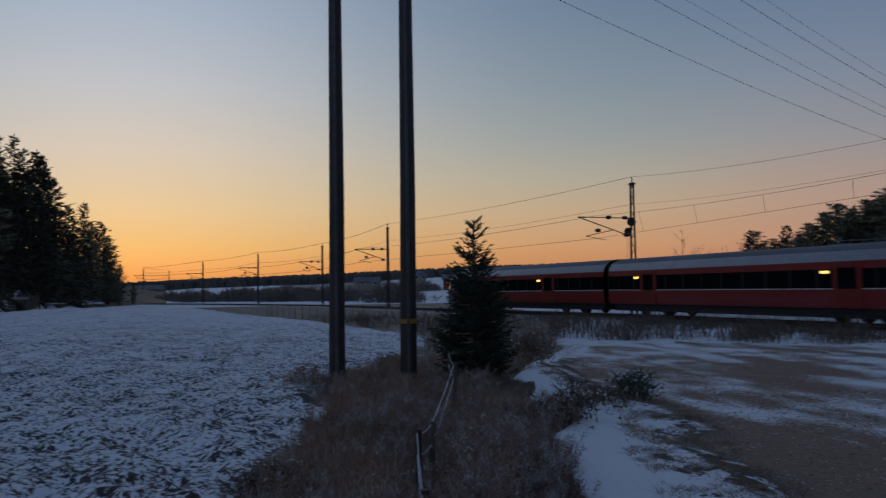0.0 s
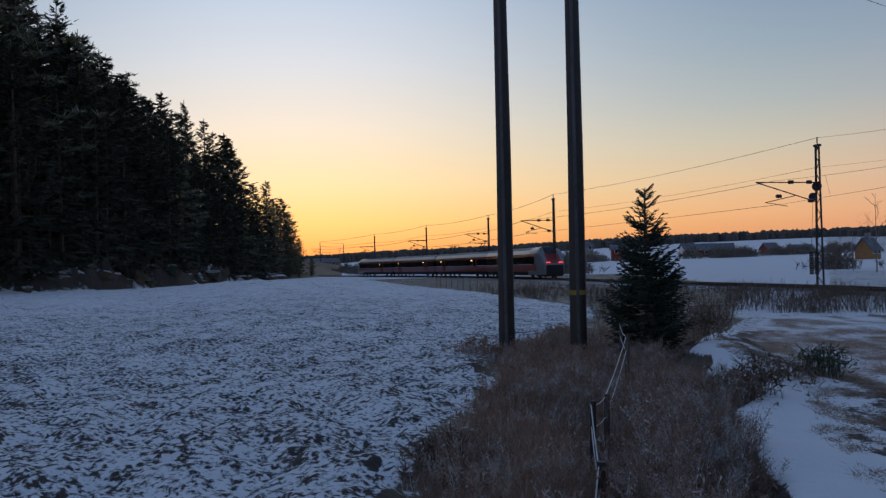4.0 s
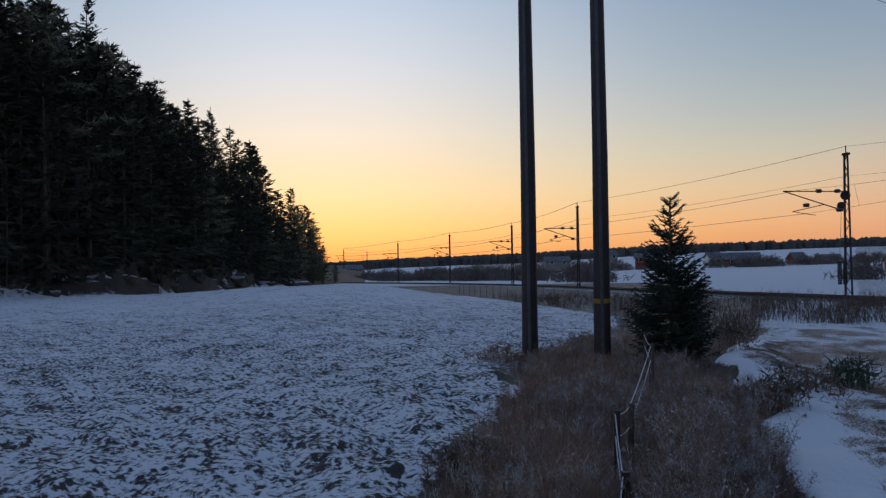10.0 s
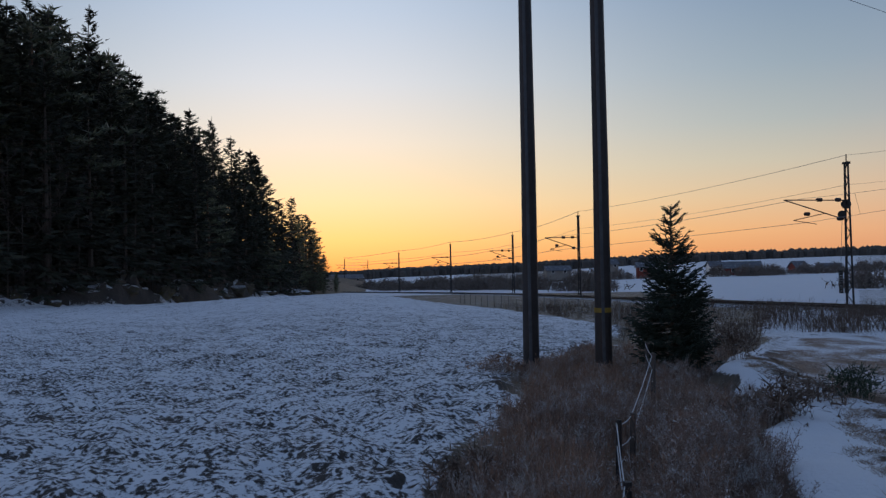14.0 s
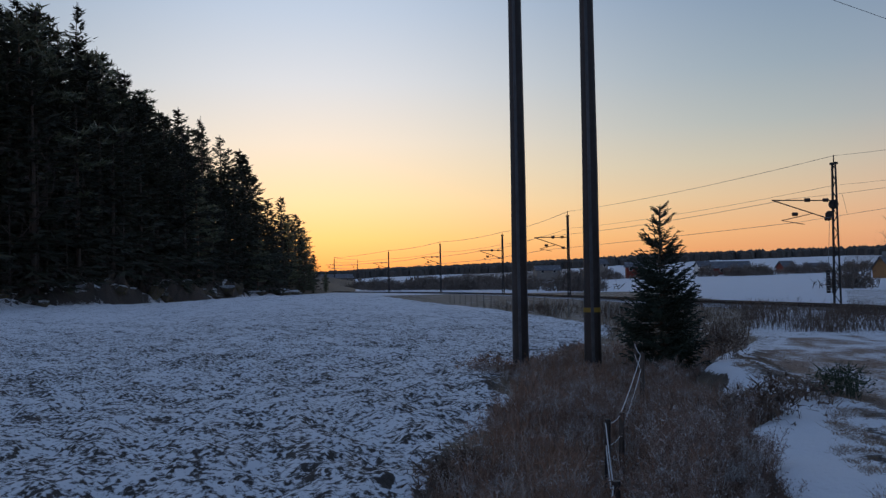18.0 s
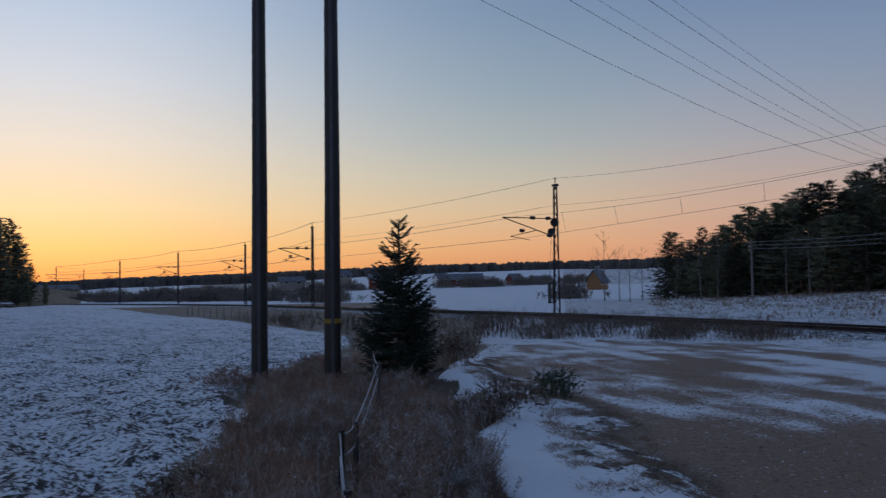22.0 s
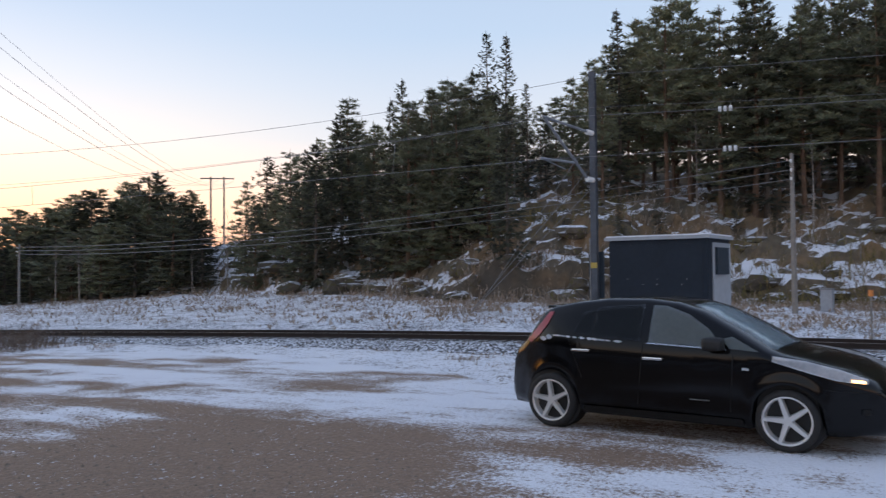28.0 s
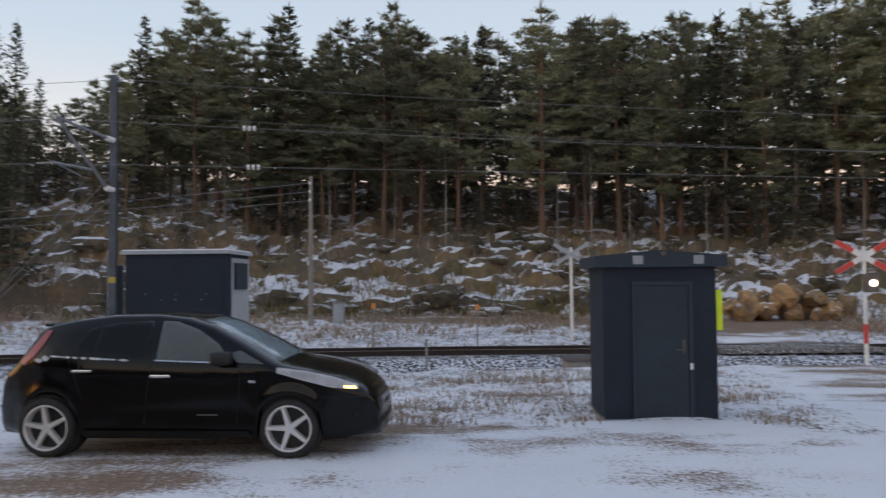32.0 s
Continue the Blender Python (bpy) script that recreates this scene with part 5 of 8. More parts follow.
def build_car():
    front, rear = polar(-79.78, 9.16, -61.5, 0), polar(-64.90, 10.12, -61.5, 0)
    u = rear - front
    u.z = 0
    u.normalize()
    # y axis of the car points to the camera's side
    side_v = Vector((-u.y, u.x, 0))
    origin = front - u * WHEELS_X[0] - side_v * 0.80
    origin.z = min(height(front.x, front.y), height(rear.x, rear.y)) + 0.01
    m = Matrix(((u.x, side_v.x, 0, origin.x), (u.y, side_v.y, 0, origin.y), (0, 0, 1, origin.z), (0, 0, 0, 1)))
    car = thing("parked_car", m, "black five-door hatchback parked on snowy gravel, reflections coloured into its front windows", "car")
    xs = sorted(set([round(4.36 * i / 110, 4) for i in range(111)]))
    ring_n = 15
    bm = bmesh.new()
    rows = []
    for x in xs:
        lo, top = car_low(x), car_top(x)
        sh = max(lo + 0.05, top - (0.05 if 1.9 < x < 4.0 else 0.07))
        pts = [(0.0, lo if lo > 0.5 else 0.2), (car_half(x, lo) * 0.86, lo if lo > 0.5 else 0.2)]
        for k in range(9):
            z = lo + (sh - lo) * k / 8
            pts.append((car_half(x, z), z))
        hw = car_half(x, sh)
        pts += [(hw * 0.94, sh + (top - sh) * 0.55), (hw * 0.78, sh + (top - sh) * 0.85), (hw * 0.4, top - 0.004), (0, top)]
        rows.append((x, pts))
    grid = []
    for x, pts in rows:
        line = [bm.verts.new((x, y, z)) for y, z in pts]
        line += [bm.verts.new((x, -y, z)) for y, z in pts[1:-1]][::-1]
        grid.append(line)
    n = len(grid[0])
    for a, b in zip(grid, grid[1:]):
        for k in range(n):
            bm.faces.new((a[k], a[(k + 1) % n], b[(k + 1) % n], b[k]))
    bm.faces.new(grid[0])
    bm.faces.new(grid[-1][::-1])
    bmesh.ops.recalc_face_normals(bm, faces=bm.faces)
    body = part("body", bm, CAR_BLACK, car, "glossy black bodywork", smooth=True)
    # glass
    for s in (1, -1):
        car_patch("front_side_window", [(1.56, 1.03), (2.40, 1.06), (2.40, 1.47), (2.24, 1.462), (1.98, 1.375), (1.74, 1.225)], 0.006, REFLECTION_GLASS, car, s, "front side window with a grey-green reflection in its colour")
        car_patch("rear_side_window", [(2.50, 1.065), (3.10, 1.105), (3.08, 1.425), (2.85, 1.458), (2.50, 1.475)], 0.006, CAR_GLASS, car, s, "dark tinted rear side window")
        car_patch("rear_quarter_window", [(3.13, 1.11), (3.34, 1.13), (3.24, 1.37), (3.12, 1.415)], 0.006, CAR_GLASS, car, s)
        car_patch("front_quarter_window", [(1.20, 1.005), (1.50, 1.025), (1.60, 1.125), (1.48, 1.15)], 0.006, REFLECTION_GLASS, car, s)
        # bright line under the windows, door gaps
        car_patch("window_trim", [(1.54, 1.010), (2.42, 1.043), (2.42, 1.057), (1.54, 1.025)], 0.010, CHROME, car, s)
        for pts in ([(2.535, 0.36), (2.545, 0.36), (2.465, 1.04), (2.455, 1.04)], [(1.50, 0.36), (1.51, 0.36), (1.47, 0.95), (1.46, 0.95)], [(3.22, 0.62), (3.23, 0.62), (3.40, 1.06), (3.39, 1.06)]):
            car_patch("door_gap", pts, 0.0025, TRIM, body, s)
        car_patch("sill", [(1.36, 0.21), (3.22, 0.21), (3.20, 0.29), (1.38, 0.29)], 0.012, TRIM, car, s)
        for x0 in (2.36, 3.24):
            bm = bmesh.new()
            y = car_half(x0, 0.87)
            zz = 0.865 + (0.055 if x0 > 3 else 0)
            box(bm, x0 - 0.13, x0 + 0.10, s * (y + 0.022) - 0.014, s * (y + 0.022) + 0.014, zz, zz + 0.032, 0.012)
            part("door_handle", bm, CHROME, car, "chrome door handle")
        # mirror
        bm = bmesh.new()
        yb = car_half(1.66, 1.04)
        box(bm, 1.54, 1.75, min(s * yb, s * (yb + 0.20)), max(s * yb, s * (yb + 0.20)), 1.005, 1.145, 0.05)
        mir = part("door_mirror", bm, TRIM, car, smooth=True)
        # lamps
        car_patch("headlamp", [(0.20, 0.725), (0.46, 0.755), (0.80, 0.840), (1.07, 0.915), (1.06, 0.972), (0.74, 0.938), (0.44, 0.872), (0.20, 0.775)], 0.012, HEADLAMP, car, s, "long clear headlamp")
        if s > 0:
            car_patch("side_light", [(0.215, 0.732), (0.33, 0.745), (0.34, 0.772), (0.225, 0.76)], 0.017, BLINKER, car, s, "lit warm side light")
        car_patch("tail_lamp", [(3.66, 1.375), (3.73, 1.375), (3.86, 1.20), (4.02, 1.02), (3.97, 0.985), (3.84, 1.08), (3.73, 1.22)], 0.012, TAIL_RED, car, s, "tall red tail lamp")
        car_patch("badge_plate", [(1.72, 0.455), (1.94, 0.455), (1.94, 0.467), (1.72, 0.467)], 0.004, GREY_PAINT, car, s)
        car_patch("indicator", [(1.30, 0.805), (1.37, 0.81), (1.37, 0.835), (1.30, 0.83)], 0.006, HEADLAMP, car, s)
        car_patch("fog_lamp", [(0.18, 0.42), (0.26, 0.42), (0.26, 0.48), (0.18, 0.48)], 0.006, TRIM, car, s)
        # edge of the bumper, wheel arch lip and sill step
        car_patch("bumper_seam", [(0.10, 0.63), (0.55, 0.655), (0.56, 0.663), (0.10, 0.638)], 0.003, TRIM, body, s)
        car_patch("bonnet_seam", [(0.30, 0.835), (0.62, 0.915), (1.02, 0.972), (1.02, 0.98), (0.62, 0.923), (0.30, 0.843)], 0.003, TRIM, body, s)
    # windscreen and rear window follow the roof line
    for name, x0, x1, mat, lab, wf in (("windscreen", 1.10, 2.02, WINDSCREEN, "windscreen with the sky's pale reflection put into its colour", 0.80), ("rear_window", 3.82, 4.06, CAR_GLASS, "", 0.74)):
        bm = bmesh.new()
        prev = None
        for i in range(13):
            x = x0 + (x1 - x0) * i / 12
            top = car_top(x)
            hw = car_half(x, top - 0.06)
            ring = [bm.verts.new((x - 0.012, hw * k, top + 0.010 - 0.035 * (abs(k) / 0.8) ** 3)) for k in (-wf, -0.5, -0.25, 0, 0.25, 0.5, wf)]
            if prev:
                for k in range(6):
                    bm.faces.new((prev[k], prev[k + 1], ring[k + 1], ring[k]))
            prev = ring
        bmesh.ops.solidify(bm, geom=bm.faces, thickness=0.006)
        part(name, bm, mat, car, lab, smooth=True)
    # snow dusting on the shoulder and roof edge
    random.seed(14)
    for k in range(12):
        x = 2.78 + 0.088 * k + random.uniform(-0.02, 0.02)
        z = 1.055 + 0.05 * (x - 2.78) - (0.35 * (x - 3.6) if x > 3.6 else 0)
        w, q = random.uniform(0.03, 0.075), random.uniform(0.006, 0.02) + (0.02 if x > 3.6 else 0)
        car_patch("snow_dusting", [(x - w, z), (x - w * 0.3, z - q), (x + w * 0.5, z - q * 0.6), (x + w, z + 0.004), (x + w * 0.3, z + q), (x - w * 0.5, z + q * 0.5)], 0.010, SNOW, car, 1, "thin snow dusting on the shoulder", 0.02)
    bm = bmesh.new()
    box(bm, -0.012, 0.04, -0.26, 0.26, 0.46, 0.57, 0.006)
    plate = part("number_plate", bm, GREY_PAINT, car)
    bm = bmesh.new()
    for k in range(6):
        box(bm, -0.016, -0.0125, -0.20 + k * 0.07, -0.16 + k * 0.07, 0.49, 0.54)
    part("plate_bars", bm, TRIM, plate)
    bm = bmesh.new()
    box(bm, 0.0, 0.10, -0.52, 0.52, 0.27, 0.40, 0.02)
    part("lower_grille", bm, TRIM, car)
    bm = bmesh.new()
    rod(bm, (3.52, 0, 1.47), (3.72, 0, 1.61), 0.006, n=5)
    part("aerial", bm, TRIM, car)
    bm = bmesh.new()
    box(bm, 3.62, 3.87, -0.50, 0.50, 1.405, 1.44, 0.015)
    part("roof_spoiler", bm, CAR_BLACK, car)
    # wheels
    for cx in WHEELS_X:
        for s in (1, -1):
            w = wheel(car)
            w.matrix_basis = Matrix.Translation((cx, s * 0.80, WHEEL_R)) @ Matrix.Rotation(0 if s > 0 else math.pi, 4, "Z") @ Matrix.Rotation(radians(17 if cx < 2 else 8), 4, "Y")
            bm = bmesh.new()
            rod(bm, (cx, s * 0.58, 0.335), (cx, s * 0.80, 0.335), 0.365, n=28)
            part("wheel_arch_liner", bm, TRIM, car)


WHEEL = []


def wheel(car):
    """Tyre with a five-spoke alloy rim, its outer face along +y."""
    prof = [(0.22, -0.10), (0.262, -0.105), (0.298, -0.10), (0.316, -0.075), (0.318, 0.0), (0.316, 0.075), (0.298, 0.10), (0.264, 0.106), (0.245, 0.095)]
    if WHEEL:
        hub, rim, spokes, cap = WHEEL
        t = shared("wheel", hub, car, Matrix())
        shared("rim", rim, t, Matrix())
        for k in range(5):
            shared("spoke", spokes, t, Matrix.Rotation(2 * math.pi * k / 5, 4, "Y"))
        shared("hub_cap", cap, t, Matrix())
        return t
    bm = bmesh.new()
    n, rings = 40, []
    for i in range(n):
        a = 2 * math.pi * i / n
        rings.append([bm.verts.new((r * math.cos(a), y, r * math.sin(a))) for r, y in prof])
    for i in range(n):
        for k in range(len(prof) - 1):
            bm.faces.new((rings[i][k], rings[i][k + 1], rings[(i + 1) % n][k + 1], rings[(i + 1) % n][k]))
    bmesh.ops.recalc_face_normals(bm, faces=bm.faces)
    t = part("wheel", bm, TYRE, car, "black winter tyre", smooth=True)
    bm = bmesh.new()
    n, rings = 40, []
    for i in range(n):
        a = 2 * math.pi * i / n
        rings.append([bm.verts.new((r * math.cos(a), y, r * math.sin(a))) for r, y in ((0.250, 0.100), (0.238, 0.106), (0.228, 0.085), (0.22, -0.06), (0.0, -0.06))])
    for i in range(n):
        for k in range(4):
            q = (rings[i][k], rings[i][k + 1], rings[(i + 1) % n][k + 1], rings[(i + 1) % n][k])
            bm.faces.new(q)
    for f in bm.faces:
        f.material_index = 1 if all(v.co.y < 0.0 for v in f.verts) else 0
    rim = part("rim", bm, ALLOY, t, "silver alloy rim", smooth=True)
    rim.data.materials.append(TRIM)
    bm = bmesh.new()
    vs = [(-0.036, 0.030), (0.036, 0.030), (0.023, 0.236), (-0.023, 0.236)]
    lo, up = [bm.verts.new((x, 0.045, z)) for x, z in vs], [bm.verts.new((x * 0.7, 0.088 if z < 0.1 else 0.098, z)) for x, z in vs]
    bm.faces.new(up)
    for i in range(4):
        bm.faces.new((lo[i], lo[(i + 1) % 4], up[(i + 1) % 4], up[i]))
    bmesh.ops.recalc_face_normals(bm, faces=bm.faces)
    sp = part("spoke", bm, ALLOY, t)
    for k in range(1, 5):
        shared("spoke", sp.data, t, Matrix.Rotation(2 * math.pi * k / 5, 4, "Y"))
    bm = bmesh.new()
    rod(bm, (0, 0.03, 0), (0, 0.092, 0), 0.055, 0.045, 16)
    cap = part("hub_cap", bm, ALLOY, t)
    WHEEL.extend([t.data, rim.data, sp.data, cap.data])
    return t


build_car()

# ---- the train ----
TRAIN_RED = material("train_red", (0.24, 0.016, 0.012), 0.4, vary=0.12, scale=0.6, coat=0.4)
TRAIN_GREY = material("train_grey", (0.19, 0.195, 0.21), 0.4, vary=0.12, scale=0.6, coat=0.3)
# Roof edge made paler than the top: sky sheen put into the colour.
TRAIN_SHEEN = material("train_roof_sheen", (0.30, 0.30, 0.32), 0.34, 0.5, vary=0.15, scale=0.8)
TRAIN_ROOF_DARK = material("train_roof_top", (0.12, 0.12, 0.13), 0.6, vary=0.2, scale=0.8)
TRAIN_GLASS = glass("train_window_band", (0.008, 0.008, 0.010), 0.08)
UNDERFRAME = material("train_underframe", (0.02, 0.019, 0.018), 0.8, vary=0.3)
DOOR_ORANGE = material("train_door_orange", (0.22, 0.022, 0.012), 0.4, vary=0.1)
DISPLAY = material("lit_yellow_display", (1.0, 0.58, 0.12), 0.4, emit=3.0)
TAIL_LIGHT = material("lit_red_tail_light", (1.0, 0.06, 0.05), 0.4, emit=1.6)
CAR_LEN, N_CARS = 23.0, 4


def train_section(name, prof, x0, x1, mat, parent, end=None, label="", n=1):
    """A side strip of the car body: profile of (half width, height), both sides or over the roof."""
    bm = bmesh.new()
    closed = prof[0][0] == -prof[-1][0]
    rings = []
    m = n if not end else 14
    for i in range(m + 1):
        x = x0 + (x1 - x0) * i / m
        row = []
        for y, z in prof:
            if end:
                y, z = end(x, y, z)
            row.append(bm.verts.new((x, y, z)))
        rings.append(row)
    for a, b in zip(rings, rings[1:]):
        for k in range(len(prof) - 1):
            bm.faces.new((a[k], a[k + 1], b[k + 1], b[k]))
    if end:
        bm.faces.new(rings[-1])
    bmesh.ops.recalc_face_normals(bm, faces=bm.faces)
    return part(name, bm, mat, parent, label, smooth=True)


LOWER = [(-1.42, 1.02), (-1.50, 1.25), (-1.52, 1.96)]
BAND = [(-1.515, 1.96), (-1.50, 2.90)]
UPPER = [(-1.505, 2.90), (-1.47, 3.26)]
SHINE = [(-1.475, 3.26), (-1.40, 3.52), (-1.22, 3.76)]
ROOF = [(-1.22, 3.76), (-0.95, 3.96), (-0.5, 4.10), (0, 4.14), (0.5, 4.10), (0.95, 3.96), (1.22, 3.76)]


def mirror(prof):
    return [(-y, z) for y, z in prof]


def nose_shape(start, length):
    """Blunt nose: roof and sides draw in over the last metres, front face leans back."""
    def f(x, y, z):
        t = max(0.0, min(1.0, (x - start) / length))
        ztop = 4.14 - 2.15 * max(0.0, (t - 0.35) / 0.65) ** 1.25
        return y * (1 - 0.26 * t ** 2.2) * (0.995 if t == 0 else 1), min(z, ztop)
    return f


def train_car(end=0, tail=False):
    """One coach along +x, nose at +x (end 1) or -x (end -1)."""
    t = thing("train_coach", Matrix(), "red passenger train coach with a dark window band and sky sheen coloured onto its roof edge" if not end else "red train end coach with a grey sloping nose", "train", "coaches of the red train")
    half = CAR_LEN / 2 - 0.25
    x0, x1 = -half, half
    nose = 3.2
    if end > 0:
        x1 -= nose
    if end < 0:
        x0 += nose
    for name, prof, mat in (("lower_side", LOWER, TRAIN_RED), ("window_band", BAND, TRAIN_GLASS), ("upper_side", UPPER, TRAIN_RED), ("roof_edge", SHINE, TRAIN_SHEEN)):
        reach = {"lower_side": 1.4, "window_band": 0.8, "upper_side": 0.3, "roof_edge": -0.9}[name] if end else 0
        train_section(name, prof, x0, x1 + reach, mat, t)
        train_section(name, mirror(prof), x0, x1 + reach, mat, t)
    train_section("roof", ROOF, x0, x1 - (1.5 if end else 0), TRAIN_ROOF_DARK, t)
    bm = bmesh.new()
    box(bm, x0 + 0.3, x1 - 0.3, -1.32, 1.32, 0.42, 1.04, 0.05)
    part("underframe", bm, UNDERFRAME, t)
    bm = bmesh.new()
    for x in ((x0, -1), (x1, 1)):
        if (end > 0 and x[1] > 0) or (end < 0 and x[1] < 0):
            continue
        box(bm, min(x[0], x[0] + x[1] * 0.24), max(x[0], x[0] + x[1] * 0.24), -1.2, 1.2, 0.9, 3.75, 0.05)
    part("gangway", bm, UNDERFRAME, t, "black gangway bellows")
    for q in (-1, 1):
        bm = bmesh.new()
        for x in (-0.02,):
            box(bm, x0 + 0.05, x1 - 0.05, min(q * 1.522, q * 1.53), max(q * 1.522, q * 1.53), 1.93, 1.97)
        part("pale_line", bm, WHITE_PAINT, t)
    doors = (x0 + 4.2, x1 - 4.2) if not end else (0.0 - 5.0 * end,)
    for x in doors:
        for q in (-1, 1):
            bm = bmesh.new()
            box(bm, x - 0.75, x + 0.75, min(q * 1.50, q * 1.545), max(q * 1.50, q * 1.545), 1.06, 3.15, 0.01)
            dr = part("door", bm, DOOR_ORANGE, t, "orange-red sliding door")
            bm = bmesh.new()
            box(bm, x - 0.5, x + 0.5, min(q * 1.545, q * 1.552), max(q * 1.545, q * 1.552), 1.95, 2.95)
            part("door_window", bm, TRAIN_GLASS, dr)
            bm = bmesh.new()
            box(bm, x + 0.95, x + 1.4, min(q * 1.525, q * 1.54), max(q * 1.525, q * 1.54), 2.70, 2.82)
            part("display", bm, DISPLAY, t, "lit yellow destination display")
    bm = bmesh.new()
    box(bm, -0.04, 0.04, -0.006, 0.006, 1.98, 2.89)
    pillar = part("window_pillar", bm, UNDERFRAME, t)
    pillar.matrix_basis = Matrix.Translation((x0 + 1.2, 1.517, 0))
    for k in range(14):
        xx = x0 + 1.2 + (x1 - x0 - 2.4) * k / 13
        for q in (-1, 1):
            if k or q < 0:
                shared("window_pillar", pillar.data, t, Matrix.Translation((xx, q * 1.517, 0)))
    for bx in (-half + 4.0, half - 4.0):
        bm = bmesh.new()
        box(bm, bx - 1.6, bx + 1.6, -1.05, 1.05, 0.35, 0.75, 0.05)
        bg = part("bogie", bm, UNDERFRAME, t)
        for wx in (-1.2, 1.2):
            for q in (-1, 1):
                bm = bmesh.new()
                rod(bm, (bx + wx, q * 0.68, 0.46), (bx + wx, q * 0.82, 0.46), 0.46, n=20)
                part("wheel", bm, RAIL, bg)
    if end:
        s0 = half - nose
        shape = nose_shape(s0, nose)
        slope = lambda x: shape(x, 0, 9)[1]
        whole = [(-1.42, 0.55), (-1.5, 1.25), (-1.52, 1.96), (-1.50, 2.90), (-1.47, 3.26), (-1.40, 3.52), (-1.22, 3.76), (-0.95, 3.96), (-0.5, 4.10), (0, 4.14)]
        whole = whole + [(-y, z) for y, z in whole[:-1]][::-1]
        whole = [(y * 0.993, z - 0.012) for y, z in whole]
        nz = train_section("nose", whole, s0 - 1.6, half, TRAIN_GREY, t, shape, "grey sloping train nose")
        # windscreen, red front panel, lamps
        bm = bmesh.new()
        for k in range(9):
            x = s0 + nose * (0.40 + 0.28 * k / 8)
            ztop = shape(x, 0, 9)[1]
            hw = 1.05 * (1 - 0.26 * ((x - s0) / nose) ** 2.2)
            row = [bm.verts.new((x, y * hw, ztop + 0.03 - 0.06 * abs(y) ** 3)) for y in (-1, -0.5, 0, 0.5, 1)]
            if k:
                for q in range(4):
                    bm.faces.new((prev[q], prev[q + 1], row[q + 1], row[q]))
            prev = row
        part("front_window", bm, TRAIN_GLASS, nz, "dark sloping front window")
        bm = bmesh.new()
        for k in range(9):
            x = s0 + nose * (0.69 + 0.305 * k / 8)
            ztop = shape(x, 0, 9)[1]
            hw = 1.2 * (1 - 0.26 * ((x - s0) / nose) ** 2.2)
            row = [bm.verts.new((x, y * hw, ztop + 0.03 - 0.05 * abs(y) ** 3)) for y in (-1, -0.5, 0, 0.5, 1)]
            if k:
                for q in range(4):
                    bm.faces.new((prev[q], prev[q + 1], row[q + 1], row[q]))
            prev = row
        part("front_panel", bm, TRAIN_RED, nz, "red front panel")
        for q in (-1, 1):
            bm = bmesh.new()
            x = s0 + nose * 0.97
            z = shape(x, 0, 9)[1] + 0.04
            box(bm, x - 0.1, x + 0.16, q * 0.72 - 0.22, q * 0.72 + 0.22, z - 0.07, z + 0.05, 0.03)
            part("tail_light", bm, TAIL_LIGHT if tail else WHITE_PAINT, nz, "lit red tail light" if tail else "")
        bm = bmesh.new()
        box(bm, half - 0.5, half + 0.02, -1.0, 1.0, 0.45, 1.85, 0.08)
        box(bm, s0 + 0.2, half - 0.35, -1.1, 1.1, 0.3, 0.7, 0.1)
        part("front_skirt", bm, UNDERFRAME, nz)
    return t


def pantograph(coach, x):
    bm = bmesh.new()
    for y in (-0.5, 0.5):
        rod(bm, (x, y * 0.8, 4.25), (x + 1.1, y * 0.5, 4.85), 0.06, n=6)
        rod(bm, (x + 1.1, y * 0.5, 4.85), (x + 0.1, y * 0.4, 5.45), 0.055, n=6)
    box(bm, x - 0.1, x + 0.3, -0.85, 0.85, 5.42, 5.53)
    box(bm, x - 0.7, x + 1.0, -0.6, 0.6, 4.12, 4.27, 0.03)
    part("pantograph", bm, UNDERFRAME, coach, "raised dark pantograph")


def build_train():
    cars = []
    for i in range(N_CARS):
        c = train_car(1 if i in (0, N_CARS - 1) else 0, i == N_CARS - 1)
        cars.append(c)
    # the last coach is turned round: its nose points back
    pantograph(cars[2], 6.0)
    pantograph(cars[2], -7.0)
    return cars


TRAIN = build_train()


def lower_bodies():
    """The coaches are low-floored: their bodies sit down over the wheels."""
    done = set()
    for c in TRAIN:
        for ob in c.children_recursive:
            if ob.type != "MESH" or ob.data.name in done or ob.name.startswith(("wheel", "bogie")):
                continue
            done.add(ob.data.name)
            for v in ob.data.vertices:
                v.co.z = v.co.z * 0.706 if v.co.z < 1.02 else 0.72 + (v.co.z - 1.02) * 0.89


lower_bodies()


def train_rows(i):
    """Coach i counted from the leading end; the tail runs at an even pace."""
    rows = []
    ts = [k * 0.25 for k in range(0, 45)] + [12 + k for k in range(0, 21)]
    for t in ts:
        tail = TAIL_S + (t - 2.4) * SPEED
        s1 = tail + (N_CARS - i) * CAR_LEN - 3.0
        s0 = s1 - CAR_LEN + 6.0
        a, b = LINE.at(s0), LINE.at(s1)
        mid, u = (a + b) / 2, (b - a)
        yaw = math.degrees(math.atan2(u.y, u.x))
        pitch = -math.degrees(math.atan2(u.z, math.hypot(u.x, u.y)))
        if i == N_CARS - 1:
            rows.append((t, pose(mid.x, mid.y, mid.z, 0, -pitch, yaw + 180)))
        else:
            rows.append((t, pose(mid.x, mid.y, mid.z, 0, pitch, yaw)))
    return rows


SPEED = 27.6
TAIL_S = LINE.near(16.6, 48.9) - 0.3

# ---- trees ----


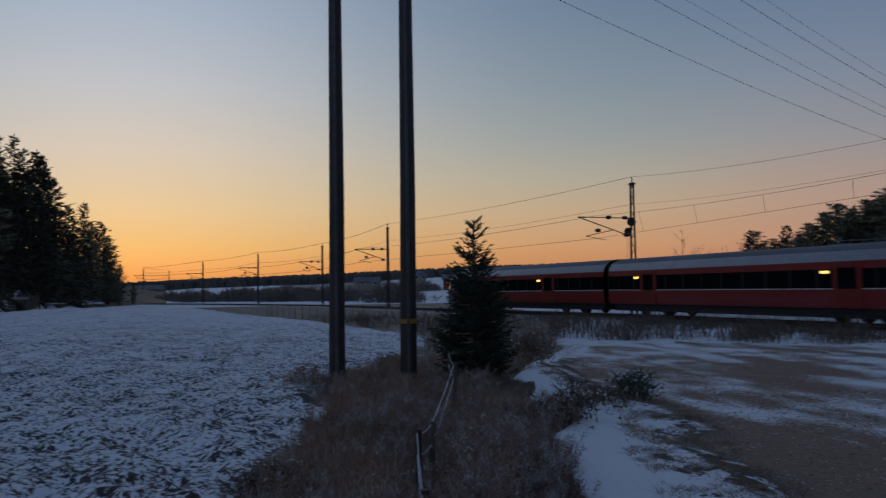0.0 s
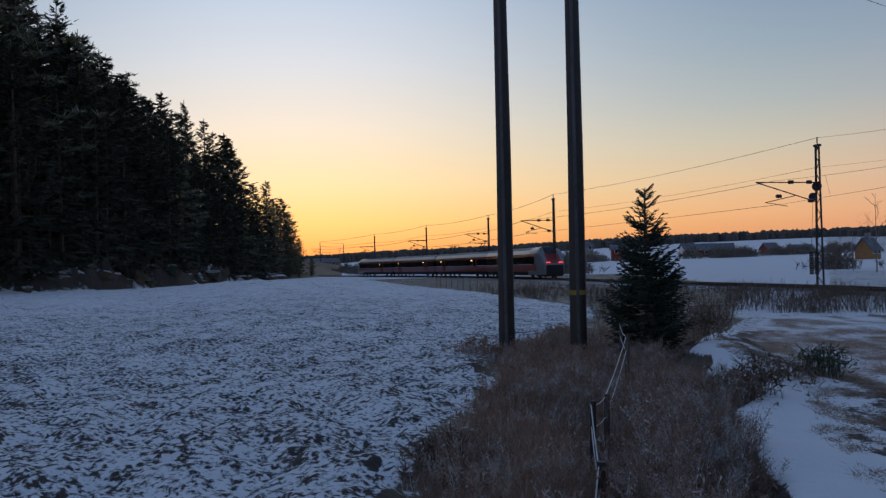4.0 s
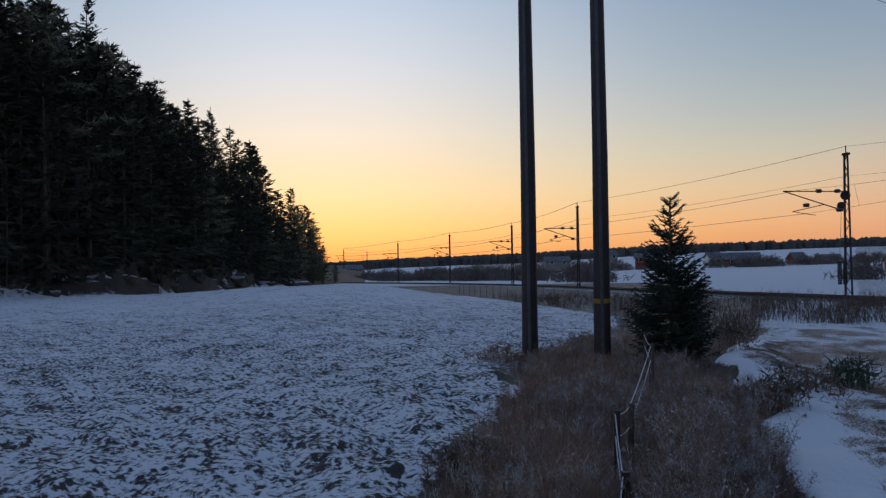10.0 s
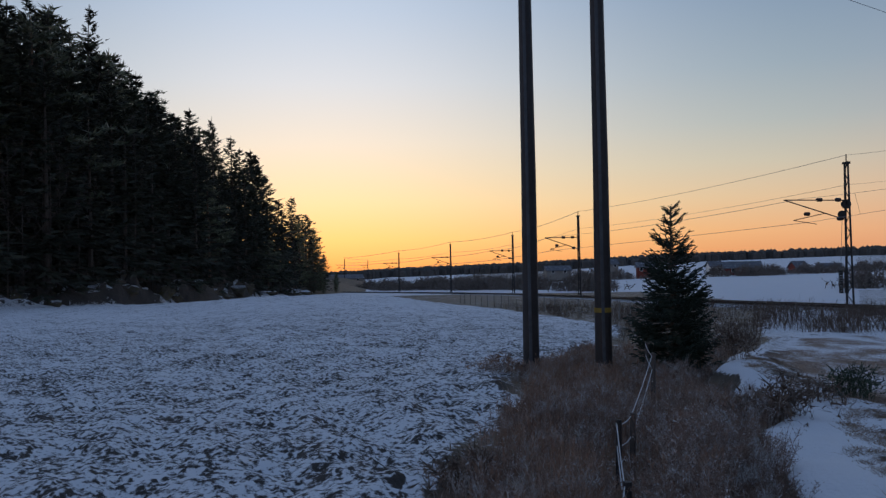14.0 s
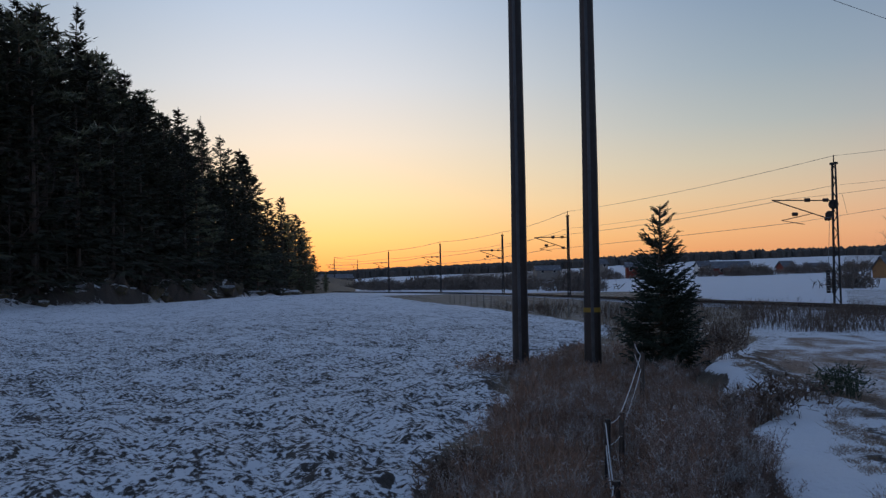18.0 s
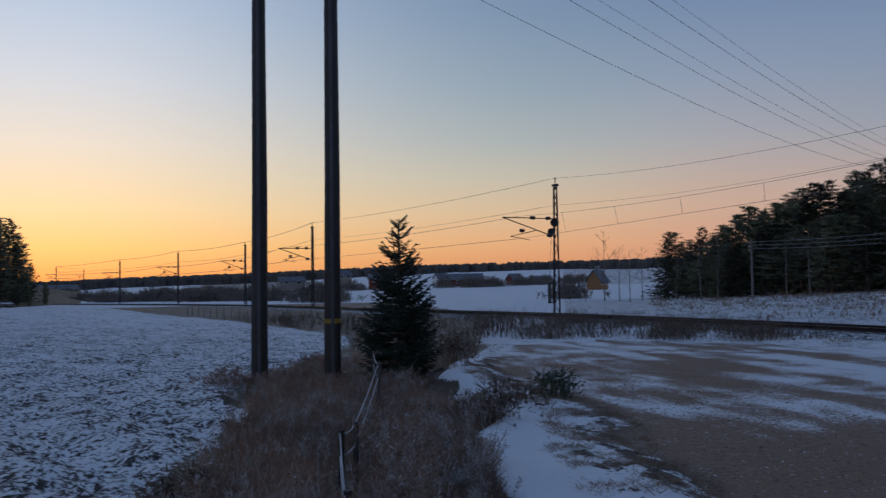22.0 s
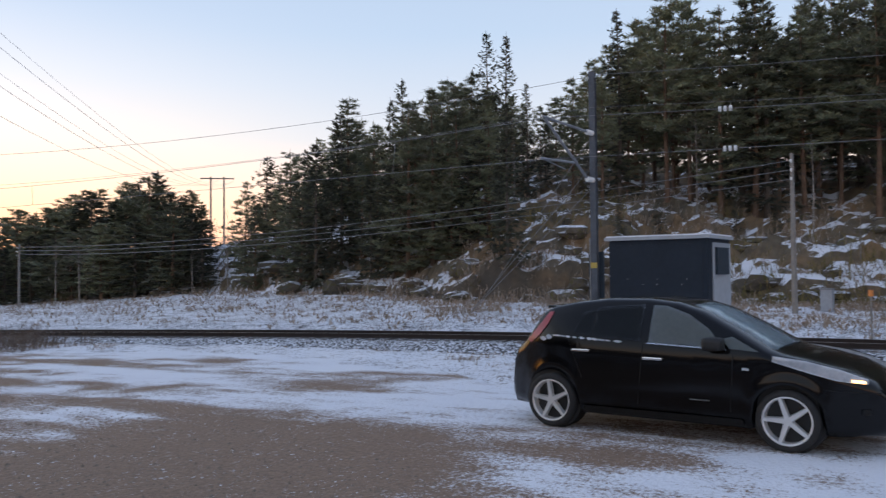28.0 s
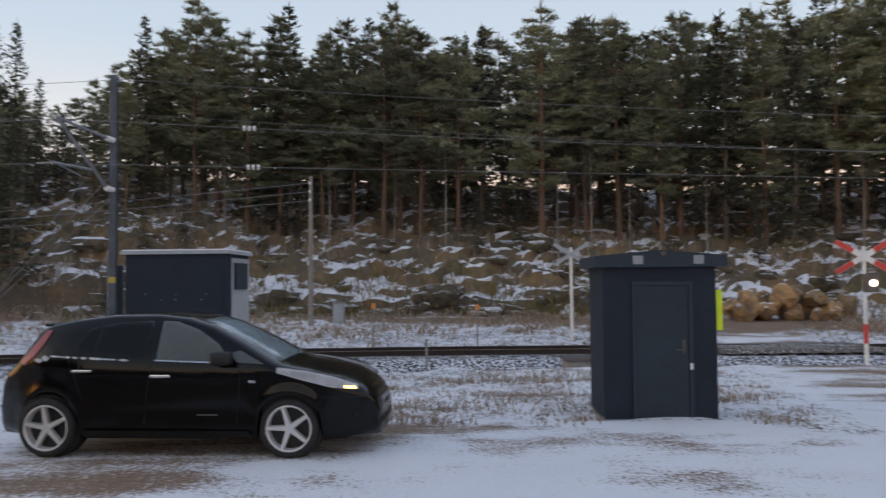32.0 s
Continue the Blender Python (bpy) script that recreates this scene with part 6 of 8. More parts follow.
class Soup:
    """Triangles gathered for one mesh."""

    def __init__(self):
        self.v, self.f = [], []

    def blade(self, p, d, w, up=None):
        """A thin tapering leaf or spray of needles from p along d."""
        s = d.cross(up if up is not None else Vector((random.uniform(-1, 1), random.uniform(-1, 1), random.uniform(-1, 1))))
        if s.length < 1e-4:
            return
        s = s.normalized() * w
        n = len(self.v)
        self.v += [tuple(p - s), tuple(p + s), tuple(p + d)]
        self.f.append((n, n + 1, n + 2))

    def stick(self, a, b, r0, r1):
        d = b - a
        u = d.orthogonal().normalized()
        w = d.normalized().cross(u)
        n = len(self.v)
        for p, r in ((a, r0), (b, r1)):
            for k in range(3):
                an = 2.0944 * k
                self.v.append(tuple(p + (u * math.cos(an) + w * math.sin(an)) * r))
        for k in range(3):
            self.f.append((n + k, n + (k + 1) % 3, n + 3 + (k + 1) % 3, n + 3 + k))

    def with_wood(self, name, mat, wood, bark):
        """Needles and the limbs that carry them as one crown."""
        n, k = len(self.v), len(self.f)
        me = bpy.data.meshes.new(name)
        me.from_pydata(self.v + wood.v, [], self.f + [tuple(i + n for i in f) for f in wood.f])
        me.materials.append(mat)
        me.materials.append(bark)
        me.polygons.foreach_set("material_index", [0] * k + [1] * len(wood.f))
        return me

    def mesh(self, name, mat):
        me = bpy.data.meshes.new(name)
        me.from_pydata(self.v, [], self.f)
        me.materials.append(mat)
        return me


def rvec(z=(-1, 1)):
    return Vector((random.uniform(-1, 1), random.uniform(-1, 1), random.uniform(*z)))


def trunk_mesh(h, r, mat, bend=0.15, n=8):
    bm = bmesh.new()
    pts, rs = [], []
    bx, by = random.uniform(-bend, bend), random.uniform(-bend, bend)
    for i in range(n + 1):
        t = i / n
        pts.append((bx * math.sin(t * 3), by * math.sin(t * 2.4), -0.5 + (h + 0.5) * t))
        rs.append(max(0.015, r * (1 - t) ** 0.8 + (0.25 * r if i == 0 else 0)))
    tube(bm, pts, rs, 7)
    me = bpy.data.meshes.new("trunk")
    bm.to_mesh(me)
    bm.free()
    me.materials.append(mat)
    return me


def pine_mesh(h, detail=1.0, bare=0.3, slim=1.0, needles=9, wide=1.0, long=1.0):
    """Scots pine: dead twigs low down, flat pads of needles on layered limbs, an uneven pointed top."""
    s, n_wood = Soup(), Soup()
    z = h * bare
    lean = [random.uniform(0.55, 1.2) for _ in range(7)]
    while z < h * 0.97:
        t = (z - h * bare) / (h * (1 - bare))
        spread = h * 0.24 * slim * (1 - t ** 1.5) ** 0.9 * (0.55 + 0.45 * min(1, t * 5)) + 0.22
        for _ in range(5 if t < 0.8 else 3):
            a = random.uniform(0, 2 * math.pi)
            ln = spread * random.uniform(0.55, 1.12) * lean[int(a / 6.2832 * 6.99)]
            out = Vector((math.cos(a), math.sin(a), random.uniform(-0.12, 0.22) + 0.35 * t))
            p0 = Vector((0, 0, z))
            tip = p0 + out * ln
            n_wood.stick(p0, tip, 0.032 * (1.1 - t), 0.008)
            for _ in range(max(2, int(2.3 * detail * (0.8 + ln)))):
                u = random.uniform(0.3, 1.04) ** 0.8
                q = p0 + out * ln * u + Vector((random.gauss(0, 0.18), random.gauss(0, 0.18), random.gauss(0.05, 0.07))) * (0.6 + 0.3 * ln)
                for _ in range(needles):
                    d = Vector((random.gauss(0, 0.8), random.gauss(0, 0.8), random.uniform(-0.1, 0.8))) + out * 0.5
                    s.blade(q + Vector((random.gauss(0, 0.16), random.gauss(0, 0.16), random.gauss(0, 0.05))), d.normalized() * random.uniform(0.22, 0.48) * long, wide * random.uniform(0.05, 0.085))
        z += h * random.uniform(0.028, 0.046)
    for k in range(16):
        s.blade(Vector((0, 0, h * random.uniform(0.90, 0.965))), Vector((random.gauss(0, 0.12), random.gauss(0, 0.12), random.uniform(0.35, 0.65))), 0.06)
    for _ in range(12):
        z = random.uniform(0.10, bare) * h
        a = random.uniform(0, 6.28)
        p0 = Vector((0, 0, z))
        n_wood.stick(p0, p0 + Vector((math.cos(a), math.sin(a), random.uniform(-0.3, 0.2))) * random.uniform(0.5, 1.6), 0.02, 0.004)
    return s.with_wood("crown", PINE, n_wood, PINE_BARK)


def spruce_mesh(h, detail=1.0, low=0.08, wide=0.17, mat=None, tuft=0.4, young=False, sparse=1.0):
    """Spruce: whorls of drooping branches with hanging sprays."""
    s, n_wood = Soup(), Soup()
    z = h * low
    while z < h * (0.955 if young else 0.97):
        t = z / h
        reach = h * wide * (1 - t) ** (0.92 if young else 0.85) * random.uniform(0.75, 1.15) + 0.04
        tf = tuft * (1.1 - 0.55 * t)
        count = 3 if young else 2
        for _ in range(count):
            a = random.uniform(0, 2 * math.pi)
            ln = reach * random.uniform(0.6, 1.2)
            lift = 0.75 * t - (0.02 if young else 0.22) * (1 - t)
            out = Vector((math.cos(a), math.sin(a), lift))
            p0 = Vector((0, 0, z))
            tip = p0 + out * ln + Vector((0, 0, 0.12 * ln))
            if young or t < 0.35:
                n_wood.stick(p0, tip, 0.022 * (1 - t) + 0.005, 0.003)
            m = max(2, int(ln / tf * 2.0 * detail))
            for i in range(m):
                u = (i + random.random()) / m * 0.85 + 0.15
                q = p0 + (tip - p0) * u
                for _ in range(5 if young else 7):
                    side = Vector((-out.y, out.x, 0)) * random.choice((-1, 1))
                    d = (side * random.uniform(0.3, 1.0) + out * random.uniform(0.4, 1.0) + Vector((0, 0, random.uniform(-0.6, 0.1)))).normalized() * tf * random.uniform(0.6, 1.1) * (1.2 - 0.6 * u)
                    s.blade(q, d, tf * (random.uniform(0.06, 0.10) if young else random.uniform(0.09, 0.15)))
            s.blade(tip - out * tf * 0.4, out * tf * 0.9, tf * 0.10)
        z += h * (random.uniform(0.005, 0.013) if young else sparse * random.uniform(0.006, 0.012))
    for k in range(8):
        s.blade(Vector((0, 0, h * random.uniform(0.90, 0.94))), Vector((random.uniform(-0.07, 0.07), random.uniform(-0.07, 0.07), h * random.uniform(0.04, 0.07))), 0.02 if young else 0.05)
    return s.with_wood("crown", mat or SPRUCE, n_wood, BARK)


def bare_mesh(h, spread=0.28, depth=4, first=0.25, droop=0.0):
    """Leafless broadleaf tree or tall shrub: forking twigs."""
    wood = Soup()

    def grow(p, d, ln, r, k):
        q = p + d * ln
        wood.stick(p, q, r, r * 0.6)
        if k <= 0:
            return
        for _ in range(random.choice((2, 3, 3))):
            nd = (d + rvec() * 0.62 + Vector((0, 0, 0.15 - droop))).normalized()
            grow(p + d * ln * random.uniform(0.55, 1.0), nd, ln * random.uniform(0.55, 0.8), r * 0.55, k - 1)

    n = 9
    for i in range(n):
        z = h * (first + (1 - first) * i / n)
        a = random.uniform(0, 6.28)
        d = Vector((math.cos(a), math.sin(a), 0.9)).normalized()
        grow(Vector((0, 0, z)), d, h * spread * (1.05 - i / n) * 0.5 + 0.2, 0.02 * h / 8, depth)
    return wood.mesh("crown", TWIG)


def make_tree(name, trunk, crown, label, category, m, group):
    t = thing(name, m, label, category, group)
    shared("trunk", trunk, t, Matrix())
    shared("crown", crown, t, Matrix())
    return t


random.seed(7)
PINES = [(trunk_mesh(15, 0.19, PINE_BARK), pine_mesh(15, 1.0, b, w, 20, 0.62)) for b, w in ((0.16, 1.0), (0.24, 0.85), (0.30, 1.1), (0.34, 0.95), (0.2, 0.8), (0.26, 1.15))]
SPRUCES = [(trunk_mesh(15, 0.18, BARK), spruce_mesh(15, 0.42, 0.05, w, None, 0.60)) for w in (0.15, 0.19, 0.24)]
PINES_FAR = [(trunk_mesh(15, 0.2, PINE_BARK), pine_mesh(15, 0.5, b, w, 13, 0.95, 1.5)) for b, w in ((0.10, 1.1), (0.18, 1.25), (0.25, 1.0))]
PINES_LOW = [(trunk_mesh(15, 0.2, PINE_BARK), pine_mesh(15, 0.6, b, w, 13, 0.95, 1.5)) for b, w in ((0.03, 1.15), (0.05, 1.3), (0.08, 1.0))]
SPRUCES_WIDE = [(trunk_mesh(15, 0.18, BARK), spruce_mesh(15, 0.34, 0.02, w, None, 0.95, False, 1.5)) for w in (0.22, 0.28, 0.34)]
BARES_DARK = [(trunk_mesh(9, 0.06, BARK), bare_mesh(9, 0.30, 3)) for _ in range(3)]
BARES = [(trunk_mesh(9, 0.09, BIRCH_BARK), bare_mesh(9, 0.44, 3)) for _ in range(4)]
SHRUBS = [bare_mesh(2.2, 0.55, 3, 0.02) for _ in range(4)]


def plant(kind, az, d, h, group, label, name, cat, fat=1.0):
    p = polar(az, d)
    v = random.choice(kind)
    sc = h / 15.0
    m = Matrix.Translation(p) @ Matrix.Rotation(random.uniform(0, 6.28), 4, "Z") @ Matrix.Rotation(radians(random.uniform(-2, 2)), 4, "X") @ Matrix.Diagonal((fat * sc * random.uniform(0.9, 1.15), fat * sc * random.uniform(0.9, 1.15), sc, 1))
    return make_tree(name, v[0], v[1], label, cat, m, group)


def right_forest():
    """Pines and spruces on the rocky hill beyond the track."""
    top_el = [(-135, 17.5), (-117, 18.8), (-107, 18.3), (-100, 18.6), (-92, 18.2), (-86, 18.9), (-80, 18.2), (-75, 17.5), (-70, 17.3), (-68.2, 15.8), (-67, 14.2), (-64, 13.4), (-61.5, 14.4), (-58.5, 13.6), (-55, 12.4), (-51, 11.7), (-48, 9.8), (-45.2, 7.9), (-43.8, 6.6)]
    foot = [(-150, 50), (-100, 46), (-70, 46), (-58, 48), (-50, 58), (-45, 70), (-38, 88)]
    label = "tall green pine with frosted needles on a rocky slope"
    label_s = "tall dark spruce with frosted branch tips on a slope"
    az = -136.0
    while az < -44:
        base = float(table(az, foot))
        # the front row sets the outline
        d = base + random.uniform(13, 20)
        a = az + random.uniform(-0.5, 0.5)
        p = polar(a, d)
        el = float(table(a, top_el)) + random.choice((-2.6, -1.5, -0.7, -0.1, 0.5)) + random.uniform(-0.5, 0.3)
        h = 1.87 + d * math.tan(radians(el)) - p.z
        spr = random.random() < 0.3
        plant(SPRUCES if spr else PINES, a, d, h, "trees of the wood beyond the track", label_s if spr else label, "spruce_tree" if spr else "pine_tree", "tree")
        az += random.uniform(1.1, 1.9)
    az = -136.0
    while az < -45:
        base = float(table(az, foot))
        d = base + random.uniform(22, 36)
        p = polar(az, d)
        el = float(table(az, top_el)) - random.uniform(0.5, 2.8)
        h = 1.87 + d * math.tan(radians(el)) - p.z
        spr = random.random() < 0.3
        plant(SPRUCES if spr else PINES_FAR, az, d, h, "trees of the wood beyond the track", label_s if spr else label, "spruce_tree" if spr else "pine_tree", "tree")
        az += random.uniform(0.9, 1.5) * (1.0 if az < -64 else 0.7)
    az = -136.0
    while az < -46:
        if az < -92 and random.random() < 0.55:
            az += 1.0
            continue
        d = float(table(az, foot)) + random.uniform(38, 52)
        p = polar(az, d)
        h = 1.87 + d * math.tan(radians(float(table(az, top_el)) - random.uniform(1.8, 4.2))) - p.z
        plant(SPRUCES_WIDE if random.random() < 0.6 else PINES_FAR, az, d, h, "trees of the wood beyond the track", "dark tree deep in the wood beyond the track", "forest_tree", "tree")
        az += random.uniform(0.8, 1.2)
    az = -62.0
    while az < -43.6:
        base = float(table(az, foot))
        d = base + random.uniform(1.5, 9)
        p = polar(az, d)
        el = float(table(az, top_el)) * random.uniform(0.5, 1.0)
        h = max(4.0, 1.87 + d * math.tan(radians(el)) - p.z)
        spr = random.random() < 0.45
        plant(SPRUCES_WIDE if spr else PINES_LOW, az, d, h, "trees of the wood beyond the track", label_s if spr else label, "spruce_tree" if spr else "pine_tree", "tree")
        az += random.uniform(0.42, 0.75)
    # the two tall spruce tips, and others that stand out
    for a, d, el, kind in ((-60.8, 64, 16.5, SPRUCES), (-61.95, 65, 16.3, SPRUCES), (-69.6, 62, 17.6, SPRUCES), (-72.8, 62, 18.9, PINES), (-54.9, 62, 13.4, SPRUCES), (-51.2, 66, 12.0, PINES), (-79, 60, 18.9, SPRUCES)):
        p = polar(a, d)
        plant(kind, a, d, 1.87 + d * math.tan(radians(el)) - p.z, "trees of the wood beyond the track", label_s if kind is SPRUCES else label, "spruce_tree" if kind is SPRUCES else "pine_tree", "tree")
    # low growth and young trees at the edge
    az = -134.0
    while az < -44:
        d = float(table(az, foot)) + random.uniform(3, 14)
        p = polar(az, d)
        if random.random() < 0.35:
            plant(SPRUCES, az, d, random.uniform(2.0, 5.0), "young trees at the wood's edge", "young spruce at the edge of the rocky wood", "young_spruce", "tree")
        else:
            v = random.choice(BARES)
            sc = random.uniform(0.35, 0.85)
            make_tree("bare_birch", v[0], v[1], "thin leafless birch at the wood's edge", "tree", Matrix.Translation(p) @ Matrix.Rotation(random.uniform(0, 6), 4, "Z") @ Matrix.Scale(sc, 4), "bare trees")
        az += random.uniform(1.6, 3.2)
    # the wooded knoll further off
    knoll = [(-41.5, 5.0), (-40, 5.8), (-38.4, 6.5), (-37, 6.0), (-35.5, 5.4), (-34, 5.2), (-32.6, 4.7), (-31, 4.4), (-29.6, 3.5), (-28.6, 2.6), (-27.5, 2.9), (-26.6, 2.2), (-25.3, 2.6), (-24.6, 2.0)]
    for row in range(3):
        az = -41.3
        while az < -24.6:
            d = float(table(az, [(-45, 66), (-41, 78), (-38, 86), (-30, 103), (-24, 118)])) + row * 8 + random.uniform(0, 6)
            p = polar(az, d)
            el = float(table(az, knoll)) + 0.5 - random.uniform(0.0, 1.3) - (1.6 if row == 0 else 0)
            h = max(3.0, 1.87 + d * math.tan(radians(el)) - p.z)
            spr = random.random() < 0.45
            plant(SPRUCES_WIDE if spr else PINES_LOW, az, d, h, "trees on the knoll", "dark pine on a snowy wooded knoll" if not spr else "dark spruce on a snowy wooded knoll", "pine_tree" if not spr else "spruce_tree", "tree", 1.7)
            az += random.uniform(0.5, 0.9)
    for a, d, h in ((-20.9, 118, 10.0), (-21.9, 122, 8.0), (-19.6, 130, 6.0), (-22.6, 112, 7.0), (-23.4, 118, 7.5), (-24.6, 110, 7.5), (-25.6, 112, 8.0), (-18.9, 140, 6.0), (-27.2, 100, 8.5), (-28.2, 98, 8.0), (-32.4, 84, 6.5), (-33.8, 86, 7.0), (-40.6, 75, 4.5), (-42.9, 78, 7.5)):
        v = random.choice(BARES)
        make_tree("bare_birch", v[0], v[1], "leafless birch with fine twigs near the houses", "tree", Matrix.Translation(polar(a, d)) @ Matrix.Rotation(random.uniform(0, 6), 4, "Z") @ Matrix.Scale(h / 9, 4), "bare trees")


right_forest()


def left_forest():
    """Dark spruces and pines on the hill over the field."""
    top_el = [(15.8, 0.3), (16.5, 1.9), (17.2, 2.8), (18.3, 4.9), (19.5, 6.4), (20.8, 7.5), (22.3, 9.0), (24.0, 10.1), (25.5, 10.8), (27, 11.6), (28.6, 13.0), (30, 14.6), (31.9, 15.8), (34, 16.8), (38, 17.8), (48, 19)]
    foot = [(10, 260), (14.5, 215), (16, 188), (20, 145), (25, 105), (30, 84), (35, 76), (42, 68), (60, 60)]
    lab, lab_p = "dark spruce on the hillside over the field", "dark pine on the hillside over the field"
    for row in range(5):
        az = 15.9
        while az < 48:
            base = float(table(az, foot))
            d = base + (3, 9, 18, 28, 40)[row] + random.uniform(0, 7)
            p = polar(az, d)
            el = float(table(az, top_el)) - random.choice((0.0, 0.3, 0.8, 1.6, 2.4)) - (2.6, 0.8, 0.2, 0.0, 0.4)[row]
            h = 1.87 + d * math.tan(radians(el)) - p.z
            if h < 2.2:
                h = random.uniform(2.2, 4)
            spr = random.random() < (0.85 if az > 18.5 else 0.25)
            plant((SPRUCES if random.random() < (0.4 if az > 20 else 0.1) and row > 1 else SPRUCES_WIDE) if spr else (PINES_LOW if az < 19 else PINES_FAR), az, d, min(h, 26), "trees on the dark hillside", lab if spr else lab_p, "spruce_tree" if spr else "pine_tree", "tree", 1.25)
            az += random.uniform(0.7, 1.1) * (1.0 if az < 30 else 1.3)
    for a, d, el, kind in ((24.06, 126, 10.35, SPRUCES), (20.8, 155, 6.65, SPRUCES), (31.9, 103, 16.9, SPRUCES), (34.7, 100, 17.4, SPRUCES), (37, 98, 17.8, SPRUCES), (17.3, 190, 2.5, PINES_FAR), (28.5, 112, 12.2, PINES_FAR)):
        p = polar(a, d)
        plant(kind, a, d, 1.87 + d * math.tan(radians(el)) - p.z, "trees on the dark hillside", lab if kind is SPRUCES else lab_p, "spruce_tree" if kind is SPRUCES else "pine_tree", "tree")
    for a, d, h in ((22.0, 142, 13), (22.4, 140, 12), (29.0, 92, 17), (31.6, 86, 15), (33.4, 82, 16), (33.9, 81, 15), (34.4, 82, 17), (35.4, 80, 14), (36.3, 78, 14), (27, 108, 13), (25.5, 116, 10), (38, 74, 15), (32.2, 84, 13)):
        v = random.choice(BARES_DARK)
        make_tree("bare_birch", v[0], v[1], "tall slim leafless birch before the dark wood", "tree", Matrix.Translation(polar(a, d)) @ Matrix.Rotation(random.uniform(0, 6), 4, "Z") @ Matrix.Diagonal((h / 13, h / 13, h / 9, 1)), "bare trees")


left_forest()


def whorled_spruce(h, reach):
    """Young spruce: tiers of brushy branches with side twigs, a bare leader on top."""
    green, wood = Soup(), Soup()

    def brush(a, b, r):
        """A twig thick with needles."""
        green.stick(a, b, r, r * 0.35)
        d = b - a
        for _ in range(max(2, int(d.length / 0.035))):
            p = a + d * random.random()
            green.blade(p, (d.normalized() * 0.8 + rvec() * 0.8).normalized() * random.uniform(0.035, 0.065), 0.008)

    def branch(z, a, ln, lift, r=0.016):
        out = Vector((math.cos(a), math.sin(a), lift))
        side = Vector((-math.sin(a), math.cos(a), 0))
        p0, bend = Vector((0, 0, z)), Vector((0, 0, 0.16 * ln))
        n = max(3, int(ln / 0.075))
        prev = p0
        for i in range(1, n + 1):
            u = i / n
            q = p0 + out * ln * u + bend * u * u - Vector((0, 0, 0.10 * ln * math.sin(u * 3.1)))
            wood.stick(prev, q, 0.012 * (1.1 - u) + 0.002, 0.012 * (1.05 - u) + 0.002)
            if u > 0.22:
                brush(prev, q, r)
                for sgn in (-1, 1):
                    if random.random() < 0.88:
                        tl = (0.10 + 0.36 * ln * (1 - u)) * random.uniform(0.6, 1.15)
                        d = (side * sgn * random.uniform(0.6, 0.9) + out * 0.75 + Vector((0, 0, random.uniform(-0.25, 0.12)))).normalized()
                        brush(q, q + d * tl, r * 0.9)
                        if tl > 0.16:
                            m = q + d * tl * random.uniform(0.35, 0.6)
                            for g in (-1, 1):
                                brush(m, m + (d + d.cross(Vector((0, 0, 1))) * 0.8 * g + Vector((0, 0, -0.15))).normalized() * tl * 0.45, r * 0.75)
            prev = q
        brush(prev, prev + (prev - p0).normalized() * 0.06, r * 0.8)

    z = h * 0.05
    while z < h * 0.955:
        t = z / h
        full = reach * (1 - t) ** 0.82 * (1.0 if t > 0.12 else 0.82) + 0.03
        lift = -0.10 + 0.95 * t ** 1.4
        for k in range(13 if t < 0.6 else 9 if t < 0.8 else 5):
            branch(z + random.gauss(0, 0.02), random.uniform(0, 6.2832), full * random.uniform(0.72, 1.12), lift + random.uniform(-0.1, 0.1))
        gap = h * (0.050 if t < 0.7 else 0.062)
        for k in range(10 if t < 0.6 else 6 if t < 0.75 else 2):
            branch(z + gap * random.uniform(0.2, 0.85), random.uniform(0, 6.2832), full * random.uniform(0.4, 0.95), lift)
        z += gap
    for k in range(3):
        brush(Vector((0, 0, h * (0.88 + 0.04 * k))), Vector((random.gauss(0, 0.01), 0, h * (0.92 + 0.04 * k))), 0.012)
    return green.with_wood("crown", YOUNG_SPRUCE, wood, BARK)


def lone_spruce():
    random.seed(21)
    base = polar(-7.05, 16.2, 8.5)
    h = 1.87 + 16.2 * math.tan(radians(3.85)) - base.z
    tr = trunk_mesh(h * 0.97, 0.06, BARK, 0.02)
    make_tree("young_spruce_tree", tr, whorled_spruce(h, 1.04), "young dark green spruce standing among dry weeds", "tree", Matrix.Translation(base), "")


lone_spruce()

# ---- distant woods and shrubs ----


def distant_woods():
    random.seed(31)
    s = Soup()
    n_far = 8600
    azf, df = np.radians(np.random.uniform(-48, 19, n_far)), 700 + 650 * np.random.uniform(0, 1, n_far)
    xf, yf = -df * np.sin(azf), df * np.cos(azf)
    zf, wood = full_height(xf, yf)[0], fbm(xf * 0.006, yf * 0.006, 7, 2)
    for x, y, z, k in zip(xf, yf, zf, wood):
        if k < (0.47 if math.hypot(x, y) < 880 else 0.30):
            continue
        p = Vector((x, y, z))
        h, r = random.uniform(5.5, 9.0), random.uniform(2.5, 5.0)
        n = len(s.v)
        for k in range(5):
            an = k * 1.2566 + random.random() * 0.4
            s.v.append((p.x + r * math.cos(an), p.y + r * math.sin(an), p.z - 1))
        for k in range(5):
            an = k * 1.2566 + random.random() * 0.4
            s.v.append((p.x + r * 0.8 * math.cos(an), p.y + r * 0.8 * math.sin(an), p.z + h * 0.74))
        s.v.append((p.x, p.y, p.z + h))
        for k in range(5):
            q = (k + 1) % 5
            s.f += [(n + k, n + q, n + 5 + q, n + 5 + k), (n + 5 + k, n + 5 + q, n + 10)]
    ob = new("distant_woods", s.mesh("distant_woods", TREE_FAR))
    tagged(ob, "wooded ridge across the snowy valley, haze mixed into its colour", "woods", kind="stuff")


distant_woods()


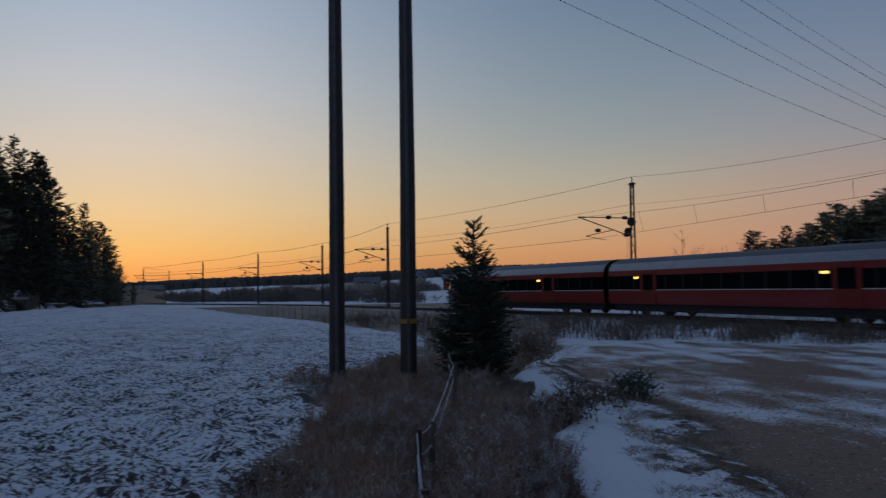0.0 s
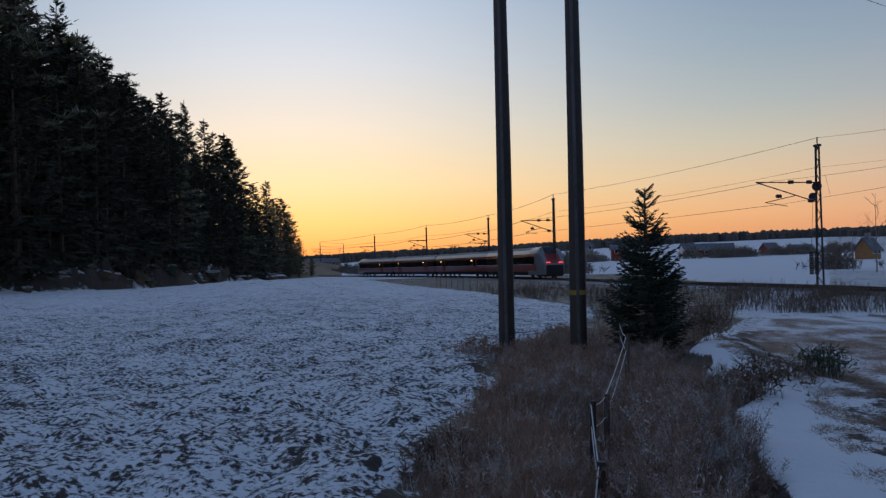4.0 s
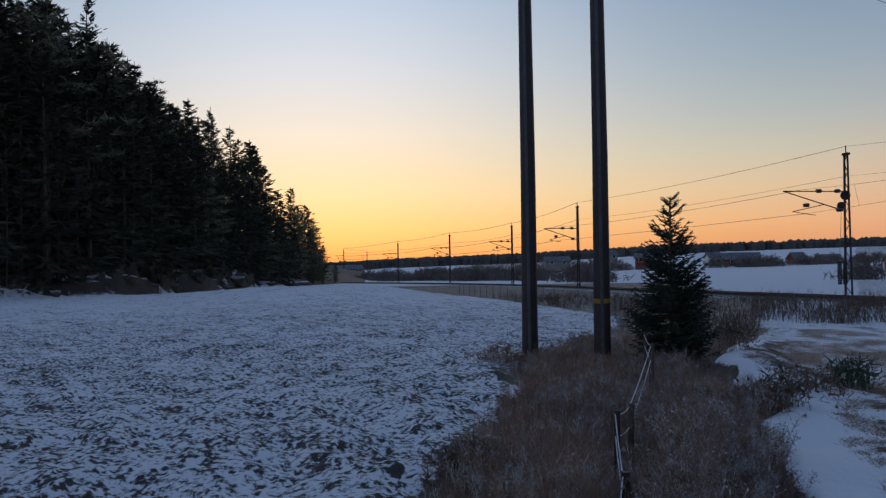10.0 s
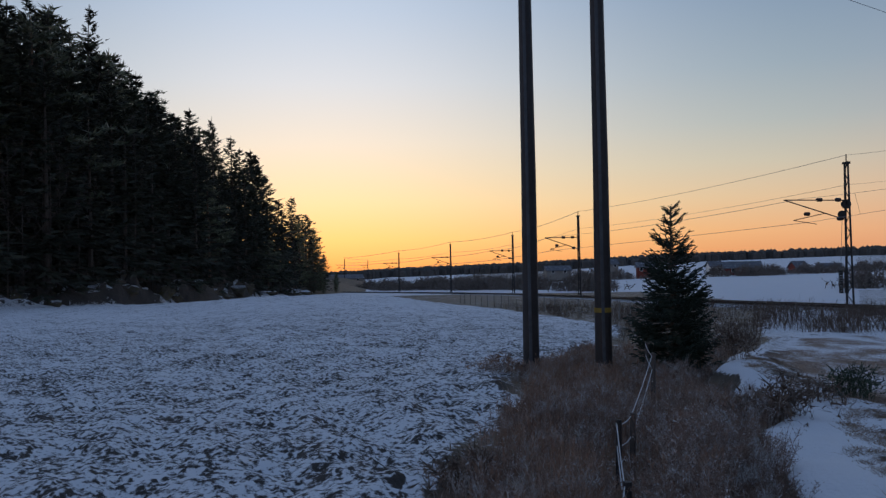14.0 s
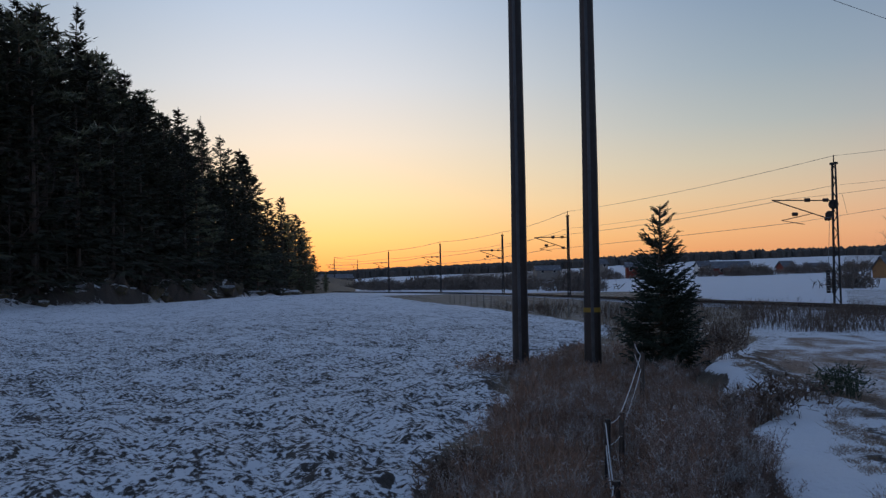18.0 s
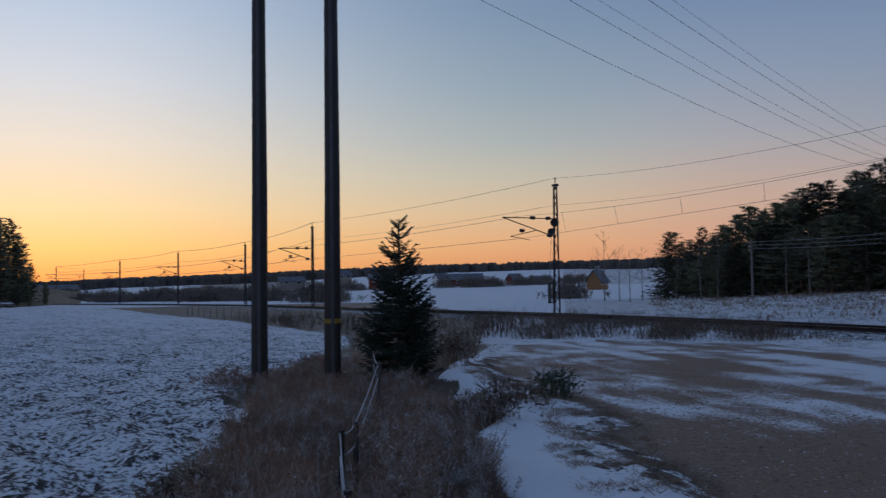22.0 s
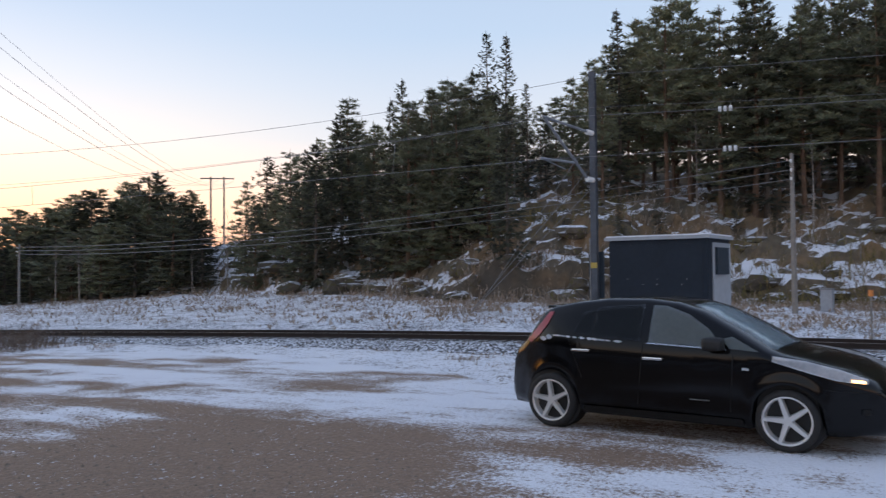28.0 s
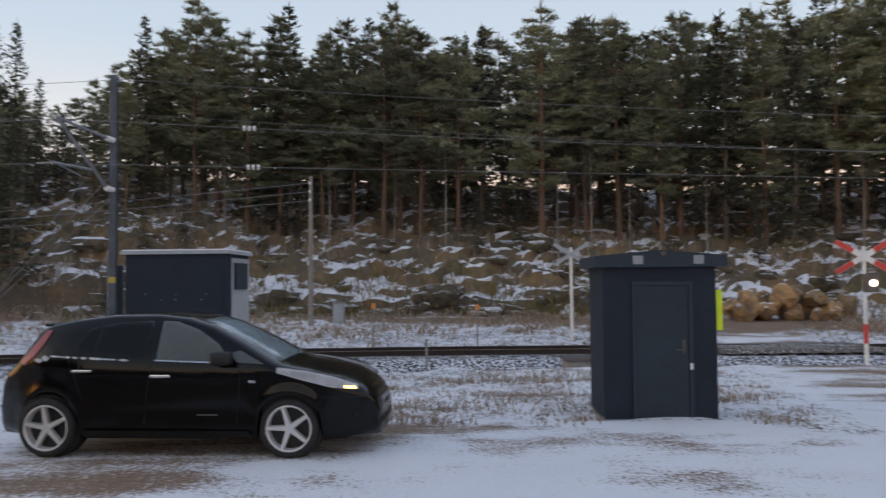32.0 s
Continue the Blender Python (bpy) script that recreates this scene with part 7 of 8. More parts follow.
def valley_shrubs():
    """Leafless thickets along the valley floor behind the track."""
    random.seed(41)
    rows = [(9.5, 230, 14), (8.6, 240, 12), (6.2, 200, 11), (5.4, 210, 12), (4.4, 215, 13), (3.0, 190, 9), (-0.7, 150, 7), (-1.6, 160, 8), (-2.0, 140, 6), (11.5, 260, 9), (12.6, 270, 8), (13.6, 280, 8), (-11.8, 270, 9), (-12.8, 280, 9), (-13.4, 280, 7), (-15.3, 300, 8), (-16.0, 310, 6), (-17.0, 310, 6), (-6.2, 260, 7), (1.8, 180, 7), (7.4, 225, 9), (-18.6, 140, 6)]
    rows += [(random.uniform(-24, 13), random.uniform(230, 400), random.uniform(5, 11)) for _ in range(16)]
    for az, d, w in rows:
        s = Soup()
        base = polar(az, d)
        for _ in range(int(w * 20)):
            o = Vector((random.gauss(0, w * 0.33), random.gauss(0, 2), 0))
            h = random.uniform(1.5, 4.2) * max(0.35, 1 - abs(o.x) / w)
            p = o
            q = p + Vector((random.uniform(-0.8, 0.8), random.uniform(-0.8, 0.8), h))
            s.stick(p, q, 0.07, 0.03)
            for _ in range(5):
                u = random.uniform(0.3, 1)
                s.blade(p + (q - p) * u, rvec((0, 1)) * random.uniform(0.6, 1.3), 0.10)
        ob = new("thicket", s.mesh("thicket", SHRUB_FAR))
        ob["kind"] = "stuff"
        ob.matrix_basis = Matrix.Translation(base) @ Matrix.Rotation(radians(az), 4, "Z")
        tagged(ob, "leafless grey-brown thicket on the valley floor", "bush", "thickets in the valley")


valley_shrubs()

def gravel_stones():
    """Loose pebbles and crumbs of frozen snow on the open gravel."""
    random.seed(45)
    for name, count, mat, lab, r0, r1 in (("gravel_stones", 5200, PEBBLE, "loose brown and grey pebbles on the parking place", 0.008, 0.028), ("snow_crumbs", 420, SNOW, "small crumbs of frozen snow on the gravel", 0.005, 0.02)):
        s = Soup()
        az = np.random.uniform(-100, -8, count * 3)
        d = 4.5 + 16 * np.random.uniform(0, 1, count * 3) ** 1.4
        x, y = -d * np.sin(np.radians(az)), d * np.cos(np.radians(az))
        q = full_height(x, y)
        z, park, near = q[0], q[8], fbm(x * 0.7, y * 0.7, 143, 3)
        k = 0
        for X, Y, Z, P, G in zip(x, y, z, park, near):
            if P < 0.6 or math.hypot(X, Y) > 1.5 + float(table(math.degrees(math.atan2(-X, Y)), [(-100, 2), (-80, 3), (-68, 4), (-60, 5.5), (-54, 7), (-45, 10), (-35, 13), (-26, 17), (-20, 30)])) or (name == "snow_crumbs" and G < 0.5) or k >= count:
                continue
            k += 1
            r = random.uniform(r0, r1) * random.uniform(0.5, 1)
            a = random.uniform(0, 6.28)
            n = len(s.v)
            for i in range(4):
                b = a + i * 1.5708 + random.uniform(-0.4, 0.4)
                s.v.append((X + r * math.cos(b) * random.uniform(0.8, 2.2), Y + r * math.sin(b), Z - 0.004))
            s.v.append((X, Y, Z + r * random.uniform(0.4, 0.9)))
            s.f += [(n, n + 1, n + 4), (n + 1, n + 2, n + 4), (n + 2, n + 3, n + 4), (n + 3, n, n + 4)]
        tagged(new(name, s.mesh(name, mat)), lab, "gravel", kind="stuff")


gravel_stones()

# ---- dry weeds and grass ----


def stalk(s, p, h, lean, heads=True, w=0.004, leafy=6):
    """One dry stem with a few upright side stems and a small seed head."""
    d = Vector((random.gauss(0, lean * 0.5), random.gauss(0, lean * 0.5), 1)).normalized() * h
    side = Vector((random.uniform(-1, 1), random.uniform(-1, 1), 0)).normalized() * w
    n = len(s.v)
    q, mid = p + d, p + d * 0.5 + side * 2
    s.v += [tuple(p - side), tuple(p + side), tuple(mid + side), tuple(mid - side), tuple(q)]
    s.f += [(n, n + 1, n + 2, n + 3), (n + 3, n + 2, n + 4)]
    for _ in range(leafy):
        u = random.uniform(0.2, 0.95)
        s.blade(p + d * u, Vector((random.gauss(0, 0.55), random.gauss(0, 0.55), random.uniform(0.3, 1.3))).normalized() * random.uniform(0.10, 0.28) * (h + 0.15), w * random.uniform(0.5, 0.9))
    if heads:
        for _ in range(6):
            s.blade(q - d * random.uniform(0, 0.2), rvec((0.2, 1.6)) * random.uniform(0.02, 0.05), random.uniform(0.003, 0.007))


def weed_fields():
    random.seed(51)
    fx = lambda y: float(np.interp(y, [r[0] for r in FIELD_X], [r[1] for r in FIELD_X]))
    wx = lambda y: float(np.interp(y, [r[0] for r in WEED_X], [r[1] for r in WEED_X]))
    # near strip between the field and the snow bank
    pts = []
    while len(pts) < 11500:
        y = 4.2 + 17.5 * random.random() ** 1.1
        a, b = fx(y) + 0.1, wx(y) - 0.05
        x = random.uniform(a, b)
        g = noise.noise((x * 1.3, y * 1.3, 5)) * 0.5 + 0.5
        edge = min(x - a, b - x)
        if random.random() > 0.25 + 0.9 * g * g + 0.25 * (noise.noise((x * 5, y * 5, 9)) > 0.1):
            continue
        if edge < 0.35 and random.random() < 0.6:
            continue
        pts.append((x, y, (0.22 + 0.55 * g) * (1.0 if y < 10.5 else 0.62), edge))
    X, Y = np.array([p[0] for p in pts]), np.array([p[1] for p in pts])
    Z = full_height(X, Y)[0]
    s = Soup()
    for (x, y, h, e), z in zip(pts, Z):
        k = (0.55 if e < 0.25 else 1.0) * (0.6 if abs(x - 0.062 * y - 0.02) < 0.22 and y < 8.6 else 1.0)
        stalk(s, Vector((x, y, z - 0.02)), h * k * random.uniform(0.5, 1.1), 0.26, random.random() < 0.6, random.uniform(0.0018, 0.0040), 7)
    ob = new("dry_weeds", s.mesh("dry_weeds", STRAW))
    tagged(ob, "dense grey-brown dry weeds and tall grass with frost", "weeds", kind="stuff")
    # thin growth between the parking place and the track, and up to the fence
    pts = []
    while len(pts) < 6800:
        if random.random() < 0.62:
            az = random.uniform(-36, 5)
            lo, hi = (20, 0.93) if az > -12 else (29, 0.95)
            if az > -12:
                lo = 19 + max(0, az + 12) * 0.8
            td = float(table(az, TRACK_D))
            d = random.uniform(lo, min(td - 3.0, 60))
        else:
            az = random.uniform(-112, -30)
            td = float(table(az, TRACK_D))
            d = random.uniform(td - 9 if az < -58 else td - 6, td - 2.6)
            if az < -58 and random.random() < 0.4:
                d = random.uniform(13.0 if az < -78 else 18.5, td - 2.6)
        x, y = -d * math.sin(radians(az)), d * math.cos(radians(az))
        if az > -8 and x < fx(y) + 0.2:
            continue
        if abs((y + 7.0) + (x - 10) * 0.24) < 2.6 and x > 8:
            continue
        g = noise.noise((x * 0.5, y * 0.5, 15)) * 0.6 + 0.5
        if random.random() > 2.6 * (g - 0.42):
            continue
        pts.append((x, y, g, az))
    k = 0
    while k < 2300:
        az, d = random.uniform(-113, -80), random.uniform(11.2, 18.5)
        x, y = -d * math.sin(radians(az)), d * math.cos(radians(az))
        g = noise.noise((x * 0.8, y * 0.8, 19)) * 0.6 + 0.5
        if random.random() > 2.2 * (g - 0.35) or x < 10.6 + 1.2 * g or (x < 12.2 and -4.2 < y < -2.0) or (x < 13.3 and -4.0 < y + 0.1 < -2.3 and x > 11.7) or abs((y + 7.0) + (x - 10) * 0.24) < 2.4:
            continue
        pts.append((x, y, g * 0.8, az))
        k += 1
    X, Y = np.array([p[0] for p in pts]), np.array([p[1] for p in pts])
    Z = full_height(X, Y)[0]
    dark, pale = Soup(), Soup()
    for (x, y, g, az), z in zip(pts, Z):
        tall = az > -27 + random.uniform(-9, 5)
        h = random.uniform(0.25, 0.8) * (0.6 + 0.7 * g) if tall else random.uniform(0.04, 0.16) * (0.6 + 0.6 * g)
        for _ in range(2):
            stalk(dark if tall else pale, Vector((x + random.gauss(0, 0.12), y + random.gauss(0, 0.12), z - 0.02)), h * random.uniform(0.5, 1.1), 0.65 if tall else 0.45, tall, 0.007, 9 if tall else 5)
    tagged(new("trackside_weeds", dark.mesh("trackside_weeds", DARK_WEED)), "tall dry brown weeds along the near side of the track", "weeds", kind="stuff")
    tagged(new("pale_grass", pale.mesh("pale_grass", STRAW_PALE)), "short pale dry grass between parking place and track", "grass", kind="stuff")
    # tussocks beyond the track
    pts = []
    while len(pts) < 5200:
        az = random.uniform(-126, -24)
        td = float(table(az, TRACK_D))
        ft = float(table(az, [(-100, 46), (-70, 46), (-58, 48), (-50, 58), (-45, 70), (-38, 88), (-30, 105), (-24, 120)]))
        d = td + 4 + (ft - td) * random.random() ** 0.55
        x, y = -d * math.sin(radians(az)), d * math.cos(radians(az))
        if abs((y + 7.0) + (x - 10) * 0.24) < 2.6:
            continue
        g = noise.noise((x * 0.35, y * 0.35, 25)) * 0.6 + 0.5
        if random.random() > 1.3 * g - 0.15:
            continue
        pts.append((x, y, g))
    X, Y = np.array([p[0] for p in pts]), np.array([p[1] for p in pts])
    Z = full_height(X, Y)[0]
    s = Soup()
    for (x, y, g), z in zip(pts, Z):
        for _ in range(3):
            stalk(s, Vector((x + random.gauss(0, 0.2), y + random.gauss(0, 0.2), z - 0.02)), random.uniform(0.12, 0.42) * g * 1.4, 0.9, False, 0.03, 4)
    tagged(new("tussock_grass", s.mesh("tussock_grass", STRAW_PALE)), "pale reddish tussock grass on the snowy bank", "grass", kind="stuff")


weed_fields()


def weed_bush_mesh(h, stems):
    """Withered perennial: fanned woody stems, forked side twigs and small frosted seed heads."""
    s = Soup()
    for _ in range(stems):
        a, fan = random.uniform(0, 6.2832), random.uniform(0.05, 0.55)
        d = Vector((math.cos(a) * fan, math.sin(a) * fan, 1)).normalized()
        ln = h * random.uniform(0.65, 1.1)
        p = Vector((random.gauss(0, 0.10), random.gauss(0, 0.10), -0.03))
        q = p + d * ln * 0.55 + rvec() * 0.03
        tip = q + (d + rvec() * 0.25).normalized() * ln * 0.45
        s.stick(p, q, 0.0045, 0.0032)
        s.stick(q, tip, 0.0032, 0.0015)
        for _ in range(random.randint(6, 9)):
            u = random.uniform(0.25, 1.0)
            b = p.lerp(q, u / 0.55) if u < 0.55 else q.lerp(tip, (u - 0.55) / 0.45)
            e = b + (d * 0.8 + rvec((-0.2, 1)) * 0.9).normalized() * random.uniform(0.10, 0.26) * (1.2 - 0.5 * u) * h
            s.stick(b, e, 0.0022, 0.0012)
            for _ in range(3):
                m = b.lerp(e, random.uniform(0.4, 1.0))
                f = m + (e - b).normalized() * 0.03 + rvec((-0.4, 1)) * random.uniform(0.03, 0.09)
                s.blade(m, f - m, 0.0028)
                for _ in range(2):
                    s.blade(f, rvec() * random.uniform(0.012, 0.03), random.uniform(0.004, 0.009))
            if random.random() < 0.5:
                s.blade(b, rvec((-1.0, 0.3)) * random.uniform(0.04, 0.10), random.uniform(0.006, 0.013))
    return s.mesh("withered_bush", WEED_BUSH)


def weed_bushes():
    random.seed(57)
    kinds = [weed_bush_mesh(h, n) for h, n in ((0.95, 20), (0.85, 24), (1.05, 18), (0.75, 26), (0.9, 22))]
    fx = lambda y: float(np.interp(y, [r[0] for r in FIELD_X], [r[1] for r in FIELD_X]))
    wx = lambda y: float(np.interp(y, [r[0] for r in WEED_X], [r[1] for r in WEED_X]))
    k = 0
    while k < 215:
        y = random.uniform(4.4, 17.5)
        a, b = fx(y) + 0.15, wx(y) + 0.02
        u = random.random() ** 0.8
        x = a + (b - a) * u
        g = noise.noise((x * 0.8, y * 0.5, 33)) * 0.5 + 0.5
        # the fence line runs through a thinner gap
        if abs(x - 0.062 * y - 0.02) < 0.24 and y < 8.6 and random.random() < 0.95:
            continue
        if random.random() > g * 1.3 or (y < 8 and 0.18 < u < 0.60 and random.random() < 0.85):
            continue
        sc = (0.42 + 0.42 * g) * (0.8 + 0.40 * u) * (1.0 if y < 10 else 0.52) * (1.0 if u < 0.85 else 0.75)
        ob = new("withered_bush", random.choice(kinds))
        ob.matrix_basis = Matrix.Translation((x, y, height(x, y))) @ Matrix.Rotation(random.uniform(0, 6.28), 4, "Z") @ Matrix.Rotation(random.uniform(-0.15, 0.15), 4, "X") @ Matrix.Scale(sc, 4)
        tagged(ob, "withered brown weed bush with frosted seed heads", "bush", "withered bushes by the field")
        k += 1


weed_bushes()


def bank_grass():
    """Short frosted stubble on the crown of the snow bank, along the parking place."""
    random.seed(59)
    s = Soup()
    px = lambda y: float(np.interp(y, [r[0] for r in PARK_X], [r[1] for r in PARK_X]))
    wx = lambda y: float(np.interp(y, [r[0] for r in WEED_X], [r[1] for r in WEED_X]))
    pts = []
    while len(pts) < 6500:
        y = 4.2 + 13.5 * random.random()
        a, b = wx(y), px(y)
        x = a + (b - a) * (0.42 + 0.75 * random.random())
        if noise.noise((x * 2.6, y * 2.6, 41)) + 0.7 * noise.noise((x * 9, y * 9, 43)) > 0.05:
            pts.append((x, y))
    Z = full_height(np.array([p[0] for p in pts]), np.array([p[1] for p in pts]))[0]
    for (x, y), z in zip(pts, Z):
        for _ in range(3):
            s.blade(Vector((x + random.gauss(0, 0.03), y + random.gauss(0, 0.03), z - 0.01)), Vector((random.gauss(0, 0.05), random.gauss(0, 0.05), random.uniform(0.015, 0.06))), random.uniform(0.002, 0.005))
    tagged(new("bank_stubble", s.mesh("bank_stubble", STRAW_PALE)), "short dry grass poking through snow beside the parking place", "grass", kind="stuff")


bank_grass()


def weed_clump(name, az, d, yaw, w, h, n, mat, label, leaf=0.012):
    random.seed(int(az * 10 + d * 100) & 0xFFFF)
    p = polar(az, d, yaw)
    s = Soup()
    for _ in range(n):
        o = Vector((random.gauss(0, w * 0.32), random.gauss(0, w * 0.32), 0))
        st = h * random.uniform(0.5, 1.05) * max(0.45, 1 - o.length / (w * 1.6))
        stalk(s, o, st, 0.35, True, 0.004, 12)
        q = o + Vector((o.x * 0.6, o.y * 0.6, st * 0.8))
        for _ in range(6):
            s.blade(q + rvec() * 0.08, rvec((-0.2, 1)) * random.uniform(0.06, 0.16), leaf)
    ob = new(name, s.mesh(name, mat))
    ob.matrix_basis = Matrix.Translation(p + Vector((0, 0, -0.03)))
    tagged(ob, label, "bush", "weed clumps by the parking place", kind="stuff")


weed_clump("weed_clump", -17.4, 12.0, -10, 0.38, 0.62, 60, GREEN_WEED, "frosted dark green weed clump beside the snow bank", 0.010)
weed_clump("weed_clump", -13.0, 10.0, -10, 0.50, 0.62, 60, DARK_WEED, "dark withered weed clump beside the snow bank", 0.016)
weed_clump("weed_clump", -10.8, 16.2, -10, 0.4, 0.75, 40, DARK_WEED, "dark withered weed clump near a young spruce", 0.014)
weed_clump("weed_clump", -15.0, 11.4, -10, 0.35, 0.42, 26, DARK_WEED, "low withered weed clump on the snow bank", 0.012)
weed_clump("weed_clump", 4.6, 15.9, 8, 0.6, 0.5, 60, STRAW, "rusty withered weed clump at the foot of a pole", 0.012)
weed_clump("weed_clump", 6.4, 7.6, 8, 0.6, 0.5, 90, DARK_WEED, "dark dry weed clump at the field edge", 0.012)
weed_clump("weed_clump", -9.5, 8.2, -5, 0.6, 0.35, 60, STRAW, "low frosted weed clump hanging over the snow", 0.014)


def shrubs_by_track():
    random.seed(61)
    for az, d, sc, lab in ((-33.9, 43.5, 0.85, "bare round shrub on the snowy strip beyond the track"), (-34.6, 43.8, 0.7, "bare round shrub on the snowy strip beyond the track"), (-85.0, 32.5, 0.6, "small bare shrub beside the track"), (-53.5, 24.5, 0.4, "small dry shrub beside the parking place"), (-103.0, 34, 0.7, "bare shrub near the level crossing"), (-88.0, 34, 0.65, "bare shrub beyond the track")):
        p = polar(az, d)
        ob = new("bare_shrub", random.choice(SHRUBS))
        ob.matrix_basis = Matrix.Translation(p) @ Matrix.Rotation(random.uniform(0, 6), 4, "Z") @ Matrix.Scale(sc, 4)
        tagged(ob, lab, "bush", "bare shrubs")


shrubs_by_track()


# ---- rocks on the slopes ----


def boulders():
    random.seed(71)
    shapes = []
    for k in range(7):
        bm = bmesh.new()
        bmesh.ops.create_icosphere(bm, subdivisions=3 if k < 2 else 2, radius=1.0)
        o = Vector((k * 7.3, k * 3.1, 0))
        for v in bm.verts:
            c = v.co.copy()
            cell = noise.cell_vector(c * 1.3 + o)
            c += c.normalized() * (noise.noise(c * 0.9 + o) * 0.55 + (cell.x - 0.5) * 0.45 + noise.noise(c * 4.5 + o) * 0.2)
            # split along flat beds
            c.z = round(c.z * 3) / 3 * 0.45 + c.z * 0.55
            v.co = Vector((c.x, c.y, c.z * 0.75))
        me = bpy.data.meshes.new("boulder")
        bm.to_mesh(me)
        bm.free()
        me.materials.append(ROCK)
        shapes.append(me)

    def put(az, d, w, hgt, label, sink=0.25):
        p = polar(az, d)
        ob = new("boulder", random.choice(shapes))
        ob.matrix_basis = Matrix.Translation(p + Vector((0, 0, hgt * (0.5 - sink)))) @ Matrix.Rotation(radians(az + random.uniform(-35, 35)), 4, "Z") @ Matrix.Diagonal((w, w * random.uniform(0.5, 0.8), hgt, 1))
        tagged(ob, label, "boulder", "rocks on the slopes")

    foot = [(-150, 50), (-100, 46), (-70, 46), (-58, 48), (-50, 58), (-45, 70), (-38, 88), (-30, 105)]
    for _ in range(150):
        az = random.uniform(-128, -58)
        d = float(table(az, foot)) + random.uniform(2.5, 19)
        w = random.uniform(0.25, 0.8) * random.choice((0.7, 1, 1.6))
        put(az, d, w, w * random.uniform(0.5, 0.8), "mossy grey-brown rock with snow on its ledges", 0.42)
    for _ in range(95):
        az = random.uniform(17.0, 46)
        p = polar(az, float(table(az, [(16, 188), (20, 145), (25, 105), (30, 84), (35, 76), (42, 68), (60, 60)])) + random.uniform(-1, 5))
        ob = new("bare_shrub", random.choice(SHRUBS))
        ob.matrix_basis = Matrix.Translation(p) @ Matrix.Rotation(random.uniform(0, 6), 4, "Z") @ Matrix.Scale(random.uniform(0.8, 1.6), 4)
        tagged(ob, "leafless dark bush among rocks below the wood", "bush", "bare shrubs")
    # blocks in the cut face at the foot
    for _ in range(90):
        az = random.uniform(-112, -51)
        w = random.uniform(0.3, 0.95)
        put(az, float(table(az, foot)) + random.uniform(0.3, 1.6), w, w * random.uniform(0.6, 1.0), "broken ochre rock in a low roadside cut", 0.35)
    for _ in range(26):
        az = random.uniform(-60, -33)
        d = float(table(az, foot)) + random.uniform(-1, 12)
        put(az, d, random.uniform(0.6, 1.8), random.uniform(0.4, 1.1), "mossy rock with snow on top at the wood's edge")
    for _ in range(32):
        az = random.uniform(17.5, 46)
        lf = float(table(az, [(16, 188), (20, 145), (25, 105), (30, 84), (35, 76), (42, 68), (60, 60)]))
        big = 1.0 if az > 24 else 1.3
        put(az, lf + random.uniform(0.5, 7), random.uniform(0.5, 1.5) * big, random.uniform(0.4, 1.2) * big, "dark rock outcrop dusted with snow below the wood", 0.45)


boulders()


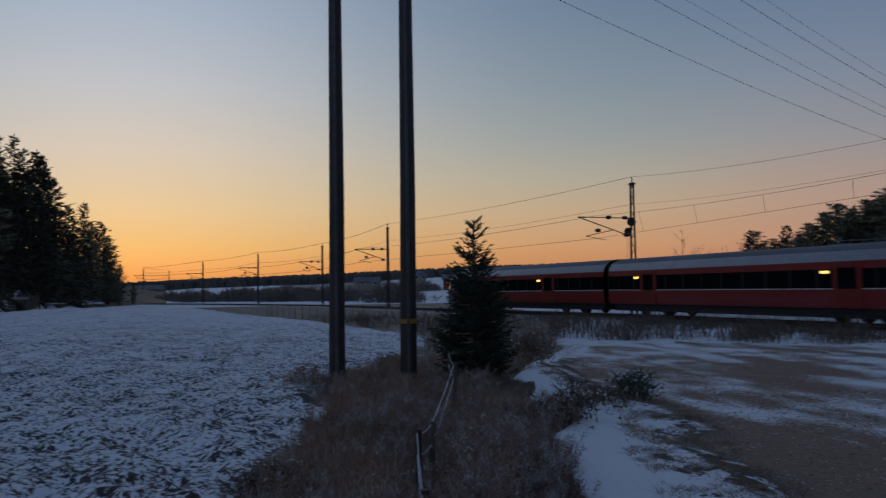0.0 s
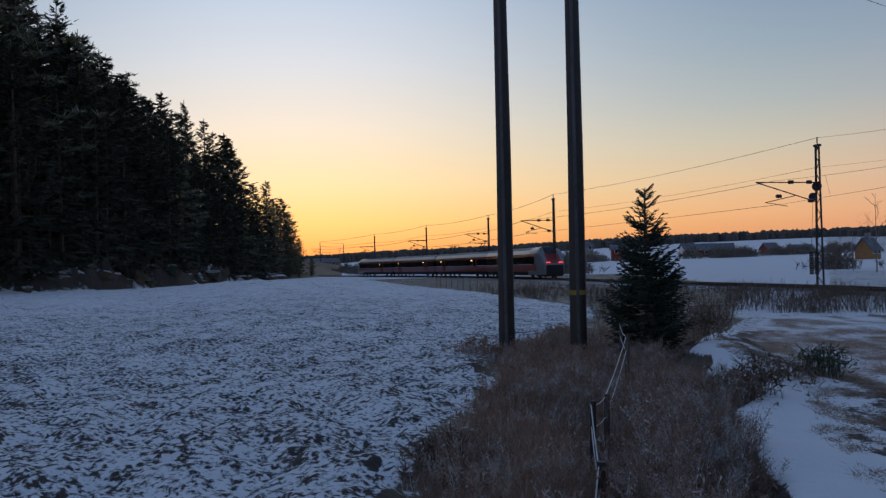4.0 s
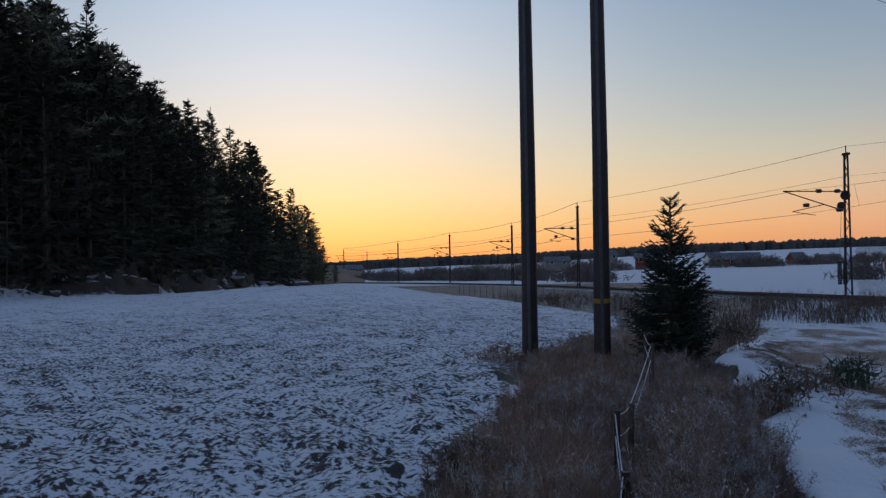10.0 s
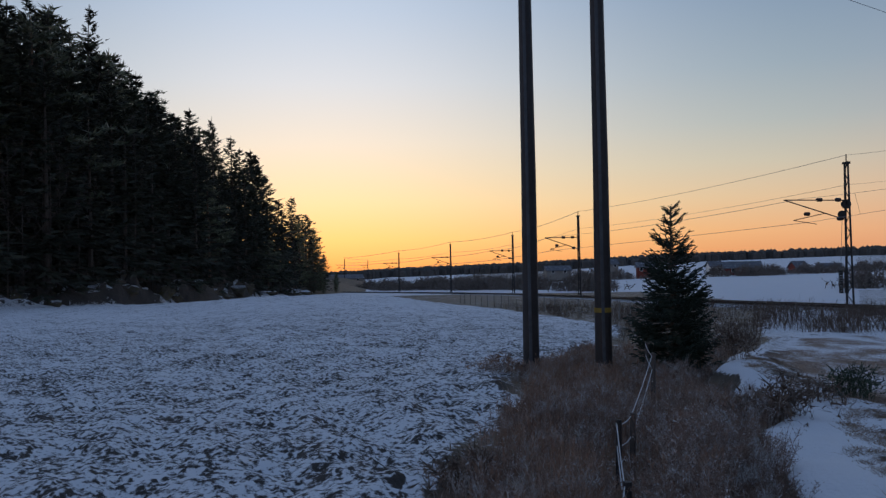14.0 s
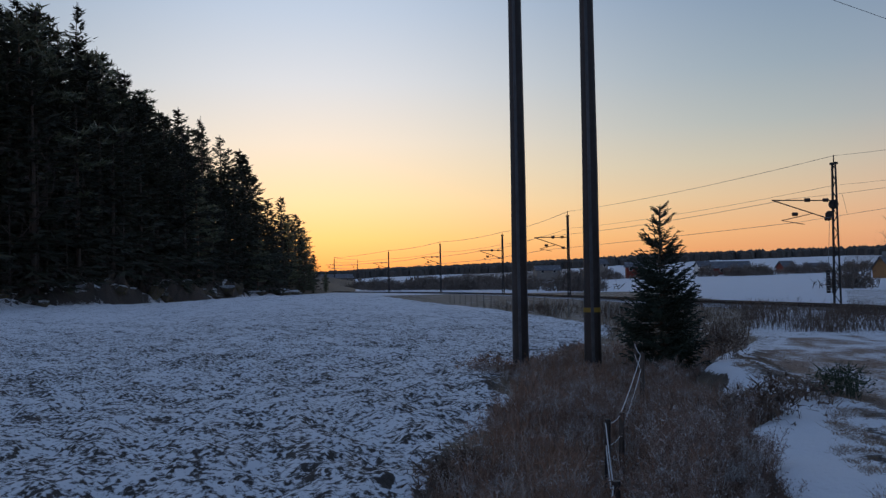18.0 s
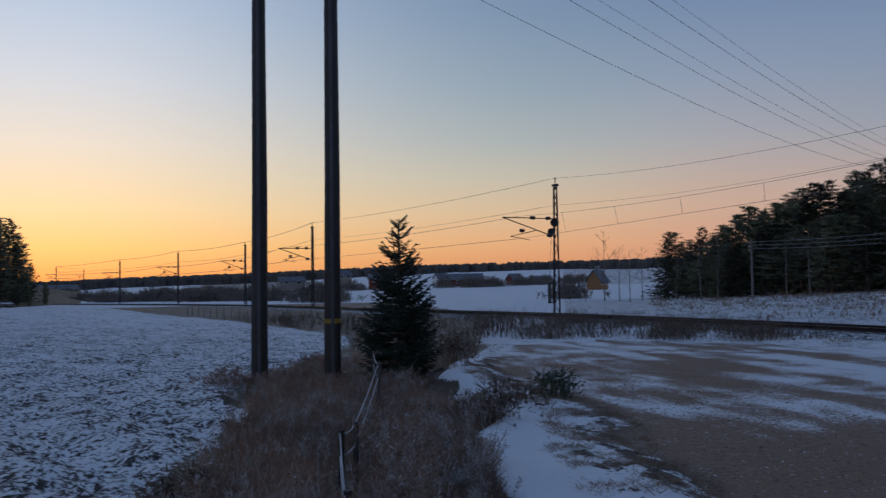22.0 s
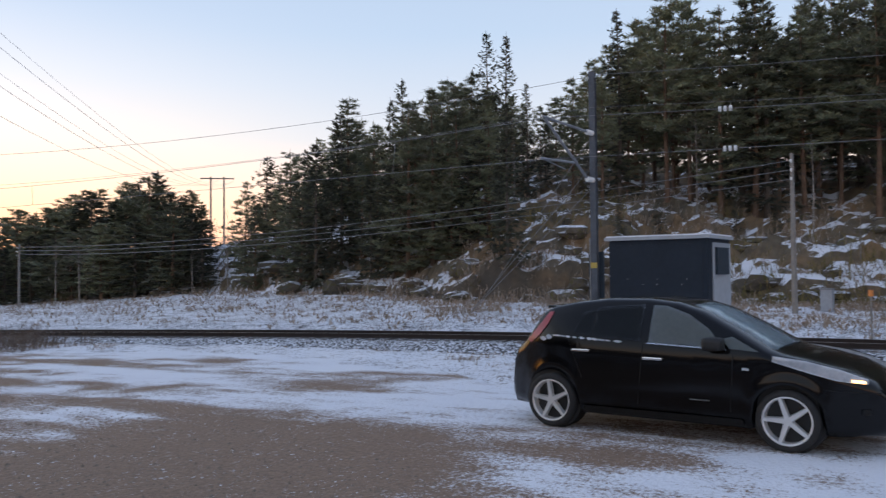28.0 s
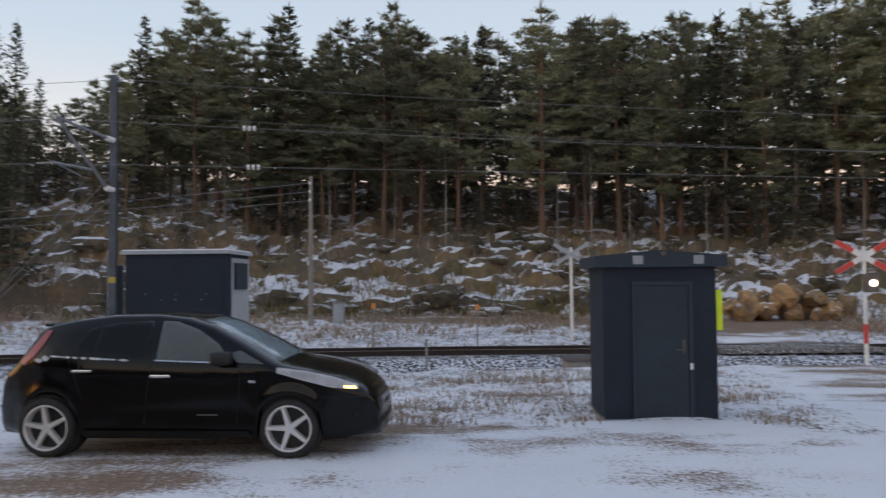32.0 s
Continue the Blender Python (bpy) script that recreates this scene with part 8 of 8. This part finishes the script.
def rock_heap():
    """Heap of blasted ochre rocks beyond the crossing."""
    random.seed(81)
    ochre = material("broken_ochre_rock", (0.36, 0.215, 0.10), 0.9, vary=0.45, scale=1.8, bump=0.8, bump_scale=8, second=(0.20, 0.15, 0.11), amount=0.55, snow_on_top=0.86, random_tint=0.3)
    shapes = []
    for k in range(5):
        bm = bmesh.new()
        bmesh.ops.create_icosphere(bm, subdivisions=2, radius=1.0)
        o = Vector((k * 5.1, 2.0, k * 1.7))
        for v in bm.verts:
            c = v.co.copy()
            cell = noise.cell_vector(c * 1.6 + o)
            v.co = c * (1 + (cell.x - 0.5) * 0.55 + noise.noise(c * 1.4 + o) * 0.35)
        me = bpy.data.meshes.new("rock")
        bm.to_mesh(me)
        bm.free()
        me.materials.append(ochre)
        shapes.append(me)
    for k in range(64):
        az = -110.2 - abs(random.gauss(0, 3.4)) * (1 if k % 3 else -0.25)
        p = polar(az, 44.5 + random.gauss(0, 0.9), -89.5)
        r = random.uniform(0.22, 0.55)
        up = max(0.0, 1.15 - 0.16 * abs(az + 112.3)) * random.random()
        ob = new("heap_rock", random.choice(shapes))
        ob.matrix_basis = Matrix.Translation(p + Vector((0, 0, r * 0.4 + up))) @ Matrix.Rotation(random.uniform(0, 6.28), 4, rvec().normalized()) @ Matrix.Diagonal((r * 1.25, r, r * 0.8, 1))
        tagged(ob, "broken ochre rock in a heap dusted with snow", "rock", "rock heap beyond the crossing")


rock_heap()


def slope_scrub():
    """Dry bracken, heather and small leafless bushes among the rocks."""
    random.seed(91)
    foot = [(-150, 50), (-100, 46), (-70, 46), (-58, 48), (-50, 58), (-45, 70), (-38, 88), (-30, 105)]
    n = 3200
    az = np.random.uniform(-128, -32, n)
    d = np.array([float(table(a, foot)) for a in az]) + np.random.uniform(-2.5, 19, n)
    x, y = -d * np.sin(np.radians(az)), d * np.cos(np.radians(az))
    z = full_height(x, y)[0]
    g = fbm(x * 0.22, y * 0.22, 131, 3)
    dry, green = Soup(), Soup()
    for X, Y, Z, G in zip(x, y, z, g):
        if G < 0.44:
            continue
        s = green if G > 0.60 else dry
        for _ in range(4):
            stalk(s, Vector((X + random.gauss(0, 0.3), Y + random.gauss(0, 0.3), Z - 0.03)), random.uniform(0.3, 1.0) * (0.5 + G), 0.6, False, 0.022, 5)
    tagged(new("dry_bracken", dry.mesh("dry_bracken", STRAW_PALE)), "dry ochre bracken and grass among snowy rocks", "scrub", kind="stuff")
    tagged(new("heather_scrub", green.mesh("heather_scrub", OCHRE_SCRUB)), "olive and ochre scrub at the foot of the rocky wood", "scrub", kind="stuff")
    for k in range(34):
        a = random.uniform(-126, -36)
        p = polar(a, float(table(a, foot)) + random.uniform(-2, 14))
        ob = new("bare_shrub", random.choice(SHRUBS))
        ob.matrix_basis = Matrix.Translation(p) @ Matrix.Rotation(random.uniform(0, 6), 4, "Z") @ Matrix.Scale(random.uniform(0.6, 1.5), 4)
        tagged(ob, "leafless brown bush among rocks at the wood's edge", "bush", "bare shrubs")


OCHRE_SCRUB = material("ochre_scrub", (0.13, 0.105, 0.035), 0.95, vary=0.5, scale=0.8, second=(0.28, 0.2, 0.08), amount=0.55)
slope_scrub()


def motions():
    for i, coach in enumerate(TRAIN):
        walk(coach, train_rows(i))


motions()
